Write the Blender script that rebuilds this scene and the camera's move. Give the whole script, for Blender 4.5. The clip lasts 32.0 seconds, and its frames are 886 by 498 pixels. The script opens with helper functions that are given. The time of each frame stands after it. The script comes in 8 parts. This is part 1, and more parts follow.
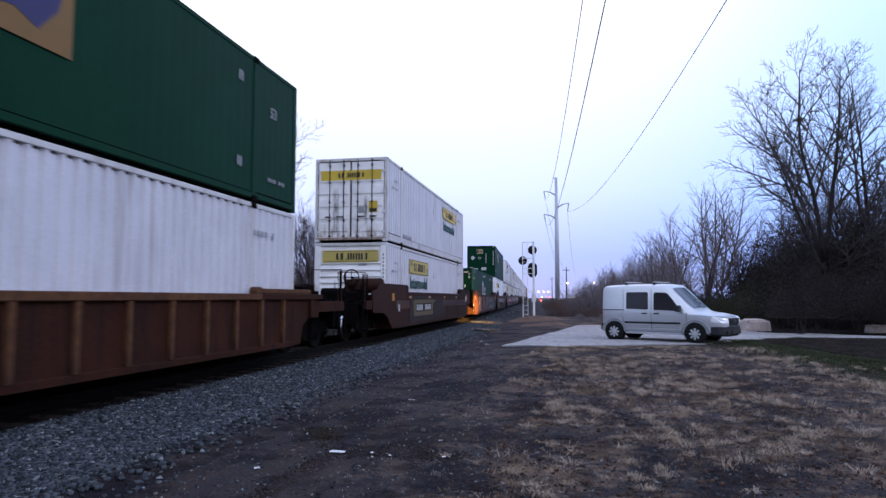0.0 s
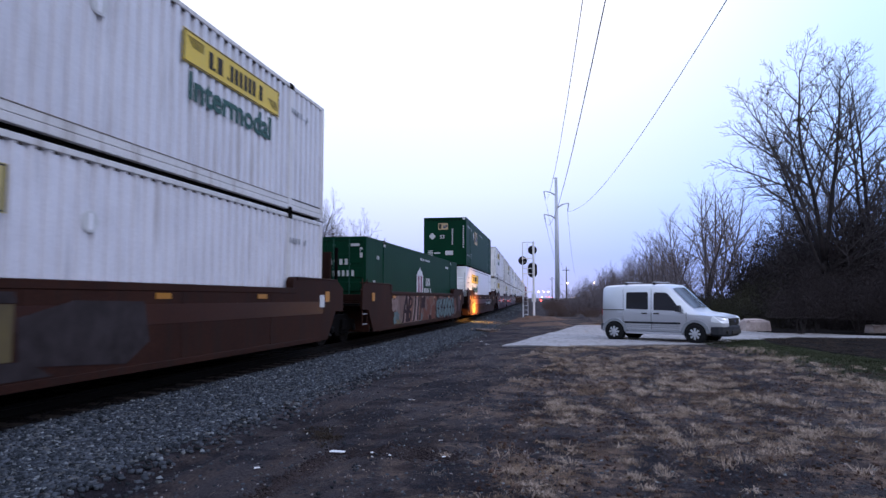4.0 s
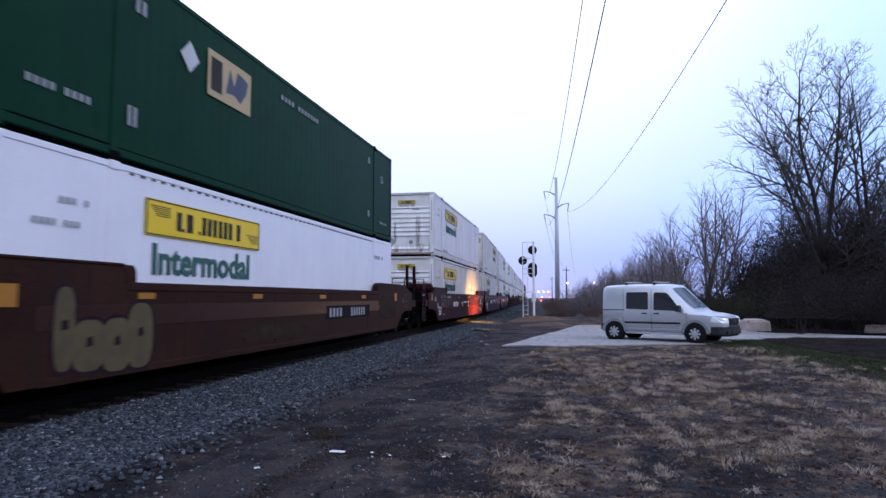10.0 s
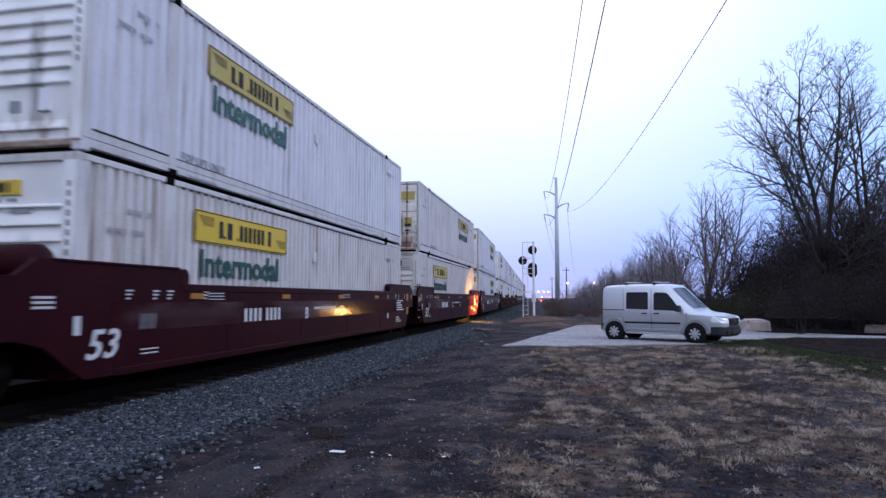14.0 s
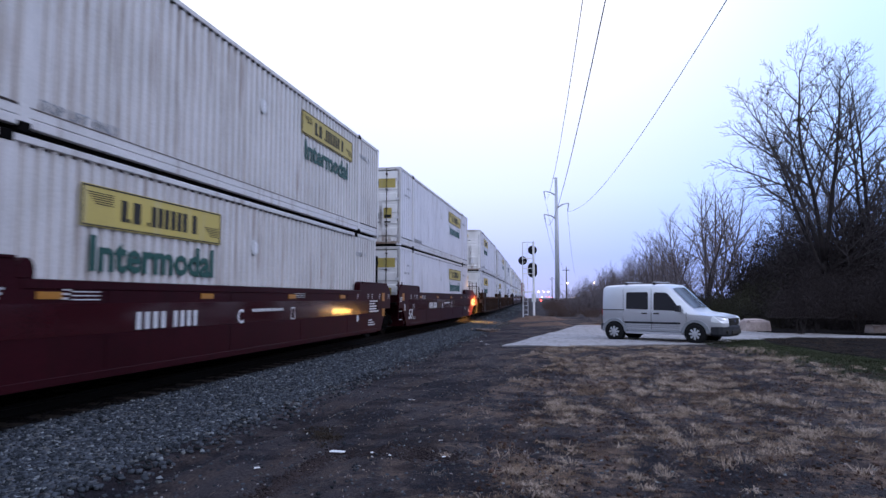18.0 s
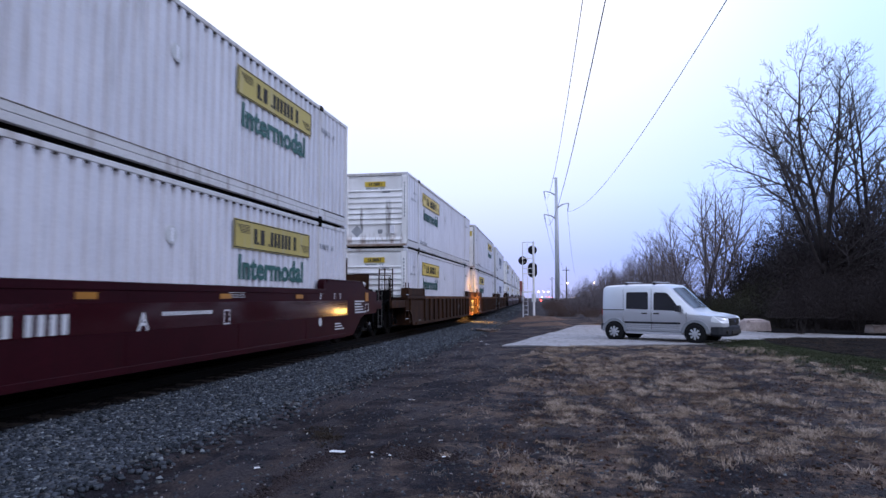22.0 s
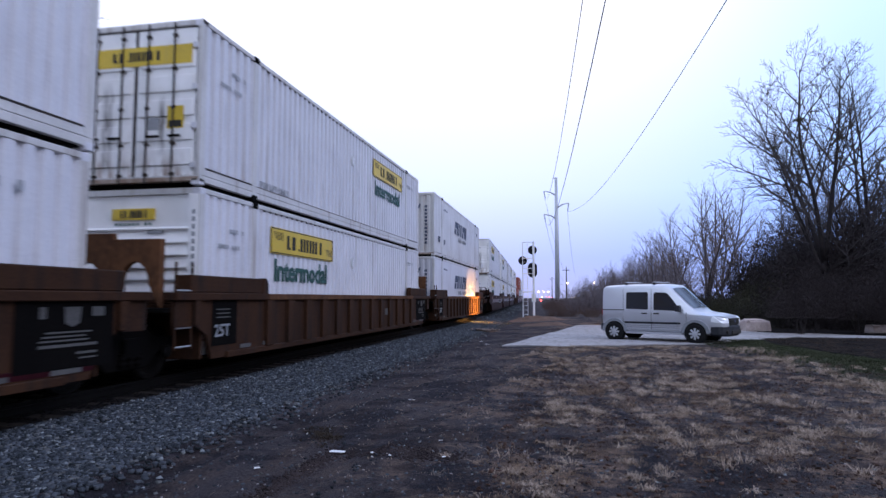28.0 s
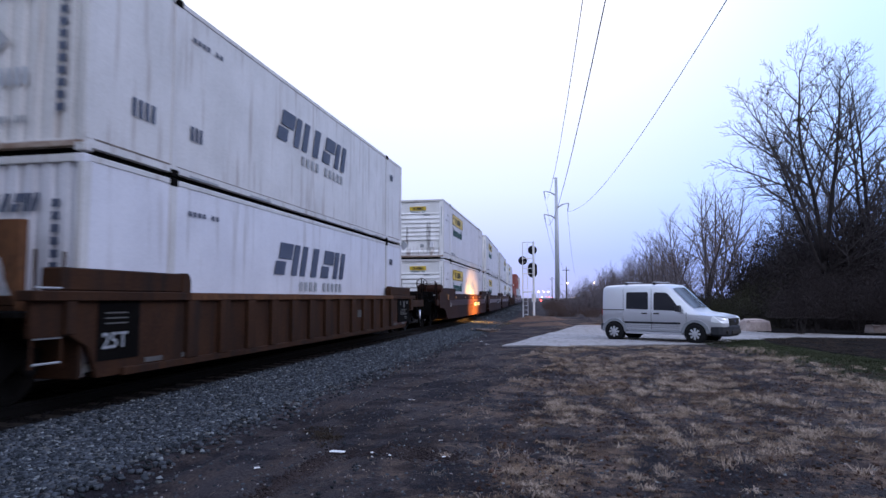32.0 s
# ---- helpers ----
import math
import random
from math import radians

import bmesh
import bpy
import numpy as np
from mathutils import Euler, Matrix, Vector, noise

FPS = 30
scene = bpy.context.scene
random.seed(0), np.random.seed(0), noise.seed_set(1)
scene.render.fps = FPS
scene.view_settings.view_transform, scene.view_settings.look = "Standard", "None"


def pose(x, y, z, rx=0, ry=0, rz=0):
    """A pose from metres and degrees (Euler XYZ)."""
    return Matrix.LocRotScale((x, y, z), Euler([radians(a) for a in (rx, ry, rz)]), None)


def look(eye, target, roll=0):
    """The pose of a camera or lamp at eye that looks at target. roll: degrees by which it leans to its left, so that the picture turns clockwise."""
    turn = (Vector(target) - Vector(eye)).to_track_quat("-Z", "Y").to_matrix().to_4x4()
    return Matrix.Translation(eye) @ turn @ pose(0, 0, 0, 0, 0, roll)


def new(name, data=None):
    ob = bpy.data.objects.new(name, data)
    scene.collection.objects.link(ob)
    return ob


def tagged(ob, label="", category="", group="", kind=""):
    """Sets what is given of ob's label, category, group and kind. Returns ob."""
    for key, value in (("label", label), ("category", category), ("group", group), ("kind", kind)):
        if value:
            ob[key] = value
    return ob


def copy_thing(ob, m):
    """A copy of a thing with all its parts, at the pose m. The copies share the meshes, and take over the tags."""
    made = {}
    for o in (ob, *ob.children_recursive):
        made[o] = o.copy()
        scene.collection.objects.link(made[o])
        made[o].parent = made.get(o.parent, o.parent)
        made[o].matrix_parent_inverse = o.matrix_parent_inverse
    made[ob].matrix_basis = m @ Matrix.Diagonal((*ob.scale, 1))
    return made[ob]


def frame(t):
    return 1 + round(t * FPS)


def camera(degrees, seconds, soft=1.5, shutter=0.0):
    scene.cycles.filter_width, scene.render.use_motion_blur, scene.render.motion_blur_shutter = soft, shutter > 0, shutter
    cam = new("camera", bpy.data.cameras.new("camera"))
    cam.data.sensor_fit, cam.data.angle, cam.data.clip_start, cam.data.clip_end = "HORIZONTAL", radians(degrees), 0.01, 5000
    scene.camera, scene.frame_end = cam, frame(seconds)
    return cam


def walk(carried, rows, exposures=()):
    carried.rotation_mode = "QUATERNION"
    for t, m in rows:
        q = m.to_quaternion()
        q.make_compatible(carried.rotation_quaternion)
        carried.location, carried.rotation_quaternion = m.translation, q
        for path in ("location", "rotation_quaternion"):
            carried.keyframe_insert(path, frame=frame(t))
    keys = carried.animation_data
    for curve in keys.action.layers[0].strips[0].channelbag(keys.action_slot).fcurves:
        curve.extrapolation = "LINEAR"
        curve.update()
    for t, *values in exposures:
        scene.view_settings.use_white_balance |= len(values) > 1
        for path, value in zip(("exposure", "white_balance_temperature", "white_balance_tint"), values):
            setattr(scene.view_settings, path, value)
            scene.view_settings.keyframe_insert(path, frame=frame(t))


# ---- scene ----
cam = camera(68.51, 32.0, 1.45, 0.5)
EYE = Vector((0.0, 0.0, 1.5))
CAM_POSE = Matrix.Translation(EYE) @ Euler((radians(94.298), 0.0, radians(11.416))).to_matrix().to_4x4()
walk(cam, [(0.0, CAM_POSE), (32.0, CAM_POSE)], [(0.0, 0.0), (32.0, 0.0)])

# ---------------------------------------------------------------- light
world = bpy.data.worlds.new("dusk_sky")
scene.world = world
world.use_nodes = True
wn, wl = world.node_tree.nodes, world.node_tree.links
wn.clear()
w_out = wn.new("ShaderNodeOutputWorld")
w_tex = wn.new("ShaderNodeTexSky")
w_tex.sky_type, w_tex.sun_disc = "NISHITA", False
w_tex.sun_elevation, w_tex.sun_rotation = radians(14), radians(112)
w_co = wn.new("ShaderNodeTexCoord")
w_sep = wn.new("ShaderNodeSeparateXYZ")
w_ramp = wn.new("ShaderNodeValToRGB")
w_ramp.color_ramp.elements[0].position, w_ramp.color_ramp.elements[0].color = 0.0, (0.47, 0.46, 0.70, 1)
w_ramp.color_ramp.elements[1].position, w_ramp.color_ramp.elements[1].color = 0.40, (0.90, 0.95, 1.08, 1)
for place, colour in ((0.06, (0.44, 0.50, 0.85, 1)), (0.16, (0.63, 0.73, 1.03, 1)), (1.0, (0.73, 0.78, 1.14, 1))):
    w_ramp.color_ramp.elements.new(place).color = colour
w_dot = wn.new("ShaderNodeVectorMath")
w_dot.operation = "DOT_PRODUCT"
w_dot.inputs[1].default_value = Vector((-0.28, 0.85, 0.44)).normalized()
w_map = wn.new("ShaderNodeMapRange")
w_map.interpolation_type = "SMOOTHSTEP"
for key, value in ((1, -0.2), (2, 1.0), (3, 0.72), (4, 1.28)):
    w_map.inputs[key].default_value = value
w_tint = wn.new("ShaderNodeMapRange")
w_tint.interpolation_type = "SMOOTHSTEP"
for key, value in ((1, 0.76), (2, 0.97), (3, 0.0), (4, 1.0)):
    w_tint.inputs[key].default_value = value
w_mix = wn.new("ShaderNodeMix")
w_mix.data_type = "RGBA"
w_mix.inputs[6].default_value, w_mix.inputs[7].default_value = (0.66, 0.86, 1.16, 1), (1.03, 1.0, 1.03, 1)
w_tone = wn.new("ShaderNodeVectorMath")
w_tone.operation = "MULTIPLY"
w_mul = wn.new("ShaderNodeVectorMath")
w_mul.operation = "SCALE"
w_bg1, w_bg2, w_add = wn.new("ShaderNodeBackground"), wn.new("ShaderNodeBackground"), wn.new("ShaderNodeAddShader")
# the paler, warmer half of the sky, behind the camera
w_bg3, w_add3, w_back, w_wide = wn.new("ShaderNodeBackground"), wn.new("ShaderNodeAddShader"), wn.new("ShaderNodeVectorMath"), wn.new("ShaderNodeMapRange")
w_bg3.inputs["Color"].default_value = (0.95, 0.93, 0.98, 1)
w_back.operation = "DOT_PRODUCT"
w_back.inputs[1].default_value = Vector((0.0, -0.92, 0.38)).normalized()
w_wide.interpolation_type = "SMOOTHSTEP"
for key, value in ((1, 0.0), (2, 1.0), (3, 0.0), (4, 0.58)):
    w_wide.inputs[key].default_value = value
wl.new(w_co.outputs["Generated"], w_back.inputs[0])
wl.new(w_back.outputs["Value"], w_wide.inputs[0])
wl.new(w_wide.outputs[0], w_bg3.inputs["Strength"])
w_bg1.inputs["Strength"].default_value = 0.012
w_bg2.inputs["Strength"].default_value = 1.0
wl.new(w_co.outputs["Generated"], w_sep.inputs[0])
wl.new(w_sep.outputs["Z"], w_ramp.inputs[0])
wl.new(w_co.outputs["Generated"], w_dot.inputs[0])
wl.new(w_dot.outputs["Value"], w_map.inputs[0])
wl.new(w_dot.outputs["Value"], w_tint.inputs[0])
wl.new(w_tint.outputs[0], w_mix.inputs[0])
wl.new(w_ramp.outputs[0], w_tone.inputs[0])
wl.new(w_mix.outputs[2], w_tone.inputs[1])
wl.new(w_tone.outputs[0], w_mul.inputs[0])
wl.new(w_map.outputs[0], w_mul.inputs["Scale"])
wl.new(w_mul.outputs[0], w_bg2.inputs["Color"])
wl.new(w_tex.outputs[0], w_bg1.inputs["Color"])
wl.new(w_bg1.outputs[0], w_add.inputs[0])
wl.new(w_bg2.outputs[0], w_add.inputs[1])
wl.new(w_add.outputs[0], w_add3.inputs[0])
wl.new(w_bg3.outputs[0], w_add3.inputs[1])
wl.new(w_add3.outputs[0], w_out.inputs[0])

sun = new("sun", bpy.data.lights.new("sun", "SUN"))
sun.data.energy, sun.data.angle, sun.data.color = 0.78, radians(22), (0.92, 0.92, 1.22)
sun.matrix_world = look((20, 5, 13), (0, 10, 0))

# headlight beams of the car that faces the track beyond the van: two low beams and their spill
for name, eye, at, power, cone, broad in (("headlight_beam", (1.78, 38.05, 0.66), (-6.2, 40.1, 0.75), 52000, 16.0, 1.5), ("headlight_beam", (1.78, 39.15, 0.66), (-6.2, 41.9, 0.80), 90000, 16.0, 1.5),
                                          ("headlight_spill", (1.78, 38.6, 0.66), (-6.2, 41.4, 1.0), 8000, 36, 1.4)):
    beam = new(name, bpy.data.lights.new(name, "SPOT"))
    beam.data.energy, beam.data.color = power, (1.0, 0.48, 0.10)
    beam.data.spot_size, beam.data.spot_blend, beam.data.shadow_soft_size = radians(cone), 1.0, 0.08
    beam.matrix_world = look(eye, at) @ Matrix.Diagonal((broad, 1.0, 1.0, 1.0))


# ---------------------------------------------------------------- materials
def nodes_of(name):
    m = bpy.data.materials.new(name)
    m.use_nodes = True
    return m, m.node_tree.nodes, m.node_tree.links, m.node_tree.nodes["Principled BSDF"]


def surface(name, base, second, rough=0.6, metal=0.0, fine=30.0, coarse=1.2, bump=0.15, streak=None, streak_amount=0.5,
            stretch=(1, 1, 1), vary=0.0, spec=0.5, depth=0.01, threshold=0.55):
    """Two scales of colour variation, an optional stain colour in streaks, and fine relief."""
    m, n, l, p = nodes_of(name)
    co = n.new("ShaderNodeTexCoord")
    mp = n.new("ShaderNodeMapping")
    mp.inputs["Scale"].default_value = stretch
    l.new(co.outputs["Object"], mp.inputs[0])
    big, small = n.new("ShaderNodeTexNoise"), n.new("ShaderNodeTexNoise")
    big.inputs["Scale"].default_value, small.inputs["Scale"].default_value = coarse, fine
    big.inputs["Detail"].default_value, small.inputs["Detail"].default_value = 4, 3
    info = n.new("ShaderNodeObjectInfo")
    l.new(mp.outputs[0], big.inputs["Vector"])
    l.new(co.outputs["Object"], small.inputs["Vector"])
    mix = n.new("ShaderNodeMix")
    mix.data_type = "RGBA"
    mix.inputs[6].default_value, mix.inputs[7].default_value = (*base, 1), (*second, 1)
    ad = n.new("ShaderNodeMath")
    ad.operation = "ADD"
    l.new(big.outputs[0], ad.inputs[0])
    l.new(small.outputs[0], ad.inputs[1])
    rng = n.new("ShaderNodeMapRange")
    rng.inputs[1].default_value, rng.inputs[2].default_value = 0.7, 1.3
    l.new(ad.outputs[0], rng.inputs[0])
    l.new(rng.outputs[0], mix.inputs[0])
    out = mix.outputs[2]
    if streak:
        st = n.new("ShaderNodeTexNoise")
        st.inputs["Scale"].default_value, st.inputs["Detail"].default_value = 1.0, 6
        sm = n.new("ShaderNodeMapping")
        sm.inputs["Scale"].default_value = (5.0, 5.0, 0.45)
        l.new(co.outputs["Object"], sm.inputs[0])
        shift = n.new("ShaderNodeVectorMath")
        shift.operation = "SCALE"
        shift.inputs[0].default_value = (37.0, 19.0, 11.0)
        l.new(info.outputs["Random"], shift.inputs["Scale"])
        l.new(shift.outputs[0], sm.inputs["Location"])
        l.new(sm.outputs[0], st.inputs["Vector"])
        sr = n.new("ShaderNodeMapRange")
        sr.inputs[1].default_value, sr.inputs[2].default_value, sr.inputs[4].default_value = threshold, threshold + 0.2, streak_amount
        l.new(st.outputs[0], sr.inputs[0])
        m2 = n.new("ShaderNodeMix")
        m2.data_type = "RGBA"
        m2.inputs[7].default_value = (*streak, 1)
        l.new(sr.outputs[0], m2.inputs[0])
        l.new(out, m2.inputs[6])
        out = m2.outputs[2]
    if vary:
        hs = n.new("ShaderNodeHueSaturation")
        vr = n.new("ShaderNodeMapRange")
        vr.inputs[3].default_value, vr.inputs[4].default_value = 1 - vary, 1 + vary
        l.new(info.outputs["Random"], vr.inputs[0])
        l.new(vr.outputs[0], hs.inputs["Value"])
        l.new(out, hs.inputs["Color"])
        out = hs.outputs[0]
    l.new(out, p.inputs["Base Color"])
    p.inputs["Roughness"].default_value, p.inputs["Metallic"].default_value = rough, metal
    p.inputs["Specular IOR Level"].default_value = spec
    if bump:
        b = n.new("ShaderNodeBump")
        b.inputs["Strength"].default_value, b.inputs["Distance"].default_value = bump, depth
        l.new(small.outputs[0], b.inputs["Height"])
        l.new(b.outputs[0], p.inputs["Normal"])
    return m


def glow(name, colour, strength):
    m, n, l, p = nodes_of(name)
    p.inputs["Base Color"].default_value = (*colour, 1)
    p.inputs["Emission Color"].default_value = (*colour, 1)
    p.inputs["Emission Strength"].default_value = strength
    return m


RUST = (0.10, 0.045, 0.025)
M = {}
M["white"] = surface("container_white_paint", (0.63, 0.62, 0.65), (0.52, 0.51, 0.54), 0.40, streak=(0.28, 0.24, 0.215), streak_amount=0.6, vary=0.05, bump=0.05, threshold=0.56)
M["bright"] = surface("container_new_white_paint", (0.76, 0.75, 0.78), (0.69, 0.68, 0.72), 0.35, streak=(0.55, 0.54, 0.53), streak_amount=0.3, bump=0.03, threshold=0.6)
M["cream"] = surface("container_aged_white_paint", (0.60, 0.575, 0.56), (0.47, 0.45, 0.43), 0.45, streak=(0.22, 0.15, 0.11), streak_amount=0.75, vary=0.05, bump=0.06, threshold=0.55)
M["green"] = surface("container_green_paint", (0.0022, 0.036, 0.0165), (0.0016, 0.026, 0.0118), 0.55, spec=0.07, streak=(0.004, 0.028, 0.015), streak_amount=0.5, bump=0.03)
# lighter copy of the green paint: light on the rods put into colour
M["lit_green"] = surface("lit_green_rod_paint", (0.020, 0.075, 0.052), (0.012, 0.045, 0.032), 0.6, bump=0.0, spec=0.15)
M["red"] = surface("container_red_paint", (0.30, 0.06, 0.04), (0.22, 0.05, 0.035), 0.6, streak=RUST, bump=0.05)
M["grey"] = surface("container_grey_paint", (0.40, 0.42, 0.45), (0.33, 0.34, 0.37), 0.6, streak=(0.2, 0.16, 0.13), bump=0.05)
M["brown"] = surface("wagon_brown_paint", (0.040, 0.0155, 0.0095), (0.019, 0.0080, 0.0060), 0.6, streak=(0.020, 0.0125, 0.010), streak_amount=0.7, threshold=0.5, spec=0.06, coarse=0.7, bump=0.06)
M["maroon"] = surface("wagon_maroon_paint", (0.029, 0.0038, 0.0066), (0.017, 0.0026, 0.0044), 0.45, streak=(0.012, 0.0035, 0.004), streak_amount=0.6, bump=0.0, spec=0.06)
M["tan"] = surface("wagon_weathered_orange_brown_paint", (0.051, 0.0228, 0.0113), (0.021, 0.0100, 0.0063), 0.75, spec=0.08, streak=(0.014, 0.011, 0.010), streak_amount=0.75, bump=0.12, threshold=0.5)
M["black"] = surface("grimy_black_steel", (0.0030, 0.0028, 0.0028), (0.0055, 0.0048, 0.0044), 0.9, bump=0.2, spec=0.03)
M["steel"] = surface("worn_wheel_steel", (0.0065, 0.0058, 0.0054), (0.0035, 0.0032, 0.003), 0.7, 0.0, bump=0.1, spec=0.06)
M["polished"] = surface("polished_tread_steel", (0.55, 0.55, 0.57), (0.45, 0.45, 0.47), 0.22, 1.0, bump=0.02)
M["rubber"] = surface("black_rubber", (0.008, 0.008, 0.009), (0.012, 0.012, 0.012), 0.85, bump=0.1, spec=0.15)
M["yellow"] = surface("yellow_sign_film", (0.64, 0.435, 0.020), (0.52, 0.355, 0.020), 0.45, streak=(0.36, 0.28, 0.08), streak_amount=0.4, vary=0.08, bump=0.0)
M["fresh_yellow"] = surface("bright_yellow_sign_film", (0.78, 0.54, 0.008), (0.70, 0.48, 0.010), 0.45, bump=0.0)
M["faded"] = surface("faded_yellow_sign_film", (0.47, 0.365, 0.085), (0.38, 0.30, 0.08), 0.6, streak=(0.4, 0.36, 0.25), vary=0.08, bump=0.0)
M["ink"] = surface("black_lettering", (0.025, 0.025, 0.022), (0.045, 0.04, 0.036), 0.7, bump=0.0, spec=0.15)
M["flat_black"] = surface("matt_black_signal_paint", (0.014, 0.014, 0.017), (0.02, 0.02, 0.023), 0.8, bump=0.0, spec=0.1)
M["teal"] = surface("green_lettering", (0.004, 0.048, 0.036), (0.007, 0.066, 0.048), 0.6, bump=0.0)
M["navy"] = surface("faded_blue_lettering", (0.026, 0.036, 0.072), (0.060, 0.074, 0.115), 0.6, bump=0.0)
M["chalk"] = surface("white_lettering", (0.58, 0.58, 0.58), (0.42, 0.42, 0.41), 0.6, bump=0.0)
M["mark"] = surface("grey_small_print", (0.22, 0.23, 0.24), (0.32, 0.32, 0.33), 0.6, bump=0.0)
M["soft_black"] = surface("dull_black_panel_paint", (0.009, 0.009, 0.012), (0.016, 0.014, 0.015), 0.8, bump=0.0, spec=0.05)
M["dim"] = surface("dirty_faded_marking", (0.060, 0.058, 0.056), (0.105, 0.10, 0.095), 0.7, bump=0.0, spec=0.1)
M["pale_teal"] = surface("faded_green_lettering", (0.012, 0.075, 0.060), (0.03, 0.11, 0.09), 0.6, bump=0.0)
M["plum"] = surface("plum_emblem_film", (0.16, 0.012, 0.05), (0.13, 0.012, 0.045), 0.5, bump=0.0)
M["beige"] = surface("tan_emblem_film", (0.48, 0.34, 0.17), (0.40, 0.30, 0.16), 0.6, bump=0.0)
M["violet"] = surface("violet_emblem_film", (0.030, 0.022, 0.105), (0.022, 0.018, 0.08), 0.6, bump=0.0)
M["ochre"] = surface("ochre_emblem_film", (0.21, 0.105, 0.016), (0.165, 0.082, 0.014), 0.6, bump=0.0)
M["amber"] = surface("amber_reflector", (0.36, 0.15, 0.012), (0.28, 0.115, 0.012), 0.35, bump=0.0)
M["silver"] = surface("silver_car_paint", (0.66, 0.67, 0.71), (0.62, 0.63, 0.67), 0.28, 0.6, bump=0.0)
M["trim"] = surface("dark_grey_plastic_trim", (0.022, 0.023, 0.028), (0.03, 0.031, 0.036), 0.6, bump=0.05, spec=0.2)
M["lens"] = surface("headlight_lens", (0.92, 0.93, 0.95), (0.86, 0.87, 0.9), 0.12, bump=0.0)
M["tail"] = surface("red_lamp_lens", (0.30, 0.01, 0.012), (0.25, 0.01, 0.01), 0.15, bump=0.0)
M["alloy"] = surface("silver_wheel_cover", (0.54, 0.55, 0.58), (0.46, 0.47, 0.50), 0.4, 0.3, bump=0.02)
M["bark"] = surface("dark_bark", (0.026, 0.022, 0.022), (0.045, 0.037, 0.036), 0.9, fine=14, coarse=2, bump=0.5, depth=0.03, spec=0.1)
M["twig"] = surface("bare_twigs", (0.040, 0.033, 0.035), (0.060, 0.048, 0.048), 0.9, bump=0.0)
# paler copies of twig and bark, with the haze of distance mixed in
M["far_twig"] = surface("haze_paled_twigs", (0.130, 0.108, 0.113), (0.17, 0.143, 0.146), 0.9, bump=0.0, spec=0.1)
M["far_bark"] = surface("haze_paled_bark", (0.085, 0.072, 0.073), (0.12, 0.10, 0.10), 0.9, bump=0.2, spec=0.1)
M["soot"] = surface("sooty_stain", (0.10, 0.085, 0.075), (0.25, 0.21, 0.18), 0.8, fine=12, coarse=4, bump=0.0, spec=0.1)
M["rusty"] = surface("rust_stained_rail_paint", (0.42, 0.35, 0.29), (0.20, 0.125, 0.085), 0.8, fine=9, coarse=2.5, bump=0.1, spec=0.1)
M["brush"] = surface("dry_brush", (0.066, 0.040, 0.034), (0.105, 0.066, 0.052), 0.9, bump=0.0)
M["leaf"] = surface("dark_evergreen_leaves", (0.030, 0.024, 0.024), (0.052, 0.042, 0.040), 0.9, fine=6, bump=0.0, spec=0.05)
M["leafgreen"] = surface("olive_evergreen_leaves", (0.040, 0.040, 0.026), (0.066, 0.060, 0.038), 0.9, fine=6, bump=0.0, spec=0.05)


def stone_material():
    """Crushed stone, each piece with a tone of its own."""
    m, n, l, p = nodes_of("ballast_stone")
    geo, r = n.new("ShaderNodeNewGeometry"), n.new("ShaderNodeValToRGB")
    e = r.color_ramp.elements
    e[0].position, e[0].color = 0.0, (0.022, 0.026, 0.028, 1)
    e[1].position, e[1].color = 1.0, (0.34, 0.37, 0.38, 1)
    for q, c in ((0.45, (0.064, 0.072, 0.083, 1)), (0.82, (0.130, 0.143, 0.162, 1)), (0.93, (0.15, 0.145, 0.135, 1))):
        e.new(q).color = c
    t, mx = n.new("ShaderNodeTexNoise"), n.new("ShaderNodeMix")
    t.inputs["Scale"].default_value = 45
    mx.data_type, mx.blend_type = "RGBA", "MULTIPLY"
    mx.inputs[0].default_value = 0.7
    l.new(geo.outputs["Random Per Island"], r.inputs[0])
    l.new(r.outputs[0], mx.inputs[6])
    l.new(t.outputs[0], mx.inputs[7])
    l.new(mx.outputs[2], p.inputs["Base Color"])
    p.inputs["Roughness"].default_value = 0.9
    p.inputs["Specular IOR Level"].default_value = 0.1
    return m


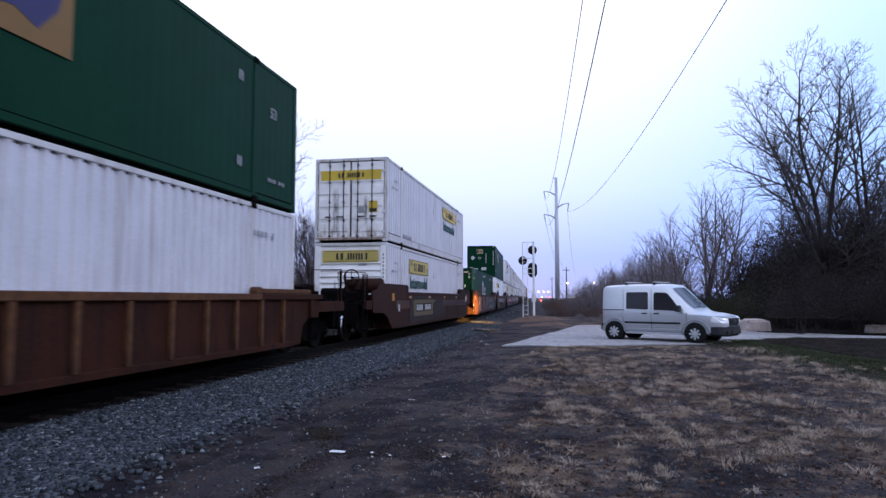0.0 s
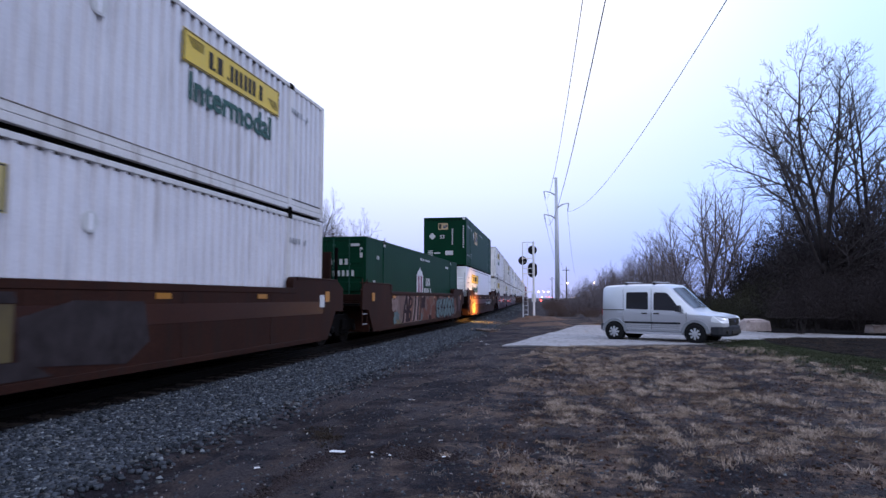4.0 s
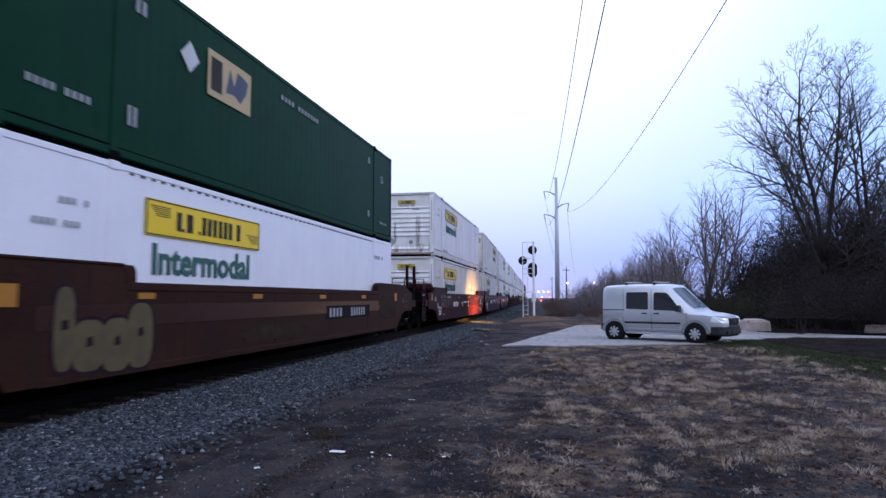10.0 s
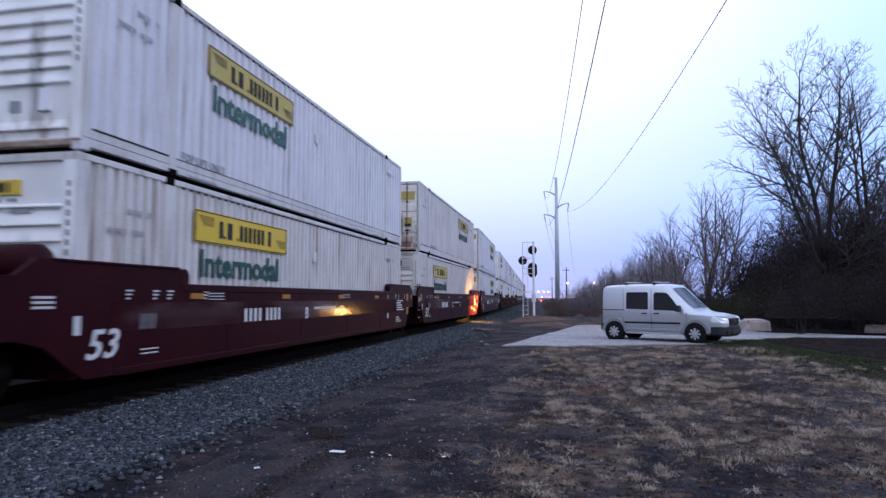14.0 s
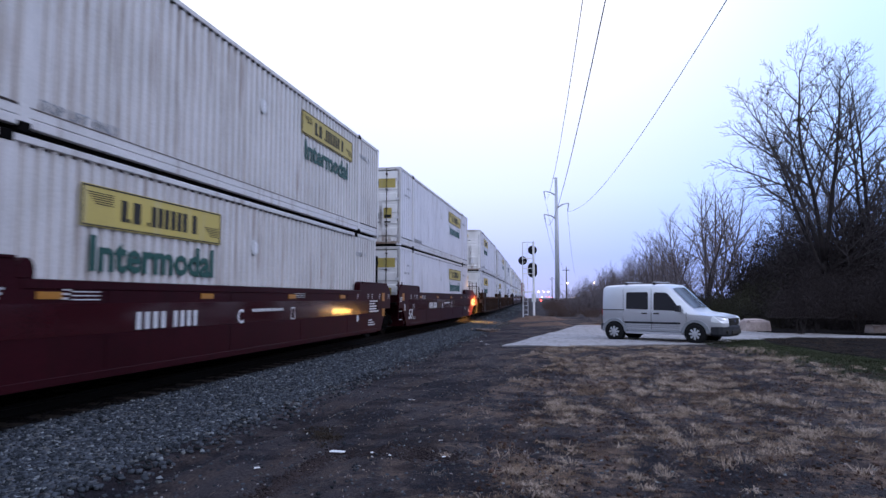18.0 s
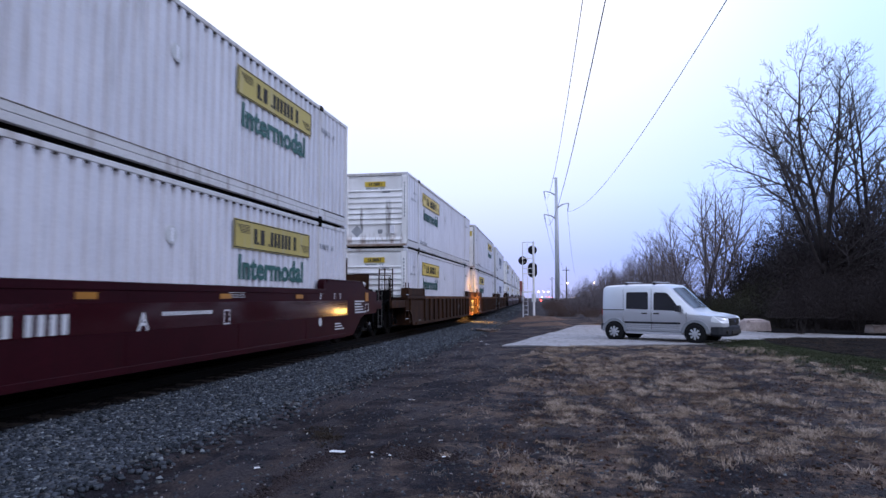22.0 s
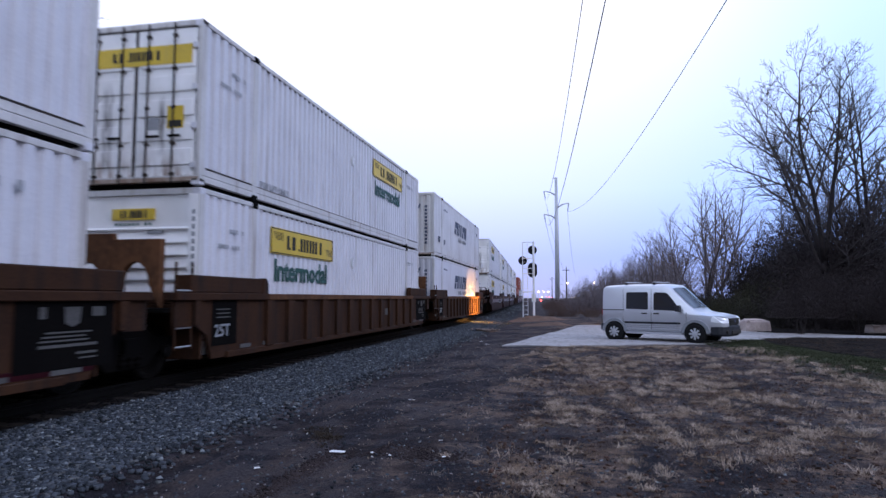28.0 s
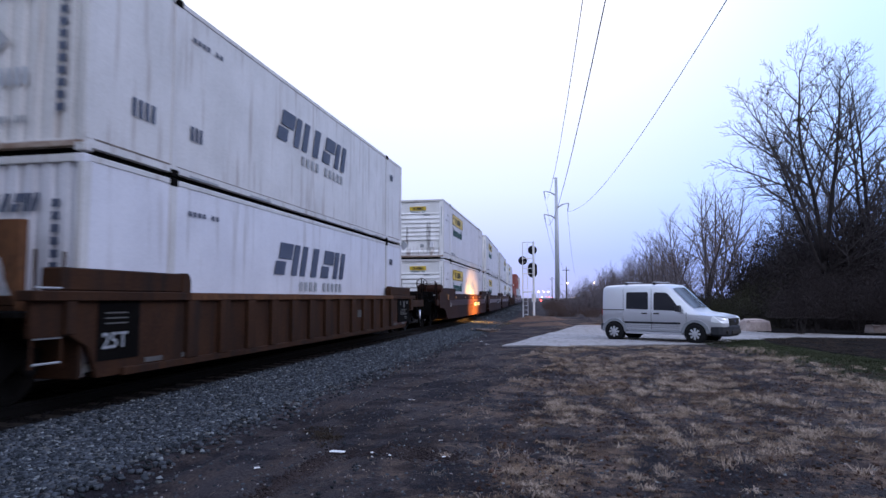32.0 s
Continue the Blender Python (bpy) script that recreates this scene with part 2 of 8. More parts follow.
def stained_material(name, fresh_paint, dull_paint, rust_high, rust_power, rust_colour):
    """End paint with two upright runs of soot below the vents and rust creeping up from the sill."""
    m, n, l, p = nodes_of(name)
    co, sep = n.new("ShaderNodeTexCoord"), n.new("ShaderNodeSeparateXYZ")
    l.new(co.outputs["Object"], sep.inputs[0])

    def noise_of(scale, stretch, detail=5):
        k, t = n.new("ShaderNodeMapping"), n.new("ShaderNodeTexNoise")
        k.inputs["Scale"].default_value = stretch
        t.inputs["Scale"].default_value, t.inputs["Detail"].default_value = scale, detail
        l.new(co.outputs["Object"], k.inputs[0])
        l.new(k.outputs[0], t.inputs["Vector"])
        return t.outputs[0]

    def sums(op, a, b):
        x = n.new("ShaderNodeMath")
        x.operation, x.use_clamp = op, op == "MULTIPLY"
        for k, v in enumerate((a, b)):
            if isinstance(v, float):
                x.inputs[k].default_value = v
            else:
                l.new(v, x.inputs[k])
        return x.outputs[0]

    def ramp(src, lo, hi, a=0.0, b=1.0):
        r = n.new("ShaderNodeMapRange")
        r.interpolation_type = "SMOOTHSTEP"
        r.inputs[1].default_value, r.inputs[2].default_value, r.inputs[3].default_value, r.inputs[4].default_value = lo, hi, a, b
        l.new(src, r.inputs[0])
        return r.outputs[0]

    def mix(fac, a, b):
        x = n.new("ShaderNodeMix")
        x.data_type = "RGBA"
        l.new(fac, x.inputs[0])
        for k, v in ((6, a), (7, b)):
            if isinstance(v, tuple):
                x.inputs[k].default_value = (*v, 1)
            else:
                l.new(v, x.inputs[k])
        return x.outputs[2]

    col = mix(ramp(noise_of(1.4, (1, 1, 1)), 0.35, 0.7), fresh_paint, dull_paint)
    wisps = noise_of(1.0, (26.0, 1.0, 2.2), 6)
    for at, wide, low, high, power in ((-0.55, 0.085, 0.45, 1.75, 0.92), (0.55, 0.16, 0.15, 2.0, 0.85)):
        off = sums("ABSOLUTE", sums("SUBTRACT", sep.outputs["X"], at), 0.0)
        band = sums("MULTIPLY", ramp(off, wide * 0.25, wide, 1.0, 0.0), ramp(sep.outputs["Z"], low, low + 0.35))
        band = sums("MULTIPLY", band, ramp(sep.outputs["Z"], high - 0.45, high, 1.0, 0.0))
        band = sums("MULTIPLY", band, ramp(wisps, 0.36, 0.62, 0.25, power))
        col = mix(band, col, (0.085, 0.066, 0.056))
    rust = sums("MULTIPLY", ramp(sep.outputs["Z"], 0.15, rust_high, rust_power, 0.0), ramp(noise_of(1.0, (7.0, 1.0, 1.6), 6), 0.44 if rust_power < 0.9 else 0.28, 0.66 if rust_power < 0.9 else 0.56))
    col = mix(rust, col, rust_colour)
    l.new(col, p.inputs["Base Color"])
    p.inputs["Roughness"].default_value = 0.55
    return m


# bases lifted above the side paints: light on the ends put into colour
M["stained"] = stained_material("soot_streaked_brightened_end_paint", (0.86, 0.84, 0.83), (0.72, 0.70, 0.68), 0.75, 0.85, (0.30, 0.205, 0.150))
M["rust_run"] = stained_material("rust_run_brightened_end_paint", (0.82, 0.76, 0.71), (0.62, 0.55, 0.49), 1.15, 1.0, (0.20, 0.105, 0.065))
M["stone"] = stone_material()
M["boulder"] = surface("pinkish_boulder", (0.55, 0.44, 0.39), (0.34, 0.27, 0.25), 0.9, fine=18, coarse=3, bump=0.8, depth=0.03)
M["rubble"] = surface("dusty_broken_rubble", (0.20, 0.155, 0.13), (0.12, 0.09, 0.078), 0.9, fine=18, coarse=3, bump=0.6)
M["straw"] = surface("dry_straw_grass", (0.31, 0.22, 0.145), (0.12, 0.078, 0.055), 0.9, fine=3, coarse=1.4, bump=0.0, spec=0.05)
M["pale_straw"] = surface("bleached_straw_grass", (0.50, 0.40, 0.31), (0.27, 0.20, 0.15), 0.9, fine=3, coarse=1.4, bump=0.0, spec=0.05)
# reddish-brown grass, kept dim so its colour adds shade among the tufts
M["withered"] = surface("withered_grass", (0.090, 0.052, 0.040), (0.030, 0.020, 0.017), 0.9, fine=3, coarse=1.2, bump=0.0, spec=0.05)
M["dead_leaf"] = surface("dead_leaves", (0.018, 0.013, 0.011), (0.115, 0.066, 0.048), 0.9, fine=2.5, coarse=3.1, bump=0.0, spec=0.05)
M["sward"] = surface("green_lawn_blades", (0.034, 0.043, 0.022), (0.060, 0.064, 0.036), 0.9, fine=3, coarse=0.8, bump=0.0, spec=0.05)
M["wood"] = surface("creosoted_timber", (0.018, 0.0145, 0.0125), (0.03, 0.024, 0.020), 0.9, fine=25, bump=0.4, spec=0.1)
M["mast_paint"] = surface("white_signal_mast_paint", (0.76, 0.77, 0.79), (0.66, 0.67, 0.69), 0.5, 0.05, bump=0.05)
M["galv"] = surface("galvanised_steel", (0.50, 0.51, 0.54), (0.42, 0.43, 0.46), 0.5, 0.25, bump=0.05)
M["cable"] = surface("aluminium_cable", (0.10, 0.11, 0.14), (0.12, 0.13, 0.16), 0.6, bump=0.0)
M["litter"] = surface("pale_litter", (0.75, 0.74, 0.72), (0.6, 0.6, 0.58), 0.8, bump=0.0)
# mulch of the beds, and the painted shade below the train
M["mulch"] = surface("dark_mulch_and_track_shade", (0.009, 0.008, 0.008), (0.018, 0.015, 0.014), 0.95, fine=30, bump=0.8, depth=0.02, spec=0.02)
M["arch"] = surface("dull_silver_flare", (0.26, 0.27, 0.29), (0.22, 0.23, 0.25), 0.5, bump=0.0)
M["chips"] = surface("bark_chips", (0.014, 0.012, 0.011), (0.05, 0.038, 0.030), 0.95, fine=4, coarse=1.5, bump=0.0, spec=0.05)
M["weed"] = surface("dead_weed_stems", (0.030, 0.022, 0.016), (0.055, 0.042, 0.030), 0.95, bump=0.0, spec=0.05)
M["spray_pale"] = surface("faded_pale_spray", (0.27, 0.20, 0.18), (0.15, 0.10, 0.09), 0.6, fine=5, coarse=1.6, bump=0.0, spec=0.15)
# dark earth tone that stands in for shading in the ruts
M["rut_dark"] = surface("churned_earth", (0.026, 0.020, 0.020), (0.055, 0.042, 0.040), 0.95, fine=5, coarse=2, bump=0.0, spec=0.03)
M["rod"] = surface("grimy_dark_rod", (0.022, 0.019, 0.018), (0.05, 0.036, 0.028), 0.7, bump=0.1, spec=0.2)
M["pebble"] = surface("pale_pebbles", (0.30, 0.27, 0.26), (0.18, 0.16, 0.155), 0.9, fine=8, bump=0.0, spec=0.1)
M["red_brown"] = surface("worn_red_brown_wagon_paint", (0.052, 0.0180, 0.0098), (0.022, 0.0088, 0.0062), 0.75, spec=0.06, streak=(0.014, 0.010, 0.009), streak_amount=0.8, bump=0.12, threshold=0.5)
# rust colour, lightened for the light that chords and ribs catch
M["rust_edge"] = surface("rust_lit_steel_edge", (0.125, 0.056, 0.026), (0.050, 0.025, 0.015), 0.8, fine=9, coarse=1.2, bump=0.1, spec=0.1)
M["gloss_maroon"] = surface("glossy_maroon_band", (0.034, 0.0055, 0.0085), (0.024, 0.0045, 0.0065), 0.10, coarse=2, bump=0.015, spec=0.36)
M["gloss_brown"] = surface("smooth_brown_band", (0.044, 0.0165, 0.0105), (0.024, 0.010, 0.0078), 0.3, coarse=0.8, bump=0.02, spec=0.15)
M["spray_grey"] = surface("overpainted_grey_patch", (0.036, 0.029, 0.030), (0.018, 0.013, 0.013), 0.7, fine=5, coarse=1.5, bump=0.0, spec=0.1)
M["mound"] = surface("piled_brown_earth", (0.10, 0.066, 0.050), (0.17, 0.115, 0.088), 0.95, fine=14, coarse=2.0, bump=0.6, depth=0.02, spec=0.03)
# stone coloured near black: the shade under the train is in the colour
M["oily"] = surface("shade_black_stone", (0.006, 0.0056, 0.006), (0.013, 0.012, 0.012), 0.9, fine=12, bump=0.2, spec=0.05)
M["lamp_warm"] = glow("distant_warm_lamp", (1.0, 0.64, 0.33), 7.0)
M["lamp_red"] = glow("distant_red_lamp", (1.0, 0.08, 0.06), 4.0)
M["headlight_on"] = glow("lit_headlight", (1.0, 0.5, 0.13), 220.0)


def glass_material():
    m, n, l, p = nodes_of("tinted_car_glass")
    p.inputs["Base Color"].default_value = (0.022, 0.022, 0.028, 1)
    p.inputs["Roughness"].default_value, p.inputs["Specular IOR Level"].default_value = 0.08, 0.35
    return m


def screen_material():
    m, n, l, p = nodes_of("windscreen_glass")
    p.inputs["Base Color"].default_value = (0.075, 0.09, 0.115, 1)
    p.inputs["Roughness"].default_value, p.inputs["Specular IOR Level"].default_value = 0.03, 0.8
    p.inputs["Coat Weight"].default_value = 0.25
    return m


M["glass"], M["screen"] = glass_material(), screen_material()


def ground_material():
    """Packed dark gravel and earth with patches of dry grass, by place."""
    m, n, l, p = nodes_of("earth_and_dry_grass")
    co = n.new("ShaderNodeTexCoord")

    def tex(scale, detail=5, rough=0.6):
        t = n.new("ShaderNodeTexNoise")
        t.inputs["Scale"].default_value, t.inputs["Detail"].default_value, t.inputs["Roughness"].default_value = scale, detail, rough
        l.new(co.outputs["Object"], t.inputs["Vector"])
        return t.outputs[0]

    def ramp(src, lo, hi, a, b):
        r = n.new("ShaderNodeMapRange")
        r.inputs[1].default_value, r.inputs[2].default_value, r.inputs[3].default_value, r.inputs[4].default_value = lo, hi, a, b
        l.new(src, r.inputs[0])
        return r.outputs[0]

    def mix(fac, a, b):
        x = n.new("ShaderNodeMix")
        x.data_type = "RGBA"
        l.new(fac, x.inputs[0])
        for k, v in ((6, a), (7, b)):
            if isinstance(v, tuple):
                x.inputs[k].default_value = (*v, 1)
            else:
                l.new(v, x.inputs[k])
        return x.outputs[2]

    def mul(a, b):
        x = n.new("ShaderNodeMath")
        x.operation = "MULTIPLY"
        l.new(a, x.inputs[0])
        l.new(b, x.inputs[1])
        return x.outputs[0]

    sep = n.new("ShaderNodeSeparateXYZ")
    l.new(co.outputs["Object"], sep.inputs[0])
    def drawn(sx, sy, detail):
        """Noise drawn out along the lane."""
        k, t = n.new("ShaderNodeMapping"), n.new("ShaderNodeTexNoise")
        k.inputs["Scale"].default_value, k.inputs["Rotation"].default_value = (sx, sy, 1), (0, 0, radians(-9))
        t.inputs["Scale"].default_value, t.inputs["Detail"].default_value, t.inputs["Roughness"].default_value = 1.0, detail, 0.65
        l.new(co.outputs["Object"], k.inputs[0])
        l.new(k.outputs[0], t.inputs["Vector"])
        return t.outputs[0]

    gravel = mix(ramp(tex(70, 4, 0.7), 0.36, 0.66, 0, 1), (0.011, 0.0105, 0.0125), (0.115, 0.100, 0.102))
    soil = mix(ramp(tex(45, 4), 0.35, 0.7, 0, 1), (0.028, 0.021, 0.019), (0.135, 0.104, 0.094))
    earth = mix(ramp(drawn(3.2, 0.42, 7), 0.47, 0.60, 0, 0.9), gravel, soil)
    dry = mix(ramp(tex(85, 5, 0.75), 0.36, 0.66, 0, 1), (0.050, 0.032, 0.024), (0.310, 0.220, 0.165))
    patch = ramp(tex(1.15, 12, 0.80), 0.505, 0.55, 0, 1.0)
    side = ramp(sep.outputs["X"], -2.6, -0.2, 0.05, 1)
    col = mix(mul(patch, side), earth, dry)
    green = mix(ramp(tex(20, 3), 0.3, 0.7, 0, 1), (0.036, 0.044, 0.024), (0.072, 0.072, 0.040))
    lawn = mul(ramp(sep.outputs["X"], 4.4, 5.8, 0, 1), ramp(tex(0.6, 4), 0.30, 0.45, 0, 1))
    col = mix(lawn, col, green)
    # noise patches where the ground is darker and bluer
    dark_patch = n.new("ShaderNodeMix")
    dark_patch.data_type, dark_patch.blend_type = "RGBA", "MULTIPLY"
    dark_patch.inputs[7].default_value = (0.27, 0.30, 0.38, 1)
    l.new(ramp(tex(0.62, 9, 0.72), 0.455, 0.53, 0.8, 0), dark_patch.inputs[0])
    l.new(col, dark_patch.inputs[6])
    l.new(dark_patch.outputs[2], p.inputs["Base Color"])
    p.inputs["Roughness"].default_value = 0.95
    p.inputs["Specular IOR Level"].default_value = 0.04
    b = n.new("ShaderNodeBump")
    b.inputs["Strength"].default_value, b.inputs["Distance"].default_value = 1.0, 0.035
    l.new(tex(48, 7, 0.75), b.inputs["Height"])
    l.new(b.outputs[0], p.inputs["Normal"])
    return m


M["ground"] = ground_material()
M["road"] = surface("pale_worn_concrete", (0.40, 0.38, 0.37), (0.29, 0.275, 0.265), 0.9, fine=22, coarse=0.7, streak=(0.13, 0.105, 0.09), streak_amount=0.85, threshold=0.5, bump=0.3, depth=0.008, spec=0.1)
M["graffiti"] = None


def graffiti_material():
    m, n, l, p = nodes_of("sprayed_paint_ground")
    co = n.new("ShaderNodeTexCoord")
    t = n.new("ShaderNodeTexNoise")
    t.inputs["Scale"].default_value, t.inputs["Detail"].default_value = 1.1, 3
    l.new(co.outputs["Object"], t.inputs["Vector"])
    r = n.new("ShaderNodeValToRGB")
    r.color_ramp.interpolation = "EASE"
    e = r.color_ramp.elements
    e[0].position, e[0].color = 0.36, (0.045, 0.019, 0.014, 1)
    e[1].position, e[1].color = 0.46, (0.105, 0.052, 0.038, 1)
    for q, c in ((0.55, (0.085, 0.036, 0.024, 1)), (0.60, (0.062, 0.028, 0.021, 1)), (0.66, (0.115, 0.070, 0.058, 1))):
        e.new(q).color = c
    l.new(t.outputs[0], r.inputs[0])
    l.new(r.outputs[0], p.inputs["Base Color"])
    p.inputs["Roughness"].default_value = 0.6
    return m


M["graffiti"] = graffiti_material()
M["spray_peach"] = surface("sprayed_peach_paint", (0.17, 0.078, 0.050), (0.095, 0.045, 0.032), 0.6, fine=5, coarse=2, bump=0.0, spec=0.15)
M["spray_rust"] = surface("sprayed_rust_red_paint", (0.13, 0.040, 0.022), (0.070, 0.026, 0.017), 0.6, fine=5, coarse=2, bump=0.0, spec=0.15)
M["spray_teal"] = surface("sprayed_teal_paint", (0.115, 0.17, 0.17), (0.055, 0.085, 0.092), 0.6, fine=6, bump=0.0, spec=0.15)
M["spray_dark"] = surface("sprayed_dark_purple_paint", (0.014, 0.009, 0.013), (0.028, 0.016, 0.02), 0.6, fine=6, bump=0.0, spec=0.04)
M["spray_yellow"] = surface("sprayed_dull_yellow_paint", (0.095, 0.068, 0.018), (0.055, 0.037, 0.013), 0.6, fine=5, coarse=2, bump=0.0)
M["spray_olive"] = surface("sprayed_dull_olive_paint", (0.034, 0.023, 0.014), (0.020, 0.011, 0.008), 0.7, fine=5, coarse=2, bump=0.0, spec=0.05)
M["spray_pink"] = surface("sprayed_pale_pink_paint", (0.085, 0.055, 0.058), (0.05, 0.033, 0.034), 0.6, fine=5, coarse=2, bump=0.0, spec=0.15)


# ---------------------------------------------------------------- building blocks
class Build:
    """Gathers verts and faces of one mesh."""

    def __init__(self):
        self.v, self.f = [], []

    def add(self, verts, faces):
        k = len(self.v)
        self.v += [tuple(q) for q in verts]
        self.f += [tuple(i + k for i in face) for face in faces]
        return self

    def box(self, x0, x1, y0, y1, z0, z1):
        return self.add([(x0, y0, z0), (x1, y0, z0), (x1, y1, z0), (x0, y1, z0), (x0, y0, z1), (x1, y0, z1), (x1, y1, z1), (x0, y1, z1)],
                        [(3, 2, 1, 0), (4, 5, 6, 7), (0, 1, 5, 4), (1, 2, 6, 5), (2, 3, 7, 6), (3, 0, 4, 7)])

    def slab(self, ring, lo, hi, axis):
        """A polygon (two coordinates a corner) pushed from lo to hi along the axis 0, 1 or 2."""
        def at(a, b, c):
            return ((c, a, b), (a, c, b), (a, b, c))[axis]
        n = len(ring)
        verts = [at(a, b, lo) for a, b in ring] + [at(a, b, hi) for a, b in ring]
        faces = [tuple(range(n))[::-1], tuple(range(n, 2 * n))] + [(i, (i + 1) % n, n + (i + 1) % n, n + i) for i in range(n)]
        return self.add(verts, faces)

    def tube(self, line, radii, sides=6, caps=True):
        line = [Vector(q) for q in line]
        verts, faces = [], []
        for i, q in enumerate(line):
            d = (line[min(i + 1, len(line) - 1)] - line[max(i - 1, 0)]).normalized()
            a = d.cross(Vector((0, 0, 1)) if abs(d.z) < 0.9 else Vector((1, 0, 0))).normalized()
            b = d.cross(a)
            r = radii[i] if isinstance(radii, (list, tuple)) else radii
            verts += [q + (a * math.cos(2 * math.pi * k / sides) + b * math.sin(2 * math.pi * k / sides)) * r for k in range(sides)]
        for i in range(len(line) - 1):
            for k in range(sides):
                faces.append((i * sides + k, i * sides + (k + 1) % sides, (i + 1) * sides + (k + 1) % sides, (i + 1) * sides + k))
        if caps:
            faces += [tuple(range(sides))[::-1], tuple((len(line) - 1) * sides + k for k in range(sides))]
        return self.add(verts, faces)

    def lathe(self, profile, sides=20, axis=0):
        """Rings (along, radius) turned about the axis."""
        verts, faces = [], []
        for a, r in profile:
            for k in range(sides):
                c, s = r * math.cos(2 * math.pi * k / sides), r * math.sin(2 * math.pi * k / sides)
                verts.append(((a, c, s), (c, a, s), (c, s, a))[axis])
        for i in range(len(profile) - 1):
            for k in range(sides):
                faces.append((i * sides + k, i * sides + (k + 1) % sides, (i + 1) * sides + (k + 1) % sides, (i + 1) * sides + k))
        faces += [tuple(range(sides))[::-1], tuple((len(profile) - 1) * sides + k for k in range(sides))]
        return self.add(verts, faces)

    def mesh(self, name, material, bevel=0.0, smooth=False):
        me = bpy.data.meshes.new(name)
        me.from_pydata(self.v, [], self.f)
        bm = bmesh.new()
        bm.from_mesh(me)
        bmesh.ops.recalc_face_normals(bm, faces=bm.faces)
        if bevel:
            edges = [e for e in bm.edges if len(e.link_faces) == 2 and e.calc_face_angle(0) > 0.6]
            bmesh.ops.bevel(bm, geom=edges, offset=bevel, segments=1, affect="EDGES")
        bm.to_mesh(me)
        bm.free()
        if smooth:
            me.polygons.foreach_set("use_smooth", [True] * len(me.polygons))
        me.materials.append(material)
        return me


JOINED = ("rail_notch", "small_print", "lift_notice", "end_print", "small_markings", "door_seams", "end_word", "end_number", "painted_number", "painted_mark", "emblem_line", "end_small_print", "sign_lettering", "end_sign_lettering", "door_sign_lettering")


def part(name, data, parent, label="", m=None):
    ob = new(name, data)
    ob.parent = parent
    if m is not None:
        ob.matrix_basis = m
    if label:
        tagged(ob, label)
    if name.split(".")[0] in JOINED:
        tagged(ob, kind="stuff")
    return ob


LETTERS = {}


def lettering(words, size, material, wide=1.0, slant=0.0):
    """A thin mesh of words in the built-in font, in the x-y plane, starting at the origin."""
    key = (words, size, material.name, wide, slant)
    if key not in LETTERS:
        curve = bpy.data.curves.new("letters", "FONT")
        curve.body, curve.size, curve.extrude, curve.resolution_u, curve.offset = words, size, 0.004, 2, (0.028 if words == "Intermodal" else 0.014) * size
        curve.shear = slant
        ob = bpy.data.objects.new("letters", curve)
        me = bpy.data.meshes.new_from_object(ob)
        me.transform(Matrix.Diagonal((wide, 1, 1, 1)))
        me.materials.clear()
        me.materials.append(material)
        bpy.data.objects.remove(ob)
        LETTERS[key] = me
    return LETTERS[key]


def on_side(y, z, x):
    """Lettering that reads along +y on the face at x that looks towards +x."""
    return Matrix.Translation((x, y, z)) @ Matrix(((0, 0, 1, 0), (1, 0, 0, 0), (0, 1, 0, 0), (0, 0, 0, 1)))


def on_end(x, z, y):
    """Lettering that reads along +x on the face at y that looks towards -y."""
    return Matrix.Translation((x, y, z)) @ Matrix(((1, 0, 0, 0), (0, 0, -1, 0), (0, 1, 0, 0), (0, 0, 0, 1)))


def bars(y0, y1, z0, z1, x, n, seed=1, thin=0.006):
    """A row of n plain upright bars that stands for lettering, on a face looking to +x."""
    rnd, b, w = random.Random(seed), Build(), (y1 - y0) / n
    for i in range(n):
        if rnd.random() < 0.1 and 0 < i < n - 1:
            continue
        lo, hi = y0 + i * w + w * 0.12, y0 + (i + 1) * w - w * 0.12
        b.box(x, x + thin, lo, lo + (hi - lo) * 0.72, z0, z1)
    return b


def word_bars(y0, y1, z0, z1, x, thin=0.006):
    """Plain upright bars grouped like the six letters of a two-part name, on a face looking to +x."""
    b, w = Build(), y1 - y0
    for at, wide in ((0.035, 0.06), (0.165, 0.08), (0.375, 0.055), (0.455, 0.055), (0.535, 0.055), (0.62, 0.055), (0.70, 0.055), (0.78, 0.055), (0.915, 0.06)):
        b.box(x, x + thin, y0 + at * w, y0 + (at + wide) * w, z0, z1)
    for at in (0.105, 0.325):
        b.box(x, x + thin, y0 + at * w, y0 + (at + 0.03) * w, z0, z0 + 0.18 * (z1 - z0))
    return b


def end_word_bars(x0, x1, z0, z1, y):
    """The same plain bars on an end wall that looks towards -y."""
    b, c = word_bars(x0, x1, z0, z1, 0), Build()
    c.v, c.f = [(q, y - p, r) for p, q, r in b.v], b.f
    return c


def turned(b):
    """The same shapes for the other long side."""
    c = Build()
    c.v, c.f = [(-x, -y, z) for x, y, z in b.v], b.f
    return c


def end_bars(x0, x1, z0, z1, y, n, seed=1):
    b = bars(x0, x1, z0, z1, 0, n, seed)
    c = Build()
    c.v, c.f = [(q, y - p, r) for p, q, r in b.v], b.f
    return c


# ---------------------------------------------------------------- the line of the track
TRACK_X, RAIL_Z = -7.675, 0.17


def track_x(u):
    """The track's centre: straight past the camera, then a gentle bend and straight on."""
    if u < 30:
        return TRACK_X
    if u < 60:
        return TRACK_X - 0.001 * (u - 30) ** 2
    return TRACK_X - 0.9 - 0.06 * (u - 60)


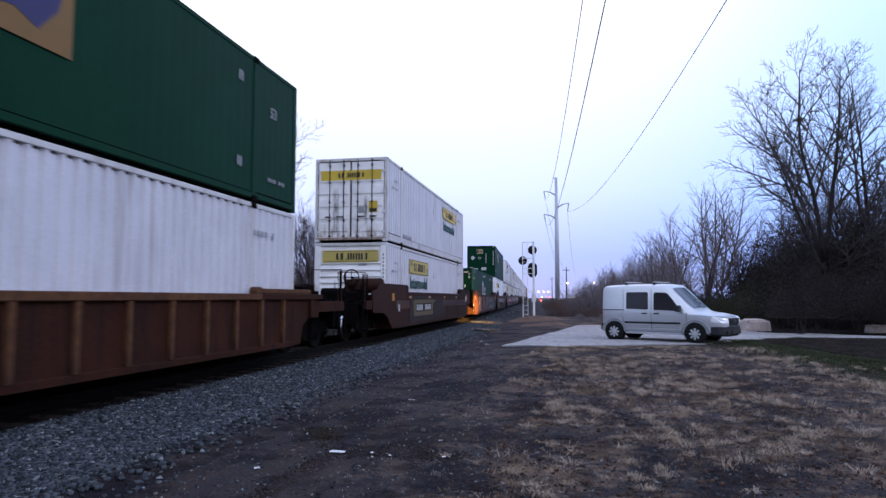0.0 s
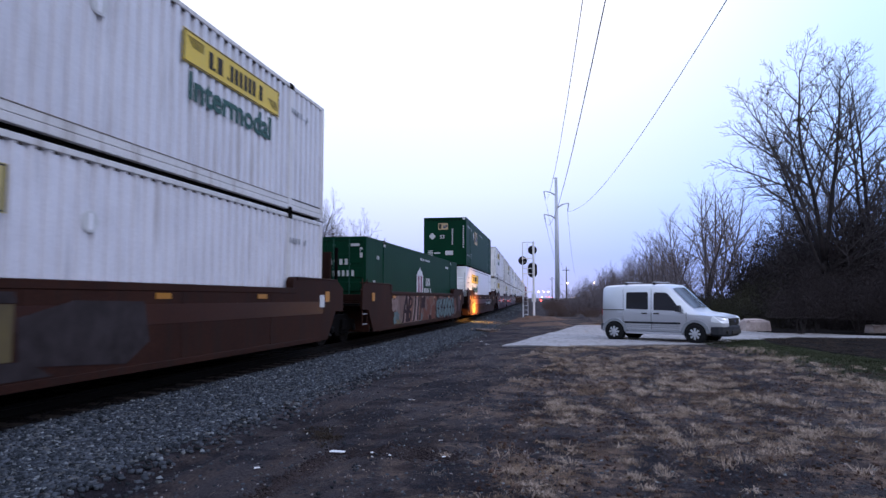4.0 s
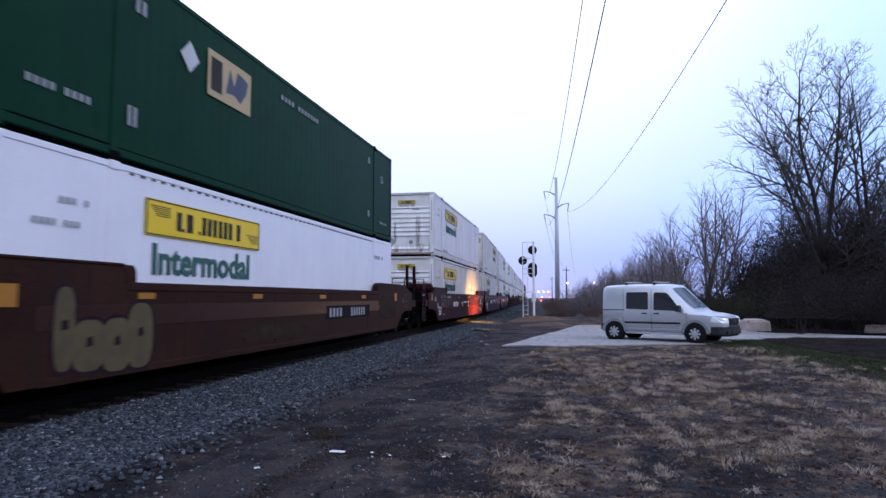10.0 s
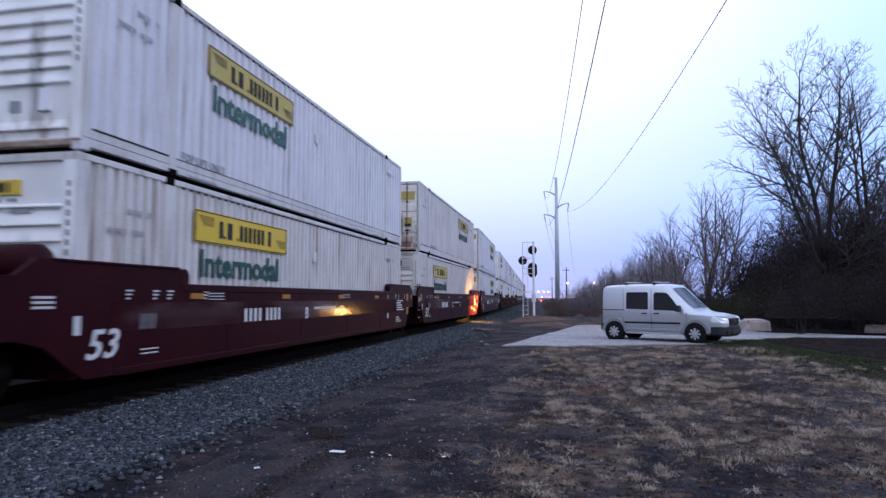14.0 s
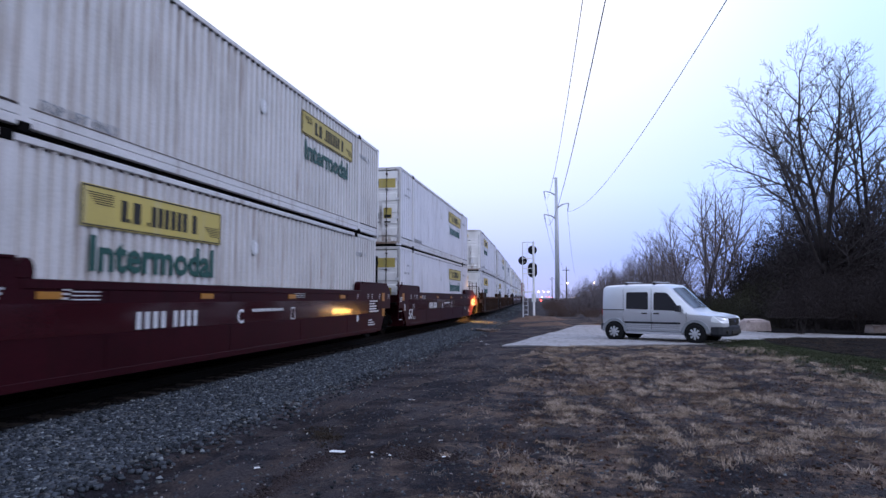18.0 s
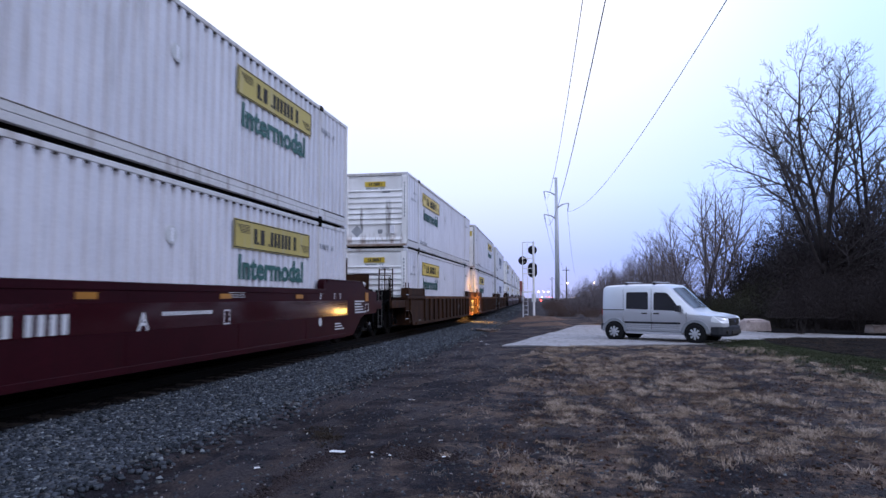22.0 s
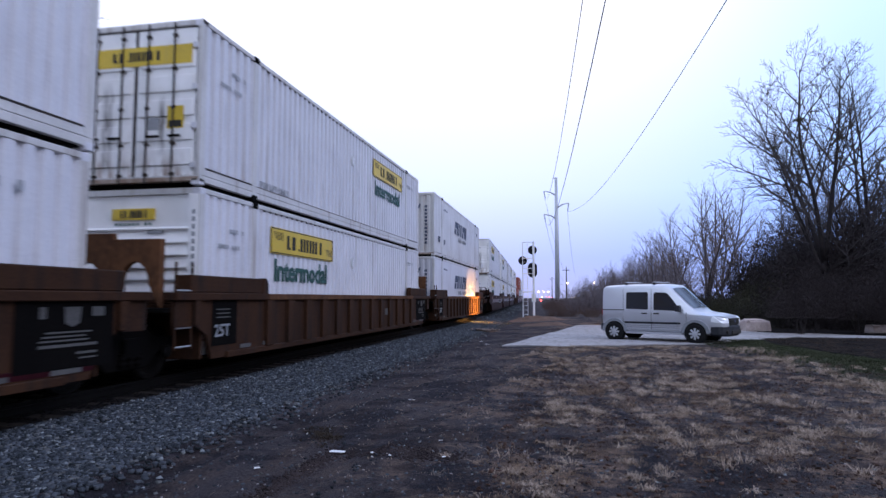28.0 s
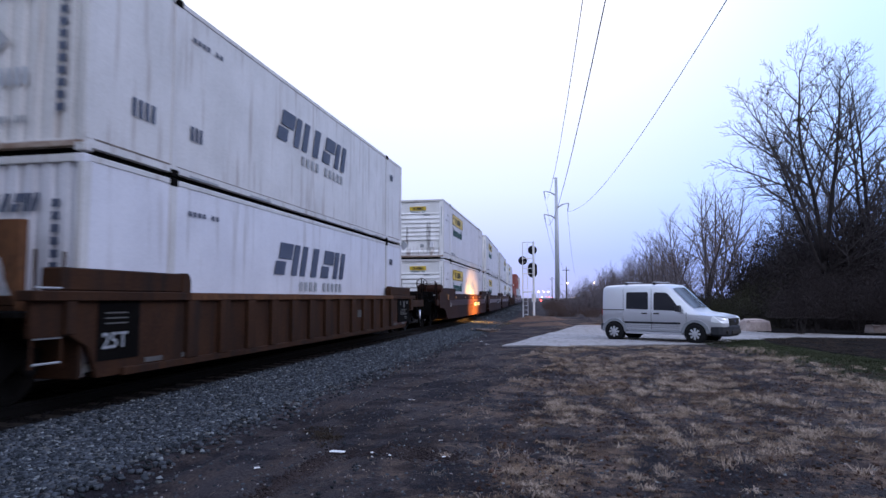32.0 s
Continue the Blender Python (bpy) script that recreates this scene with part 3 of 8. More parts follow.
def lie(x, y):
    """Height of the ground."""
    d = x - track_x(y)
    a = abs(d)
    if a < 1.55:
        z = -0.02
    elif a < 3.6:
        z = -0.02 - 0.13 * (a - 1.55) / 2.05
    elif a < 6.5:
        z = -0.15 + 0.15 * (a - 3.6) / 2.9
    else:
        z = 0.0
    if a > 3.4:
        near = max(0.0, 1 - max(0, y - 30) / 40) * max(0.0, 1 - max(0, -y - 5) / 20)
        z += near * min(1, (a - 3.4) / 1.0) * (0.035 * noise.noise(Vector((x * 0.7, y * 0.7, 0))) + 0.018 * noise.noise(Vector((x * 2.3, y * 2.3, 4))))
    if 3 < y < 18 and -4.0 < x < 1.0:
        # wheel ruts that bend away from the track
        for k in (0.0, 1.55):
            q = x - (-3.9 + k + 0.012 * (y - 3) ** 2)
            z -= 0.055 * math.exp(-(q / 0.22) ** 2) - 0.03 * math.exp(-((q - 0.38) / 0.18) ** 2)
    if d < -6:
        z += min(1.2, (-d - 6) * 0.12)
    # the slope up to the planted bank beyond the lawn
    if x > 5.5 and 10 < y < 60:
        z += 0.06 * min(1, (x - 5.5) / 4)
    return z


def ground():
    xs = np.concatenate([[-2500, -900, -300, -120, -60], np.arange(-40, -9.5, 2.0), np.arange(-9.5, 8.0, 0.22), np.arange(8, 40, 1.5), [50, 80, 160, 400, 1000, 2500]])
    ys = np.concatenate([[-600, -200, -100], np.arange(-60, 1, 4.0), np.arange(1, 12, 0.2), np.arange(12, 45, 0.5), np.arange(45, 130, 3.0), [140, 170, 220, 300, 420, 700, 1200, 2800]])
    verts = [(float(x), float(y), lie(float(x), float(y))) for y in ys for x in xs]
    n = len(xs)
    faces = [(j * n + i, j * n + i + 1, (j + 1) * n + i + 1, (j + 1) * n + i) for j in range(len(ys) - 1) for i in range(n - 1)]
    me = bpy.data.meshes.new("ground")
    me.from_pydata(verts, [], faces)
    me.materials.append(M["ground"])
    me.polygons.foreach_set("use_smooth", [True] * len(me.polygons))
    tagged(new("ground", me), "dark gravelly earth with patches of dry grass", "ground", kind="structure")


ground()


def pieces(name, count, place, size, material, seed, label, category, flat=0.7):
    """Many small angular stones in one mesh."""
    rng = np.random.default_rng(seed)
    unit = np.array([(-1, -1, -1), (1, -1, -1), (1, 1, -1), (-1, 1, -1), (-1, -1, 1), (1, -1, 1), (1, 1, 1), (-1, 1, 1)], float) * 0.5
    quads = np.array([(3, 2, 1, 0), (4, 5, 6, 7), (0, 1, 5, 4), (1, 2, 6, 5), (2, 3, 7, 6), (3, 0, 4, 7)])
    pos = np.array([place(rng) for _ in range(count)])
    v = unit[None] * (1 + rng.uniform(-0.38, 0.38, (count, 8, 3)))
    v *= (size * rng.uniform(0.55, 1.35, (count, 1, 3))) * np.array((1, 1, flat))
    a, b = rng.uniform(0, 6.28, count), rng.uniform(-0.7, 0.7, count)
    ca, sa, cb, sb = np.cos(a), np.sin(a), np.cos(b), np.sin(b)
    y1 = v[..., 1] * cb[:, None] - v[..., 2] * sb[:, None]
    z1 = v[..., 1] * sb[:, None] + v[..., 2] * cb[:, None]
    x2 = v[..., 0] * ca[:, None] - y1 * sa[:, None]
    y2 = v[..., 0] * sa[:, None] + y1 * ca[:, None]
    v = np.stack([x2, y2, z1], -1) + pos[:, None, :]
    f = (quads[None] + 8 * np.arange(count)[:, None, None]).reshape(-1, 4)
    me = bpy.data.meshes.new(name)
    me.vertices.add(count * 8)
    me.vertices.foreach_set("co", v.reshape(-1))
    me.loops.add(f.size)
    me.loops.foreach_set("vertex_index", f.reshape(-1))
    me.polygons.add(len(f))
    me.polygons.foreach_set("loop_start", np.arange(0, f.size, 4))
    me.update(calc_edges=True)
    me.materials.append(material)
    return tagged(new(name, me), label, category, kind="stuff")


def ballast_spot(rng):
    y = 3.6 + 46 * rng.random() ** 1.7
    d = 1.3 + 1.95 * rng.random() ** 0.9 if rng.random() < 0.93 else 3.1 + abs(rng.normal(0, 0.3))
    x = track_x(y) + d
    return x, y, lie(x, y) + 0.008


pieces("ballast", 62000, ballast_spot, 0.041, M["stone"], 3, "grey crushed stone ballast along the track", "gravel")
# these stones carry the train's shade in their black colour
pieces("oily_ballast", 5000, lambda r: (lambda y, d: (track_x(y) + d, y, lie(track_x(y) + d, y)))(3 + 45 * r.random() ** 1.6, r.uniform(-1.2, 1.4)), 0.055, M["oily"], 6, "ballast between the rails, coloured black for the shade under the train", "gravel")
pieces("far_ballast", 6000, lambda r: (lambda y, d: (track_x(y) + d, y, lie(track_x(y) + d, y)))(45 + 90 * r.random(), r.uniform(-2.6, 3.3)), 0.10, M["stone"], 5, "grey crushed stone ballast along the distant track", "gravel")


def gravel_spot(rng):
    y = 3.4 + 20 * rng.random() ** 1.8
    x = rng.uniform(-4.3, 5.5)
    return x, y, lie(x, y)


pieces("loose_gravel", 7000, gravel_spot, 0.022, M["stone"], 8, "small loose stones strewn over dark earth", "gravel")


pieces("pale_pebbles", 900, gravel_spot, 0.016, M["pebble"], 9, "pale pebbles strewn over dark earth", "gravel")


def track():
    """Rails and sleepers."""
    bed = tagged(new("railway_track"), "steel rails on dark timber sleepers in stone ballast", "railway track", kind="structure")
    ring = [(-0.07, 0), (0.07, 0), (0.07, 0.015), (0.012, 0.03), (0.012, 0.12), (0.036, 0.13), (0.036, 0.17), (-0.036, 0.17), (-0.036, 0.13), (-0.012, 0.12), (-0.012, 0.03), (-0.07, 0.015)]
    us = [-190, 30] + list(range(33, 61, 3)) + [360]
    for side in (-0.7525, 0.7525):
        b = Build()
        verts, faces, n = [], [], len(ring)
        for u in us:
            verts += [(track_x(u) + side + a, u, z) for a, z in ring]
        for i in range(len(us) - 1):
            faces += [(i * n + k, i * n + (k + 1) % n, (i + 1) * n + (k + 1) % n, (i + 1) * n + k) for k in range(n)]
        b.add(verts, faces)
        part("rail", b.mesh("rail", M["steel"]), bed)
    tie = Build().box(-1.3, 1.3, -0.115, 0.115, -0.16, 0.0).mesh("sleeper", M["wood"], 0.012)
    for i in range(110):
        u = 1.0 + 0.52 * i
        part("sleeper", tie, bed, m=pose(track_x(u) + random.uniform(-0.03, 0.03), u, random.uniform(-0.006, 0.004), 0, 0, random.uniform(-1, 1)))
    far = Build()
    for i in range(560):
        u = 58.2 + 0.52 * i
        far.box(track_x(u) - 1.3, track_x(u) + 1.3, u - 0.115, u + 0.115, -0.16, 0.0)
    tagged(part("far_sleepers", far.mesh("far_sleepers", M["wood"]), bed), kind="stuff")


track()


def draped(name, ring, material, label, category, lift=0.03, step=0.8):
    """A sheet that follows the ground inside a polygon of the plan, with a skirt at its edge."""
    bm = bmesh.new()
    face = bm.faces.new([bm.verts.new((x, y, 0)) for x, y in ring])
    xs, ys = [q[0] for q in ring], [q[1] for q in ring]
    for lo, hi, k in ((min(xs), max(xs), 0), (min(ys), max(ys), 1)):
        c = lo + step
        while c < hi:
            no, co = Vector((0, 0, 0)), Vector((0, 0, 0))
            no[k], co[k] = 1, c
            bmesh.ops.bisect_plane(bm, geom=bm.verts[:] + bm.edges[:] + bm.faces[:], plane_co=co, plane_no=no)
            c += step
    for v in bm.verts:
        v.co.z = lie(v.co.x, v.co.y) + lift
    rim = [e for e in bm.edges if len(e.link_faces) == 1]
    out = bmesh.ops.extrude_edge_only(bm, edges=rim)
    for v in out["geom"]:
        if isinstance(v, bmesh.types.BMVert):
            v.co.z -= 0.15
    bmesh.ops.recalc_face_normals(bm, faces=bm.faces)
    me = bpy.data.meshes.new(name)
    bm.to_mesh(me)
    bm.free()
    me.materials.append(material)
    return tagged(new(name, me), label, category, kind="structure")


draped("road", [(-2.3, 20.9), (-0.4, 20.7), (1.5, 21.3), (4.2, 22.6), (6.0, 24.8), (7.8, 26.2), (10.6, 25.8), (30.0, 24.6), (30.0, 25.4), (11.7, 26.9), (9.0, 28.4), (7.4, 30.2),
                (6.0, 34.0), (3.0, 36.5), (0.15, 36.3), (-0.9, 29.0)], M["road"], "pale worn concrete drive beside the track", "road")
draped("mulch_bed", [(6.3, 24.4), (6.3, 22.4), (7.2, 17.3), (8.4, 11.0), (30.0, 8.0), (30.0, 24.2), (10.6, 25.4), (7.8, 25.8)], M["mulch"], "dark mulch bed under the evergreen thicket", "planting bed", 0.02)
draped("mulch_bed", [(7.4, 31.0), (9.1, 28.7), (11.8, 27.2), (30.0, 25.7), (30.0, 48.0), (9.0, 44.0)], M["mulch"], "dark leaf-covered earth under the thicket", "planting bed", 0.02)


# added dark sheet: paints the shade below and behind the train
draped("cinder_strip", [(-13.6, -8.0), (-6.42, -8.0), (-6.42, 30.0), (-7.3, 60.0), (-9.7, 100.0), (-17.5, 100.0), (-15.0, 60.0), (-13.8, 30.0)], M["mulch"], "dark sheet painted in for the shade under and beyond the train", "ground", 0.012, 4.0)


# ---------------------------------------------------------------- containers
CL, CW, CH, POST = 16.154, 1.322, 2.965, 1.981


def corrugated(y0, y1, z0, z1, x, period, deep):
    """A wall panel with upright trapezoid folds, looking to +x."""
    n = max(1, round((y1 - y0) / period))
    w, line = (y1 - y0) / n, []
    for i in range(n):
        a = y0 + i * w
        line += [(a, x), (a + 0.46 * w, x), (a + 0.58 * w, x - deep), (a + 0.86 * w, x - deep)]
    line.append((y1, x))
    verts = [(d, a, z0) for a, d in line] + [(d, a, z1) for a, d in line]
    k = len(line)
    return Build().add(verts, [(i, i + 1, k + i + 1, k + i) for i in range(k - 1)])


def container(skin, kind):
    """A 53-foot box: doors at its +y end, its front wall at -y. Origin at the middle of its underside."""
    paint = M[skin]
    tone = {"white": "weathered white", "bright": "clean bright white", "cream": "stained off-white", "green": "dark green", "red": "rust-red", "grey": "grey"}[skin]
    box = tagged(new("shipping_container"), "%s corrugated steel shipping container on a well wagon" % tone, "shipping container", "containers on the train")
    h = CL / 2
    fr = Build()
    sill = 0.30 if skin in ("white", "cream") and kind != "blue_bars" else 0.17
    for s in (-1, 1):
        x0, x1 = (CW - 0.09, CW) if s > 0 else (-CW, -CW + 0.09)
        fr.box(x0, x1, -h, h, CH - 0.09, CH)
        fr.box(x0, x1, -h, h, 0.055, 0.17)
        if sill > 0.17:
            fr.box(*sorted((s * (CW - 0.085), s * (CW - 0.007))), -h + 0.16, h - 0.16, 0.178, sill)
        for y in (-h, h - 0.16):
            fr.box(x0, x1, y, y + 0.16, 0.17, CH - 0.09)
        for y in (-h + POST, h - POST):
            fr.box(x0 + (0.006 if s > 0 else -0.006), x1 + (0.006 if s > 0 else -0.006), y - 0.09, y + 0.09, 0.02, CH - 0.01)
    for y in (-h, h - 0.12):
        fr.box(-CW + 0.09, CW - 0.09, y, y + 0.12, CH - 0.11, CH)
        fr.box(-CW + 0.09, CW - 0.09, y, y + 0.12, 0.07, 0.17)
    if skin in ("white", "cream"):
        for y in (-h - 0.003, h - 0.118):
            part("end_rail", Build().box(-CW + 0.02, CW - 0.02, y, y + 0.121, 0.066, 0.15).mesh("end_rail", M["rusty"], 0.008), box, "rust-stained end rail")
    part("frame", fr.mesh("container_frame", M["cream"] if skin == "white" else paint, 0.008), box)
    cast = Build().box(-0.09, 0.095, -0.1, 0.1, -0.065, 0.065).mesh("corner_casting", M["black"] if skin != "bright" else paint, 0.012)
    for s in (-1, 1):
        for y in (-h + POST, h - POST):
            for z in (0.05, CH - 0.05):
                part("corner_casting", cast, box, m=pose(s * (CW - 0.07), y, z))
    edge = Build().box(-0.08, 0.083, -0.083, 0.083, -0.06, 0.063).mesh("corner_casting", paint, 0.012)
    for s in (-1, 1):
        for y in (-h + 0.08, h - 0.08):
            for z in (0.06, CH - 0.06):
                part("corner_casting", edge, box, m=pose(s * (CW - 0.08), y, z))
    period, deep = (0.60, 0.003) if kind == "blue_bars" else (0.275, 0.060) if skin in ("white", "grey", "red") else (0.225, 0.062) if skin == "cream" else (0.30, 0.0012) if skin == "green" else (0.60, 0.003)
    wall = Build()
    for y0, y1 in ((-h + 0.16, -h + POST - 0.09), (-h + POST + 0.09, h - POST - 0.09), (h - POST + 0.09, h - 0.16)):
        piece = corrugated(y0, y1, sill, CH - 0.09, CW - 0.012, period, deep)
        wall.add(piece.v, piece.f)
    panel = wall.mesh("side_panel", paint)
    part("side_panel", panel, box)
    part("side_panel", panel, box, m=pose(0, 0, 0, 0, 0, 180))
    # dark ticks painted in for the top rail's shadow over each fold
    if skin in ("white", "cream", "bright", "grey", "red") and kind != "blue_bars":
        step = period if period < 0.5 else 0.25
        for s in (-1, 1):
            shadow_ticks = Build()
            for i in range(int((CL - 2 * POST - 0.4) / step)):
                a = -h + POST + 0.2 + step * (i + 0.6)
                shadow_ticks.box(*sorted((s * (CW - 0.03), s * (CW + 0.001))), a, a + 0.085, CH - 0.128, CH - 0.094)
            part("rail_notch", shadow_ticks.mesh("rail_notch", M["rod"]), box)
    part("roof", Build().box(-CW + 0.09, CW - 0.09, -h + 0.12, h - 0.12, CH - 0.06, CH - 0.02).mesh("roof", paint), box)
    part("floor", Build().box(-CW + 0.09, CW - 0.09, -h + 0.12, h - 0.12, 0.03, 0.12).mesh("floor", M["black"]), box)
    for s in (1, -1):
        for y0, y1 in ((-h + 0.2, -h + POST - 0.1), (h - POST + 0.1, h - 0.2)):
            part("rail_groove", Build().box(*sorted((s * (CW - 0.02), s * (CW + 0.002))), y0, y1, sill - 0.002, sill + 0.024).mesh("rail_groove", M["rod" if sill > 0.17 else "black" if skin == "green" else "soot"]), box)
        part("rail_groove", Build().box(*sorted((s * (CW - 0.02), s * (CW + 0.002))), -h + POST + 0.1, h - POST - 0.1, sill - 0.002, sill + 0.010).mesh("rail_groove", M["black" if skin == "green" else "soot"]), box)
    # forklift pockets of the lower rail
    for y in (-5.2, -3.1, 3.1, 5.2) if skin != "green" else ():
        part("rail_slot", Build().box(CW + 0.001, CW + 0.006, y - 0.45, y + 0.45, 0.06, 0.10).mesh("rail_slot", M["mark"]), box)
    # front wall
    if kind == "blue_bars":
        fw = corrugated(-CW + 0.1, CW - 0.1, 0.15, CH - 0.11, h - 0.03, 0.26, 0.04)
        c = Build()
        c.v, c.f = [(y, -x, z) for x, y, z in fw.v], fw.f
        part("front_wall", c.mesh("front_wall", paint), box)
    elif kind in ("tan_badge", "tan_badge_b"):
        part("front_wall", Build().box(-CW + 0.09, CW - 0.09, -h + 0.03, -h + 0.06, 0.15, CH - 0.11).mesh("front_wall", paint), box)
        for i in range(9):
            part("ledge_notch", Build().box(-1.05 + i * 0.235, -0.93 + i * 0.235, -h + 0.015, -h + 0.03, CH - 0.18, CH - 0.13).mesh("ledge_notch", M["black"]), box)
    else:
        worn = M["stained"] if skin == "white" or kind == "yellow" else M["rust_run"] if skin == "cream" else paint
        part("front_wall", Build().box(-CW + 0.09, CW - 0.09, -h + 0.05, -h + 0.08, 0.15, CH - 0.11).mesh("front_wall", worn), box)
        # lapped boards: each stands out at its lower edge
        for z, tall in ((0.30, 0.13), (0.93, 0.19), (1.14, 0.19), (1.35, 0.19), (1.56, 0.20), (1.78, 0.20), (2.00, 0.20), (2.24, 0.05)):
            lap = Build().slab([(-h + 0.052, z + tall), (-h - 0.002, z + 0.02), (-h - 0.002, z), (-h + 0.052, z)], -1.10, 1.10, 0)
            part("wall_rib", lap.mesh("wall_rib", worn), box)
        for q in (-1, 1):
            part("end_post", Build().box(*sorted((q * 1.10, q * (CW - 0.02))), -h - 0.004, -h + 0.05, 0.15, CH - 0.10).mesh("end_post", worn, 0.01), box)
        part("data_plate", Build().box(0.62, 0.80, -h - 0.006, -h + 0.05, 0.55, 0.86).mesh("data_plate", M["bright"], 0.006), box, "pale data plate")
    # doors
    for s in (-1, 1):
        d = Build().box(min(0.012 * s, s * (CW - 0.1)), max(0.012 * s, s * (CW - 0.1)), h - 0.075, h - 0.03, 0.15, CH - 0.11)
        skin_paint = M["stained"] if skin == "white" else M["rust_run"] if skin == "cream" else paint
        leaf = part("door", d.mesh("door", skin_paint, 0.01), box)
        for i in range(5):
            z = 0.36 + 0.44 * i
            part("door_panel", Build().box(min(s * 0.09, s * (CW - 0.16)), max(s * 0.09, s * (CW - 0.16)), h - 0.03, h - 0.004, z, z + 0.30).mesh("door_panel", skin_paint, 0.012), leaf)
        for x in (0.26, 0.78):
            rod = Build().tube([(s * x, h + 0.012, 0.05), (s * x, h + 0.012, CH - 0.04)], 0.016, 8)
            for z in (0.2, 0.75, 1.4, 2.1, 2.7):
                rod.box(s * x - 0.038, s * x + 0.038, h - 0.03, h + 0.026, z - 0.024, z + 0.024)
            part("lock_rod", rod.mesh("lock_rod", M["rod"] if skin != "green" else M["lit_green"]), leaf)
        for a, b in ((0.26, 0.52), (0.70, 0.94)):
            part("door_handle", Build().box(*sorted((s * a, s * b)), h + 0.018, h + 0.034, 0.86, 0.90).mesh("door_handle", M["black"]), leaf)
        if skin in ("white", "cream"):
            for x0, x1, z0, z1 in ((0.006, 0.03, 0.15, CH - 0.11), (CW - 0.115, CW - 0.095, 0.15, CH - 0.11), (0.03, CW - 0.115, 0.15, 0.175), (0.03, CW - 0.115, CH - 0.135, CH - 0.11)):
                part("gasket", Build().box(*sorted((s * x0, s * x1)), h - 0.031, h - 0.024, z0, z1).mesh("gasket", M["rod"]), leaf)
        for z in (0.35, 1.05, 1.75, 2.5):
            part("hinge", Build().box(s * (CW - 0.13) - 0.05, s * (CW - 0.13) + 0.05, h - 0.02, h + 0.014, z - 0.05, z + 0.05).mesh("hinge", paint), leaf)
    x = CW + 0.004
    if kind in ("yellow", "yellow_wide", "yellow_faded", "yellow_plain"):
        film = M["faded"] if kind in ("yellow_faded", "yellow_wide") else M["fresh_yellow"] if skin == "bright" else M["yellow"]
        for turn in (False, True):
            # the front end lies to the left on one long side, and to the right on the other
            lo, hi = (-h + 2.68, -h + 6.32) if not turn else (h - 6.26, h - 2.65)
            if not turn and kind in ("yellow_faded", "yellow_wide"):
                lo, hi = (-h + 2.92, -h + 6.5) if (kind, skin) == ("yellow_faded", "white") else (-h + 3.16, -h + 6.63)
            sign = Build().box(x, x + 0.008, lo, hi, 2.00, 2.57)
            ink = Build()
            for z0, z1 in ((2.012, 2.032), (2.538, 2.558)):
                ink.box(x + 0.008, x + 0.012, lo + 0.02, hi - 0.02, z0, z1)
            for q in (lo + 0.02, hi - 0.05):
                ink.box(x + 0.008, x + 0.012, q, q + 0.03, 2.032, 2.538)
            for k in range(6):
                ink.box(x + 0.008, x + 0.012, lo + 0.12 + 0.03 * k, lo + 0.62, 2.46 - 0.03 * k, 2.472 - 0.03 * k)
                ink.box(x + 0.008, x + 0.012, hi - 0.55 + 0.04 * k, hi - 0.10, 2.12 + 0.03 * (5 - k), 2.132 + 0.03 * (5 - k))
            letters = word_bars(lo + 0.72, hi - 0.74, 2.125, 2.435, x + 0.008)
            ink.add(letters.v, letters.f)
            if turn:
                sign, ink = turned(sign), turned(ink)
            board = part("sign", sign.mesh("sign", film), box, "yellow company sign with black bars")
            part("sign_lettering", ink.mesh("sign_lettering", M["ink"]), board)
            word = on_side(lo + 0.18, 1.42, x)
            part("lettering", lettering("Intermodal", 0.66, M["pale_teal" if skin == "bright" or (kind, skin) == ("yellow_faded", "white") else "teal"], 1.06), box, "green word", m=word if not turn else pose(0, 0, 0, 0, 0, 180) @ on_side(lo + 0.18, 1.42, x))
        # ends
        if kind == "yellow_wide" or (kind, skin) == ("yellow_faded", "cream"):
            sg = part("end_sign", Build().box(-1.02, 1.02, -h + 0.002, -h + 0.046, 2.28, 2.70).mesh("end_sign", M["faded" if kind == "yellow_wide" else "cream"]), box, "wide faded yellow sign" if kind == "yellow_wide" else "wide bleached sign with black bars")
            for z in (2.31, 2.66):
                part("sign_line", Build().box(-0.98, 0.98, -h - 0.002, -h + 0.002, z, z + 0.014).mesh("sign_line", M["ink"]), sg)
            part("end_sign_lettering", end_word_bars(-0.55, 0.66, 2.37, 2.60, -h + 0.002).mesh("end_sign_lettering", M["ink"]), sg)
        else:
            sg = part("end_sign", Build().box(-0.42, 0.42, -h + 0.012, -h + 0.046, 2.42, 2.62).mesh("end_sign", film), box, "small yellow sign")
            part("end_sign_lettering", end_word_bars(-0.27, 0.29, 2.455, 2.585, -h + 0.012).mesh("end_sign_lettering", M["ink"]), sg)
            part("end_word", end_bars(-0.38, 0.38, 2.32, 2.37, -h + 0.046, 9, 5).mesh("end_word", M["teal"]), box)
        part("vent", Build().box(0.30, 0.60, -h + 0.012, -h + 0.05, 2.17, 2.23).mesh("vent", M["mark"]), box)
        dg = Build().box(-1.12, 1.12, h - 0.012, h + 0.002, 2.18, 2.53)
        ds = part("door_sign", dg.mesh("door_sign", film), box, "yellow company sign across both doors")
        lt = end_word_bars(-0.50, 0.50, 2.27, 2.44, 0)
        lt.v = [(-a, h + 0.002 - b, c) for a, b, c in lt.v]
        part("door_sign_lettering", lt.mesh("door_sign_lettering", M["ink"]), ds)
        dd = part("door_notice", Build().box(-0.98, -0.66, h - 0.012, h + 0.002, 1.02, 1.42).mesh("door_notice", film), box, "small yellow notice")
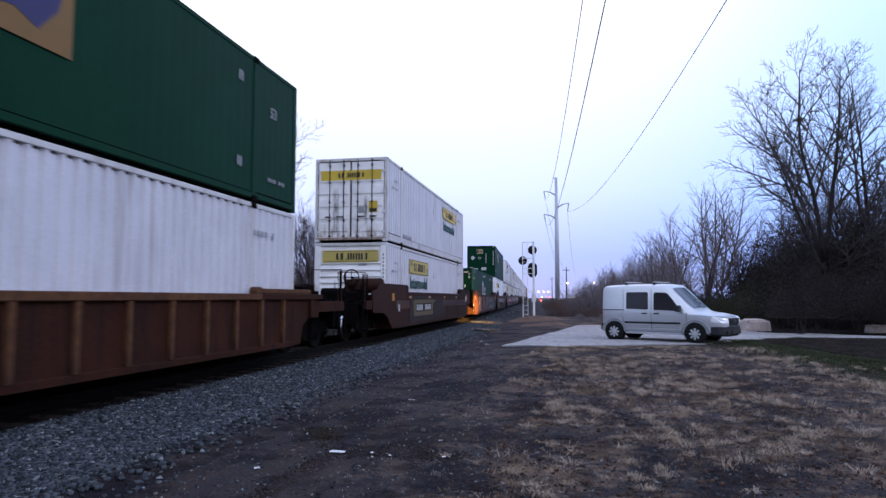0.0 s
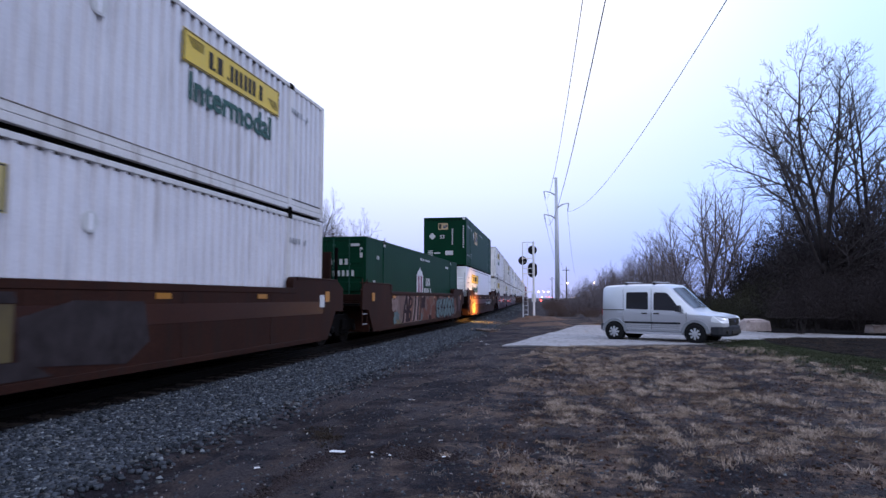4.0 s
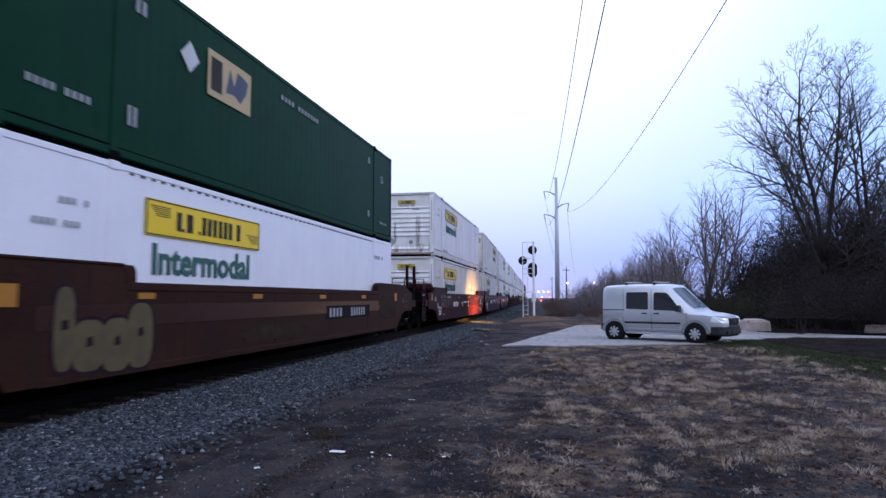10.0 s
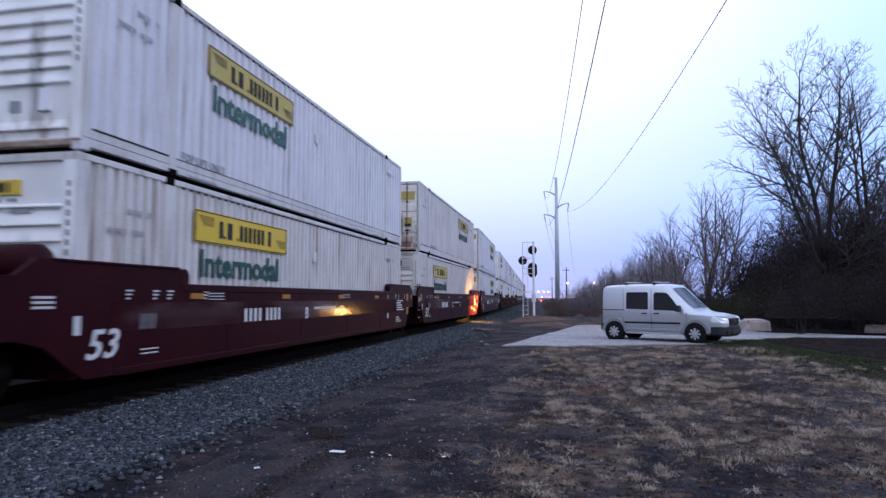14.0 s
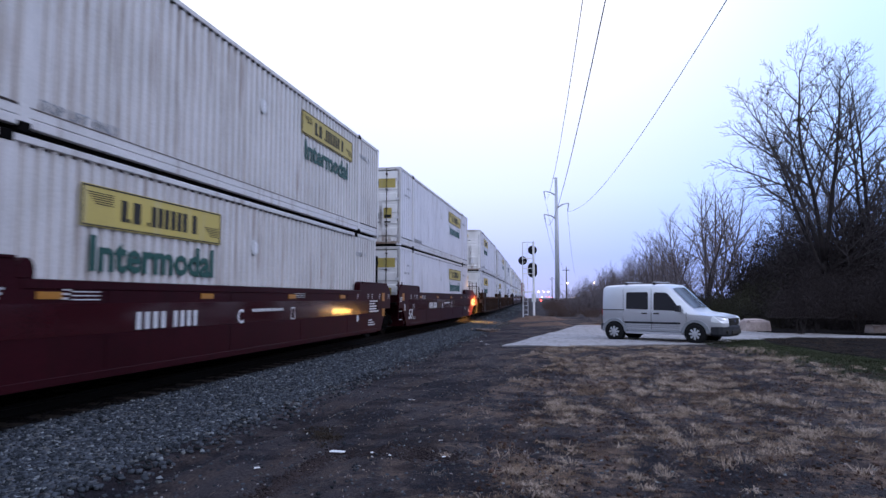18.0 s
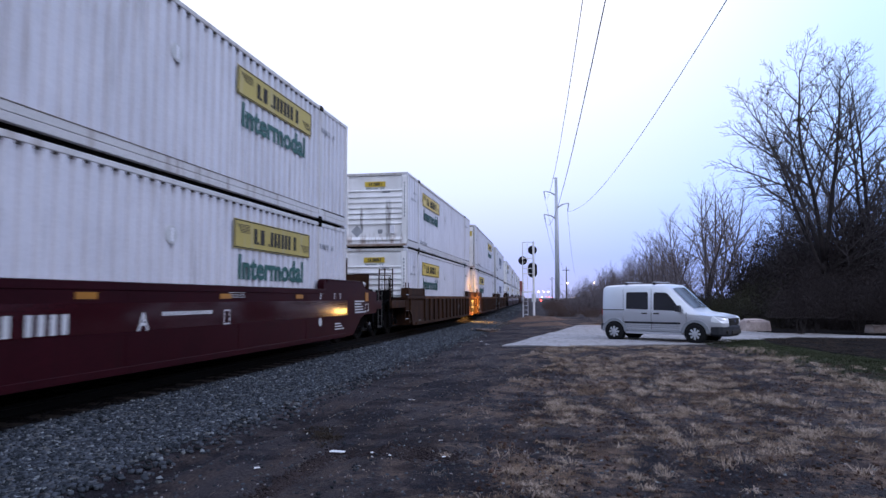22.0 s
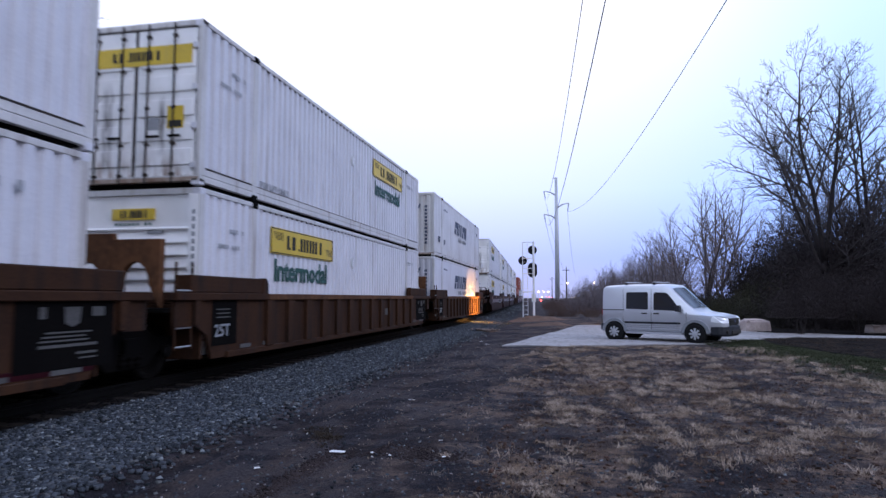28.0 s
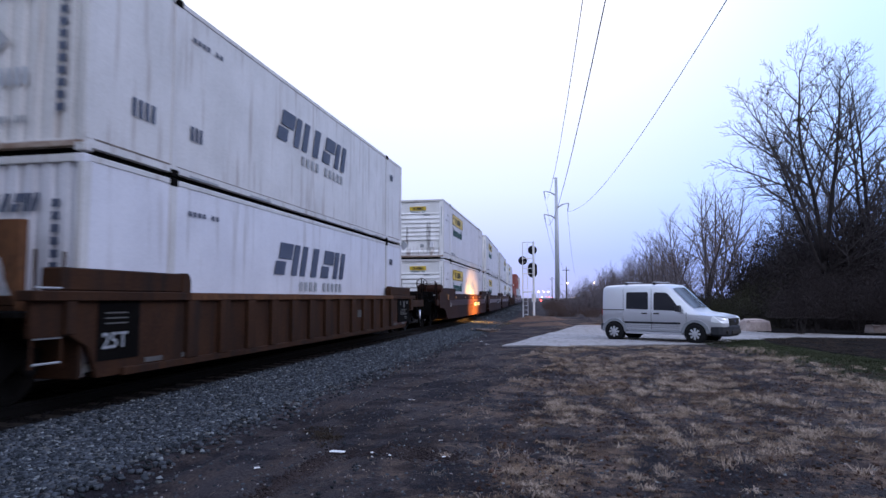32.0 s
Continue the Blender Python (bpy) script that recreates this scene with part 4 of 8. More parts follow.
        part("notice_print", Build().box(-0.95, -0.69, h + 0.002, h + 0.005, 1.04, 1.16).mesh("notice_print", M["ink"]), dd)
        part("door_plate", Build().box(-0.5, -0.28, h - 0.012, h + 0.001, 1.0, 1.22).mesh("door_plate", M["mark"]), box)
    if kind in ("yellow", "yellow_wide", "yellow_faded", "yellow_plain", "plain"):
        for turn in (False, True):
            b = bars(-h + 1.0, -h + 1.55, 2.25, 2.33, x, 5, 7)
            part("lift_notice", lettering("TOP LIFT ONLY", 0.19, M["mark"], 1.05), box, "grey stencilled words", (pose(0, 0, 0, 0, 0, 180) if turn else Matrix.Identity(4)) @ on_side(-h + 2.2, 0.32, x))
            for q in (bars(h - 2.0, h - 1.0, 2.3, 2.42, x, 6, 8), bars(-h + 0.6, -h + 1.4, 1.95, 2.03, x, 8, 9)):
                b.add(q.v, q.f)
            part("small_print", (turned(b) if turn else b).mesh("small_print", M["mark"]), box)
            if skin == "bright":
                continue
            ring = [(-0.12 + 0.155 * math.cos(a), 2.06 + 0.155 * math.sin(a)) for a in np.linspace(0, 2 * math.pi, 19)[:-1]]
            cap = Build().slab(ring, x - 0.03, x + 0.006, 0)
            mark = part("vent_cap", (turned(cap) if turn else cap).mesh("vent_cap", M["chalk"], 0.004), box, "round white vent cap")
            for q0, q1, p0, p1 in ((-0.15, -0.09, 1.95, 2.17),):
                d = Build().box(x + 0.006, x + 0.018, q0, q1, p0, p1)
                part("cap_strap", (turned(d) if turn else d).mesh("cap_strap", M["bright"], 0.004), mark)
        v = Build()
        for i in range(11):
            v.box(1.18, 1.235, -h - 0.008, -h - 0.003, 1.2 + 0.13 * i, 1.28 + 0.13 * i)
        part("end_number", v.mesh("end_number", M["mark"]), box)
        pl = Build().slab([(-0.98, 0.66), (-0.74, 0.90), (-0.50, 0.66), (-0.74, 0.42)], -h + 0.040, -h + 0.048, 1)
        part("placard", pl.mesh("placard", M["grey"]), box)
        part("end_plate", Build().box(0.12, 0.30, -h + 0.040, -h + 0.048, 0.56, 0.72).mesh("end_plate", M["mark"]), box, "small grey plate")
    if kind in ("tan_badge", "tan_badge_b"):
        lo, wide, z0, tall = (-h + 4.27, 1.55, 1.66, 0.84) if kind == "tan_badge" else (-h + 6.95, 2.15, 1.10, 1.15)
        film = M["beige"] if kind == "tan_badge" else M["ochre"]
        for turn in (False, True):
            a = lo if not turn else -lo - wide
            e = Build().box(x, x + 0.008, a, a + wide, z0, z0 + tall)
            k1, k2 = Build(), Build()
            k1.box(x + 0.008, x + 0.013, a + 0.06 * wide, a + 0.30 * wide, z0 + 0.14 * tall, z0 + 0.86 * tall)
            k2.slab([(a + p * wide, z0 + q * tall) for p, q in ((0.39, 0.23), (0.48, 0.82), (0.58, 0.46), (0.66, 0.86), (0.92, 0.76), (0.88, 0.46), (0.74, 0.17), (0.58, 0.29))], x + 0.008, x + 0.013, 0)
            w = bars(-h + 0.5, -h + 1.7, 2.38, 2.52, x, 6, 3)
            for q in (bars(-h + 2.3, -h + 2.6, 2.3, 2.52, x, 2, 4), bars(-h + 2.2, -h + 2.45, 0.55, 0.85, x, 2, 5), bars(-h + 0.4, -h + 1.5, 0.62, 0.72, x, 9, 6), bars(h - 2.7, h - 2.5, 2.3, 2.5, x, 2, 4),
                      bars(h - 2.7, h - 2.5, 0.6, 0.8, x, 2, 4), bars(-h + 7.2, -h + 9.4, 2.45, 2.56, x, 12, 6), bars(h - 1.4, h - 0.6, 0.5, 0.58, x, 8, 6)):
                w.add(q.v, q.f)
            di = Build().slab([(-h + 3.45, 1.72 + 0.4), (-h + 3.72, 1.99 + 0.4), (-h + 3.99, 1.72 + 0.4), (-h + 3.72, 1.45 + 0.4)], x, x + 0.006, 0)
            f = turned if turn else (lambda q: q)
            eb = part("emblem_panel", f(e).mesh("emblem_panel", film), box, "tan panel with a plain emblem")
            part("emblem_dark", f(k1).mesh("emblem_dark", M["ink"]), eb)
            part("emblem_blue", f(k2).mesh("emblem_blue", M["navy"] if kind == "tan_badge" else M["violet"]), eb)
            part("small_print", f(w).mesh("small_print", M["mark"]), box)
            part("placard", f(di).mesh("placard", M["chalk"]), box)
            part("length_mark", lettering("53", 0.32, M["mark"]), box, "white painted number", (pose(0, 0, 0, 0, 0, 180) if turn else Matrix.Identity(4)) @ on_side(h - 1.35, 1.90, x))
        eb = part("end_emblem", Build().box(-0.42, 0.18, -h + 0.012, -h + 0.03, 2.22, 2.62).mesh("end_emblem", M["beige"]), box, "tan panel with a plain emblem")
        k = Build().box(-0.38, -0.22, -h + 0.006, -h + 0.012, 2.28, 2.56)
        part("emblem_dark", k.mesh("emblem_dark", M["ink"]), eb)
        part("emblem_blue", Build().slab([(-0.14, 2.34), (-0.06, 2.52), (0.0, 2.4), (0.06, 2.54), (0.15, 2.5), (0.12, 2.38), (0.0, 2.3)], -h + 0.006, -h + 0.012, 1).mesh("emblem_blue", M["navy"]), eb)
        part("placard", Build().slab([(-1.0, 1.82), (-0.79, 2.04), (-0.58, 1.82), (-0.79, 1.60)], -h + 0.018, -h + 0.03, 1).mesh("placard", M["chalk"]), box)
        part("length_mark", lettering("53'", 0.30, M["chalk"]), box, m=on_end(-0.32, 1.68, -h + 0.028))
        b = Build()
        for i in range(10):
            b.box(1.1, 1.18, -h - 0.004, -h + 0.001, 1.1 + 0.14 * i, 1.19 + 0.14 * i)
            b.box(0.42, 0.50, -h + 0.02, -h + 0.03, 1.3 + 0.10 * i, 1.37 + 0.10 * i)
        for i in range(4):
            b.box(-1.05, -0.75, -h + 0.02, -h + 0.03, 0.62 + 0.09 * i, 0.67 + 0.09 * i)
        b.box(0.02, 0.5, -h + 0.02, -h + 0.03, 0.66, 0.92)
        b.box(-0.68, -0.3, -h + 0.02, -h + 0.03, 0.74, 0.82)
        part("end_print", b.mesh("end_print", M["chalk"]), box)
        part("corner_reflector", Build().box(1.1, 1.24, -h - 0.006, -h - 0.001, CH - 0.16, CH - 0.02).mesh("corner_reflector", M["chalk"]), box)
    if kind == "house_badge":
        for turn in (False, True):
            a = h - 8.2 if turn else -h + 8.0
            f = turned if turn else (lambda q: q)
            s = Build().slab([(a - 1.28, 1.1), (a - 0.12, 1.1), (a - 0.12, 2.0), (a - 0.28, 2.06), (a - 0.28, 2.14), (a - 0.5, 2.19), (a - 0.7, 2.31), (a - 0.9, 2.19), (a - 1.12, 2.14), (a - 1.12, 2.06), (a - 1.28, 2.0)], x, x + 0.006, 0)
            k = Build().box(x + 0.006, x + 0.012, a - 1.05, a - 0.80, 1.12, 1.96).box(x + 0.006, x + 0.012, a - 0.60, a - 0.35, 1.12, 1.96)
            eb = part("emblem_panel", f(s).mesh("emblem_panel", M["chalk"]), box, "white house-shaped emblem")
            part("emblem_letter", f(k).mesh("emblem_letter", M["plum"]), eb)
            w = bars(a + 0.40, a + 1.25, 1.56, 1.9, x, 4, 3)
            for q in (bars(a + 0.08, a + 1.5, 1.1, 1.46, x, 6, 6), bars(a - 0.65, a + 1.2, 2.62, 2.71, x, 14, 5), bars(-h + 1.1, -h + 1.4, 2.3, 2.42, x, 3, 5), bars(h - 3.4, h - 2.6, 2.5, 2.62, x, 7, 5), bars(-h + 0.7, -h + 1.0, 1.3, 1.6, x, 2, 5)):
                w.add(q.v, q.f)
            part("small_print", f(w).mesh("small_print", M["chalk"]), box)
            for q in (-h + POST, h - POST):
                part("corner_reflector", f(Build().box(x + 0.003, x + 0.012, q - 0.1, q + 0.1, CH - 0.2, CH - 0.03)).mesh("corner_reflector", M["chalk"]), box)
        w = end_bars(-0.1, 0.78, 2.08, 2.26, 0, 5, 3)
        q = end_bars(-0.1, 0.98, 1.72, 1.90, 0, 7, 5)
        w.add(q.v, q.f)
        w.v = [(-a, h - 0.006 - b, c) for a, b, c in w.v]
        part("end_print", w.mesh("end_print", M["chalk"]), box)
        for x0, x1, y1, z0, z1 in ((-1.1, -0.8, h + 0.002, 2.66, 2.74), (0.7, 1.05, h + 0.002, 2.66, 2.74), (-1.2, -1.12, h + 0.004, 2.3, 2.62)):
            part("end_reflector", Build().box(x0, x1, h - 0.02, y1, z0, z1).mesh("end_reflector", M["chalk"]), box)
        part("end_emblem", Build().slab([(0.98 + 0.16 * math.cos(a), 1.95 + 0.2 * math.sin(a)) for a in np.linspace(0, 6.28, 9)[:-1]], h - 0.02, h - 0.004, 1).mesh("end_emblem", M["chalk"]), box)
    if kind == "blue_bars":
        def slanted(y0, y1, z0, z1, lean=0.3):
            """A row of plain heavy slanted blocks in place of a company's emblem."""
            blocks, w, tall = [], (y1 - y0) / 5, z1 - z0
            for i in range(5):
                o = y0 + i * w
                for lo, hi, a, c in ((0.0, 0.42, 0.04, 0.62), (0.50, 1.0, 0.16, 0.92)) if i in (0, 3) else ((0.0, 1.0, 0.02, 0.36), (0.0, 1.0, 0.56, 0.90)) if i in (1, 4) else ((0.0, 1.0, 0.30, 0.70),):
                    blocks.append(Build().slab([(o + a * w + lean * lo * tall, z0 + lo * tall), (o + c * w + lean * lo * tall, z0 + lo * tall), (o + c * w + lean * hi * tall, z0 + hi * tall), (o + a * w + lean * hi * tall, z0 + hi * tall)], 0, 0.006, 0))
            return blocks
        for turn in (False, True):
            y0 = -h + 5.65 if not turn else h - 10.15
            f = turned if turn else (lambda q: q)
            for b in slanted(y0 - 0.05, y0 + 4.3, 1.55, 2.27):
                b.v = [(p + x, q, r) for p, q, r in b.v]
                part("emblem_block", f(b).mesh("emblem_block", M["navy"]), box, "faded blue slanted block")
            w = bars(y0 + 1.3, y0 + 4.2, 1.2, 1.42, x, 10, 6)
            part("emblem_line", f(w).mesh("emblem_line", M["mark"]), box)
            w = bars(-h + 0.9, -h + 1.5, 0.72, 1.0, x, 4, 8)
            for q in (bars(-h + 2.4, -h + 2.8, 0.7, 0.95, x, 3, 8), bars(-h + 2.4, -h + 3.4, 2.42, 2.5, x, 7, 8), bars(h - 1.6, h - 1.2, 2.2, 2.4, x, 3, 8)):
                w.add(q.v, q.f)
            part("small_print", f(w).mesh("small_print", M["navy"]), box)
        for b in slanted(-0.45, 0.62, 2.2, 2.45, 0.3):
            b.v = [(q, -h - p, r) for p, q, r in b.v]
            part("emblem_block", b.mesh("emblem_block", M["navy"]), box)
        v = Build()
        for i in range(11):
            v.box(0.86, 0.98, -h - 0.004, -h + 0.002, 0.55 + 0.17 * i, 0.66 + 0.17 * i)
        part("end_number", v.mesh("end_number", M["navy"]), box)
        part("placard", Build().slab([(-0.35, 1.6), (-0.15, 1.8), (0.05, 1.6), (-0.15, 1.4)], -h - 0.004, -h + 0.002, 1).mesh("placard", M["mark"]), box)
        part("end_print", end_bars(-0.1, 0.42, 0.95, 1.2, -h, 4, 4).mesh("end_print", M["grey"]), box)
        part("end_small_print", end_bars(-0.12, 0.4, 0.42, 0.52, -h, 8, 4).mesh("end_small_print", M["mark"]), box)
    return box


# ---------------------------------------------------------------- well wagons
WX = 1.575


def truck(parent, y):
    """A two-axle bogie with cast side frames, springs and wheels; origin at the rail top."""
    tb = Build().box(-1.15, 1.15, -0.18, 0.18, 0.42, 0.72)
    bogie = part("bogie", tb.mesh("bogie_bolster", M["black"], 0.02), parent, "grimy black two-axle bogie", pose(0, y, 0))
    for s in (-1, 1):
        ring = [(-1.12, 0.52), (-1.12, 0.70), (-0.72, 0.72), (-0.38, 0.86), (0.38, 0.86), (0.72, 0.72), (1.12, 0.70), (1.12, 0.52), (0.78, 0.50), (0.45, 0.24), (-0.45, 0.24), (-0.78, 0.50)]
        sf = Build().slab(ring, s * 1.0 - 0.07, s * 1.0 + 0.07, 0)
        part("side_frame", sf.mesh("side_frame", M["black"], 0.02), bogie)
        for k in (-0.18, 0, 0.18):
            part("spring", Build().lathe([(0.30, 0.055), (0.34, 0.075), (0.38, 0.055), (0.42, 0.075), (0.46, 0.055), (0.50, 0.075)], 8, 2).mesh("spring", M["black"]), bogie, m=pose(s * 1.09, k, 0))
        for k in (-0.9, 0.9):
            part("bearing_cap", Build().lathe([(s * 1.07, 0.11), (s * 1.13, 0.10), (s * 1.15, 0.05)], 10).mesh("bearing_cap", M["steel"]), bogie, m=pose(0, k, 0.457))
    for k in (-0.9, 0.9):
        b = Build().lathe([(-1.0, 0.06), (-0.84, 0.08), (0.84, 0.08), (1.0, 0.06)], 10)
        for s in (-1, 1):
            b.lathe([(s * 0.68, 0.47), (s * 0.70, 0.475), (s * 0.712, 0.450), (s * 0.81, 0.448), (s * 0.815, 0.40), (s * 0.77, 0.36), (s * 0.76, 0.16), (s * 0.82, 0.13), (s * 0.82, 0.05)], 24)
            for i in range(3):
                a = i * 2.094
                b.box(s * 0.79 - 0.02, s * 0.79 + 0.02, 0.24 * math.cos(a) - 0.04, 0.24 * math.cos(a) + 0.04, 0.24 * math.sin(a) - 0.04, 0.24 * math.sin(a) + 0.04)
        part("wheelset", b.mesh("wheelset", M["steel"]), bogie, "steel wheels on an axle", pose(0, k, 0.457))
        for s in (-1, 1):
            band = Build().lathe([(s * 0.716, 0.44), (s * 0.716, 0.4545), (s * 0.80, 0.4535), (s * 0.812, 0.44)], 32)
            band.f = band.f[:-2]
            part("wheel_tread", band.mesh("wheel_tread", M["polished"], 0, True), bogie, "polished steel wheel tread", pose(0, k, 0.457))
    return bogie


def corner_guide(side, s, y, z, high, paint):
    """The rounded iron that steers a box into the well, at the inner end of a raised chord."""
    ring = [(y - 0.12, z), (y + 0.12, z)] + [(y + 0.12 * math.cos(a), z + high * 0.45 + high * 0.6 * math.sin(a)) for a in np.linspace(0, math.pi, 9)]
    part("corner_guide", Build().slab(ring, *sorted((s * (WX - 0.2), s * (WX - 0.02))), 0).mesh("corner_guide", paint, 0.01), side, "rounded guide iron")


def wagon(style, near_end, far_end, extra=""):
    """A well wagon unit, 'a' ends articulated, 'c' ends with platform and coupler. Origin on the rail top at its middle; near end towards -y."""
    paint = M["red_brown" if extra == "old" else style]
    words = {"brown": "smooth-sided brown steel well wagon", "maroon": "glossy maroon steel well wagon with white markings", "tan": "weathered orange-brown well wagon with ribbed sides"}[style]
    w = tagged(new("well_wagon"), words + (" covered in graffiti" if extra == "graffiti" else " carrying containers"), "rail wagon", "wagons of the train")
    lo, top, rise = 0.29, (1.54 if style != "tan" else 1.40), (1.79 if style != "tan" else 1.71)
    for s in (1, -1):
        def end_profile(kind):
            """From the bottom sill up round the end of the side plate: plain over a shared bogie, or drawn out over the bogie and platform."""
            if kind == "a":
                return [(7.95, lo), (8.5, 0.98), (9.05, 0.98), (9.05, rise - 0.22), (8.6, rise)]
            return [(8.05, lo), (8.3, 0.42), (8.75, 0.74), (9.15, 0.84), (10.2, 0.86), (10.3, 0.92), (10.3, 1.50), (9.2, rise - 0.20), (8.9, rise)] if style != "brown" else [(8.05, lo), (8.3, 0.42), (8.75, 0.74), (9.15, 0.84), (10.2, 0.86), (10.3, 0.92), (10.3, 1.46), (10.15, 1.56), (9.75, 1.58), (9.3, rise)]
        near_side, far_side = [(-a, b) for a, b in end_profile(near_end)], end_profile(far_end)
        ring = far_side + [(6.12, rise), (6.02, top), (-6.02, top), (-6.12, rise)] + near_side[::-1]
        if style == "tan":
            ring = [(-7.95, lo), (7.95, lo), (8.12, 0.7), (8.45, 0.86), (9.05, 0.86), (9.05, top), (-9.05, top), (-9.05, 0.86), (-8.45, 0.86), (-8.12, 0.7)]
        x0, x1 = sorted((s * (WX - 0.10), s * (WX - 0.03)))
        side = part("side", Build().slab(ring, x0, x1, 0).mesh("side", paint), w)
        xa, xb = sorted((s * (WX - 0.16), s * (WX + (0.02 if style == "tan" else -0.024))))
        part("bottom_sill", Build().box(xa, xb, -7.5, 7.5, lo - 0.02, lo + 0.09).mesh("bottom_sill", paint, 0.01), side)
        xa, xb = sorted((s * (WX - 0.22), s * (WX - 0.015 if style != "tan" else WX + 0.05)))
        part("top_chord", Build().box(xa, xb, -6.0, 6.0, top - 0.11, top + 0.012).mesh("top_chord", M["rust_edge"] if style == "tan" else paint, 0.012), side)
        if style == "tan":
            for e in (-1, 1):
                ya, yb = sorted((e * 5.95, e * 9.1))
                part("end_chord", Build().box(xa, xb, ya, yb, top - 0.11, top + 0.016).mesh("end_chord", paint, 0.012), side)
                ya, yb = sorted((e * 6.1, e * 8.6))
                xc, xd = sorted((s * (WX - 0.35), s * (WX - 0.04)))
                low_box = extra == "old" and e > 0
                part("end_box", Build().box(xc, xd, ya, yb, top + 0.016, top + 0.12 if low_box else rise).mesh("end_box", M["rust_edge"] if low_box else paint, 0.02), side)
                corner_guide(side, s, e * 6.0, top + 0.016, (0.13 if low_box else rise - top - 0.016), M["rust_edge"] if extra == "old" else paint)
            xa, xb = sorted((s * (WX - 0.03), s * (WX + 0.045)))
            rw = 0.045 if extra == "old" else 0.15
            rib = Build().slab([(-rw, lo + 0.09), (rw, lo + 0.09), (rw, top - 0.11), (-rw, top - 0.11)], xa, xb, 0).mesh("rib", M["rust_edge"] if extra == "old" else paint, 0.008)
            for i in range(15):
                if extra == "old" or 0 < i < 14:
                    part("rib", rib, side, m=pose(0, -6.73 + 0.98 * i - (0.0 if extra == "old" else 0.13), 0))
            for y in (-8.5, 8.5):
                part("rib", Build().box(xa, xb, y - 0.08, y + 0.08, 0.88, top - 0.11).mesh("rib", paint, 0.012), side)
        else:
            for e in (-1, 1):
                ya, yb = sorted((e * 6.1, e * 8.6))
                xc, xd = sorted((s * (WX - 0.28), s * (WX - 0.01)))
                part("end_ledge", Build().box(xc, xd, ya, yb, rise - 0.02, rise + 0.02).mesh("end_ledge", paint, 0.01), side)
                corner_guide(side, s, e * 5.95, top + 0.012, rise - top - 0.02, paint)
            for y in (-4.6, -1.4, 1.7, 4.8):
                xa, xb = sorted((s * (WX - 0.03), s * (WX - 0.024)))
                part("weld_seam", Build().box(xa, xb, y - 0.01, y + 0.01, lo + 0.1, top - 0.12).mesh("weld_seam", paint), side)
        # amber reflectors along the side
        for y in ((-9.6 if near_end == "c" else -8.46, -5.6, -2.2, 1.2, 4.4, 9.28 if far_end == "c" else 8.2) if style == "maroon" else (-8.0, -5.6, -2.2, 1.2, 4.4, 7.9)):
            xa, xb = sorted((s * (WX - 0.03), s * (WX - 0.018)))
            tall = abs(y) > 7.5
            z = 1.36
            if style == "tan":
                continue
            part("reflector", Build().box(xa, xb, y - (0.14 if tall else 0.19), y + (0.14 if tall else 0.19), z - (0.13 if tall else 0.045), z + (0.13 if tall else 0.045)).mesh("reflector", M["amber"]), side, "amber reflector")
        if style == "maroon" and far_end == "a":
            xa, xb = sorted((s * (WX - 0.03), s * (WX - 0.018)))
            part("reflector", Build().box(xa, xb, 8.08, 8.34, 0.74, 0.98).mesh("reflector", M["amber"]), side, "amber reflector")
    # the well's floor and cross members
    for e in (-1, 1):
        part("well_floor", Build().box(-WX + 0.1, WX - 0.1, *sorted((e * 6.2, e * 7.6)), lo, lo + 0.06).mesh("well_floor", M["black"]), w)
    member = Build().box(-WX + 0.1, WX - 0.1, -0.12, 0.12, lo, lo + 0.06).mesh("cross_member", M["black"])
    for y in (-4.5, -3, -1.5, 0, 1.5, 3, 4.5):
        part("cross_member", member, w, m=pose(0, y, 0))
    for e, kind in ((-1, near_end), (1, far_end)):
        ya, yb = sorted((e * 7.62, e * 8.2))
        part("bulkhead", Build().box(-WX + 0.1, WX - 0.1, ya, yb, 0.98, 1.22).box(-WX + 0.1, WX - 0.1, *sorted((e * 8.13, e * 8.2)), lo, 0.98).box(-WX + 0.1, WX - 0.1, *sorted((e * 8.13, e * 8.2)), 1.22, rise - 0.35).mesh("bulkhead", paint, 0.015), w)
        ya, yb = sorted((e * 8.2, e * (9.45 if kind == "a" else 11.25)))
        part("end_sill", Build().box(-0.35, 0.35, ya, yb, 0.72, 1.10).mesh("end_sill", paint, 0.02), w)
        ya, yb = sorted((e * 8.2, e * (9.2 if kind == "a" else 10.9)))
        plate = Build().box(-WX + 0.12, WX - 0.12, ya, yb, 1.10, 1.16)
        part("end_platform", plate.mesh("end_platform", M["black"]), w)
        if kind == "c":
            cp = Build().box(-0.11, 0.11, *sorted((e * 11.2, e * 11.62)), 0.76, 0.98).box(-0.19, 0.19, *sorted((e * 11.55, e * 11.72)), 0.70, 1.04)
            part("coupler", cp.mesh("coupler", M["black"], 0.02), w)
            hose = Build().tube([(0.35, e * 11.0, 0.85), (0.45, e * 11.3, 0.5), (0.40, e * 11.62, 0.38)], 0.025, 6)
            part("brake_hose", hose.mesh("brake_hose", M["rubber"]), w)
            gear = Build().lathe([(-0.55, 0.04), (-0.5, 0.19), (0.25, 0.19), (0.30, 0.10), (0.62, 0.08), (0.64, 0.03)], 14, 0)
            gear.v = [(a + 0.25, b + e * 9.95, c + 1.46) for a, b, c in gear.v]
            part("brake_cylinder", gear.mesh("brake_cylinder", M["black"], 0, True), w, "grimy brake cylinder on the platform")
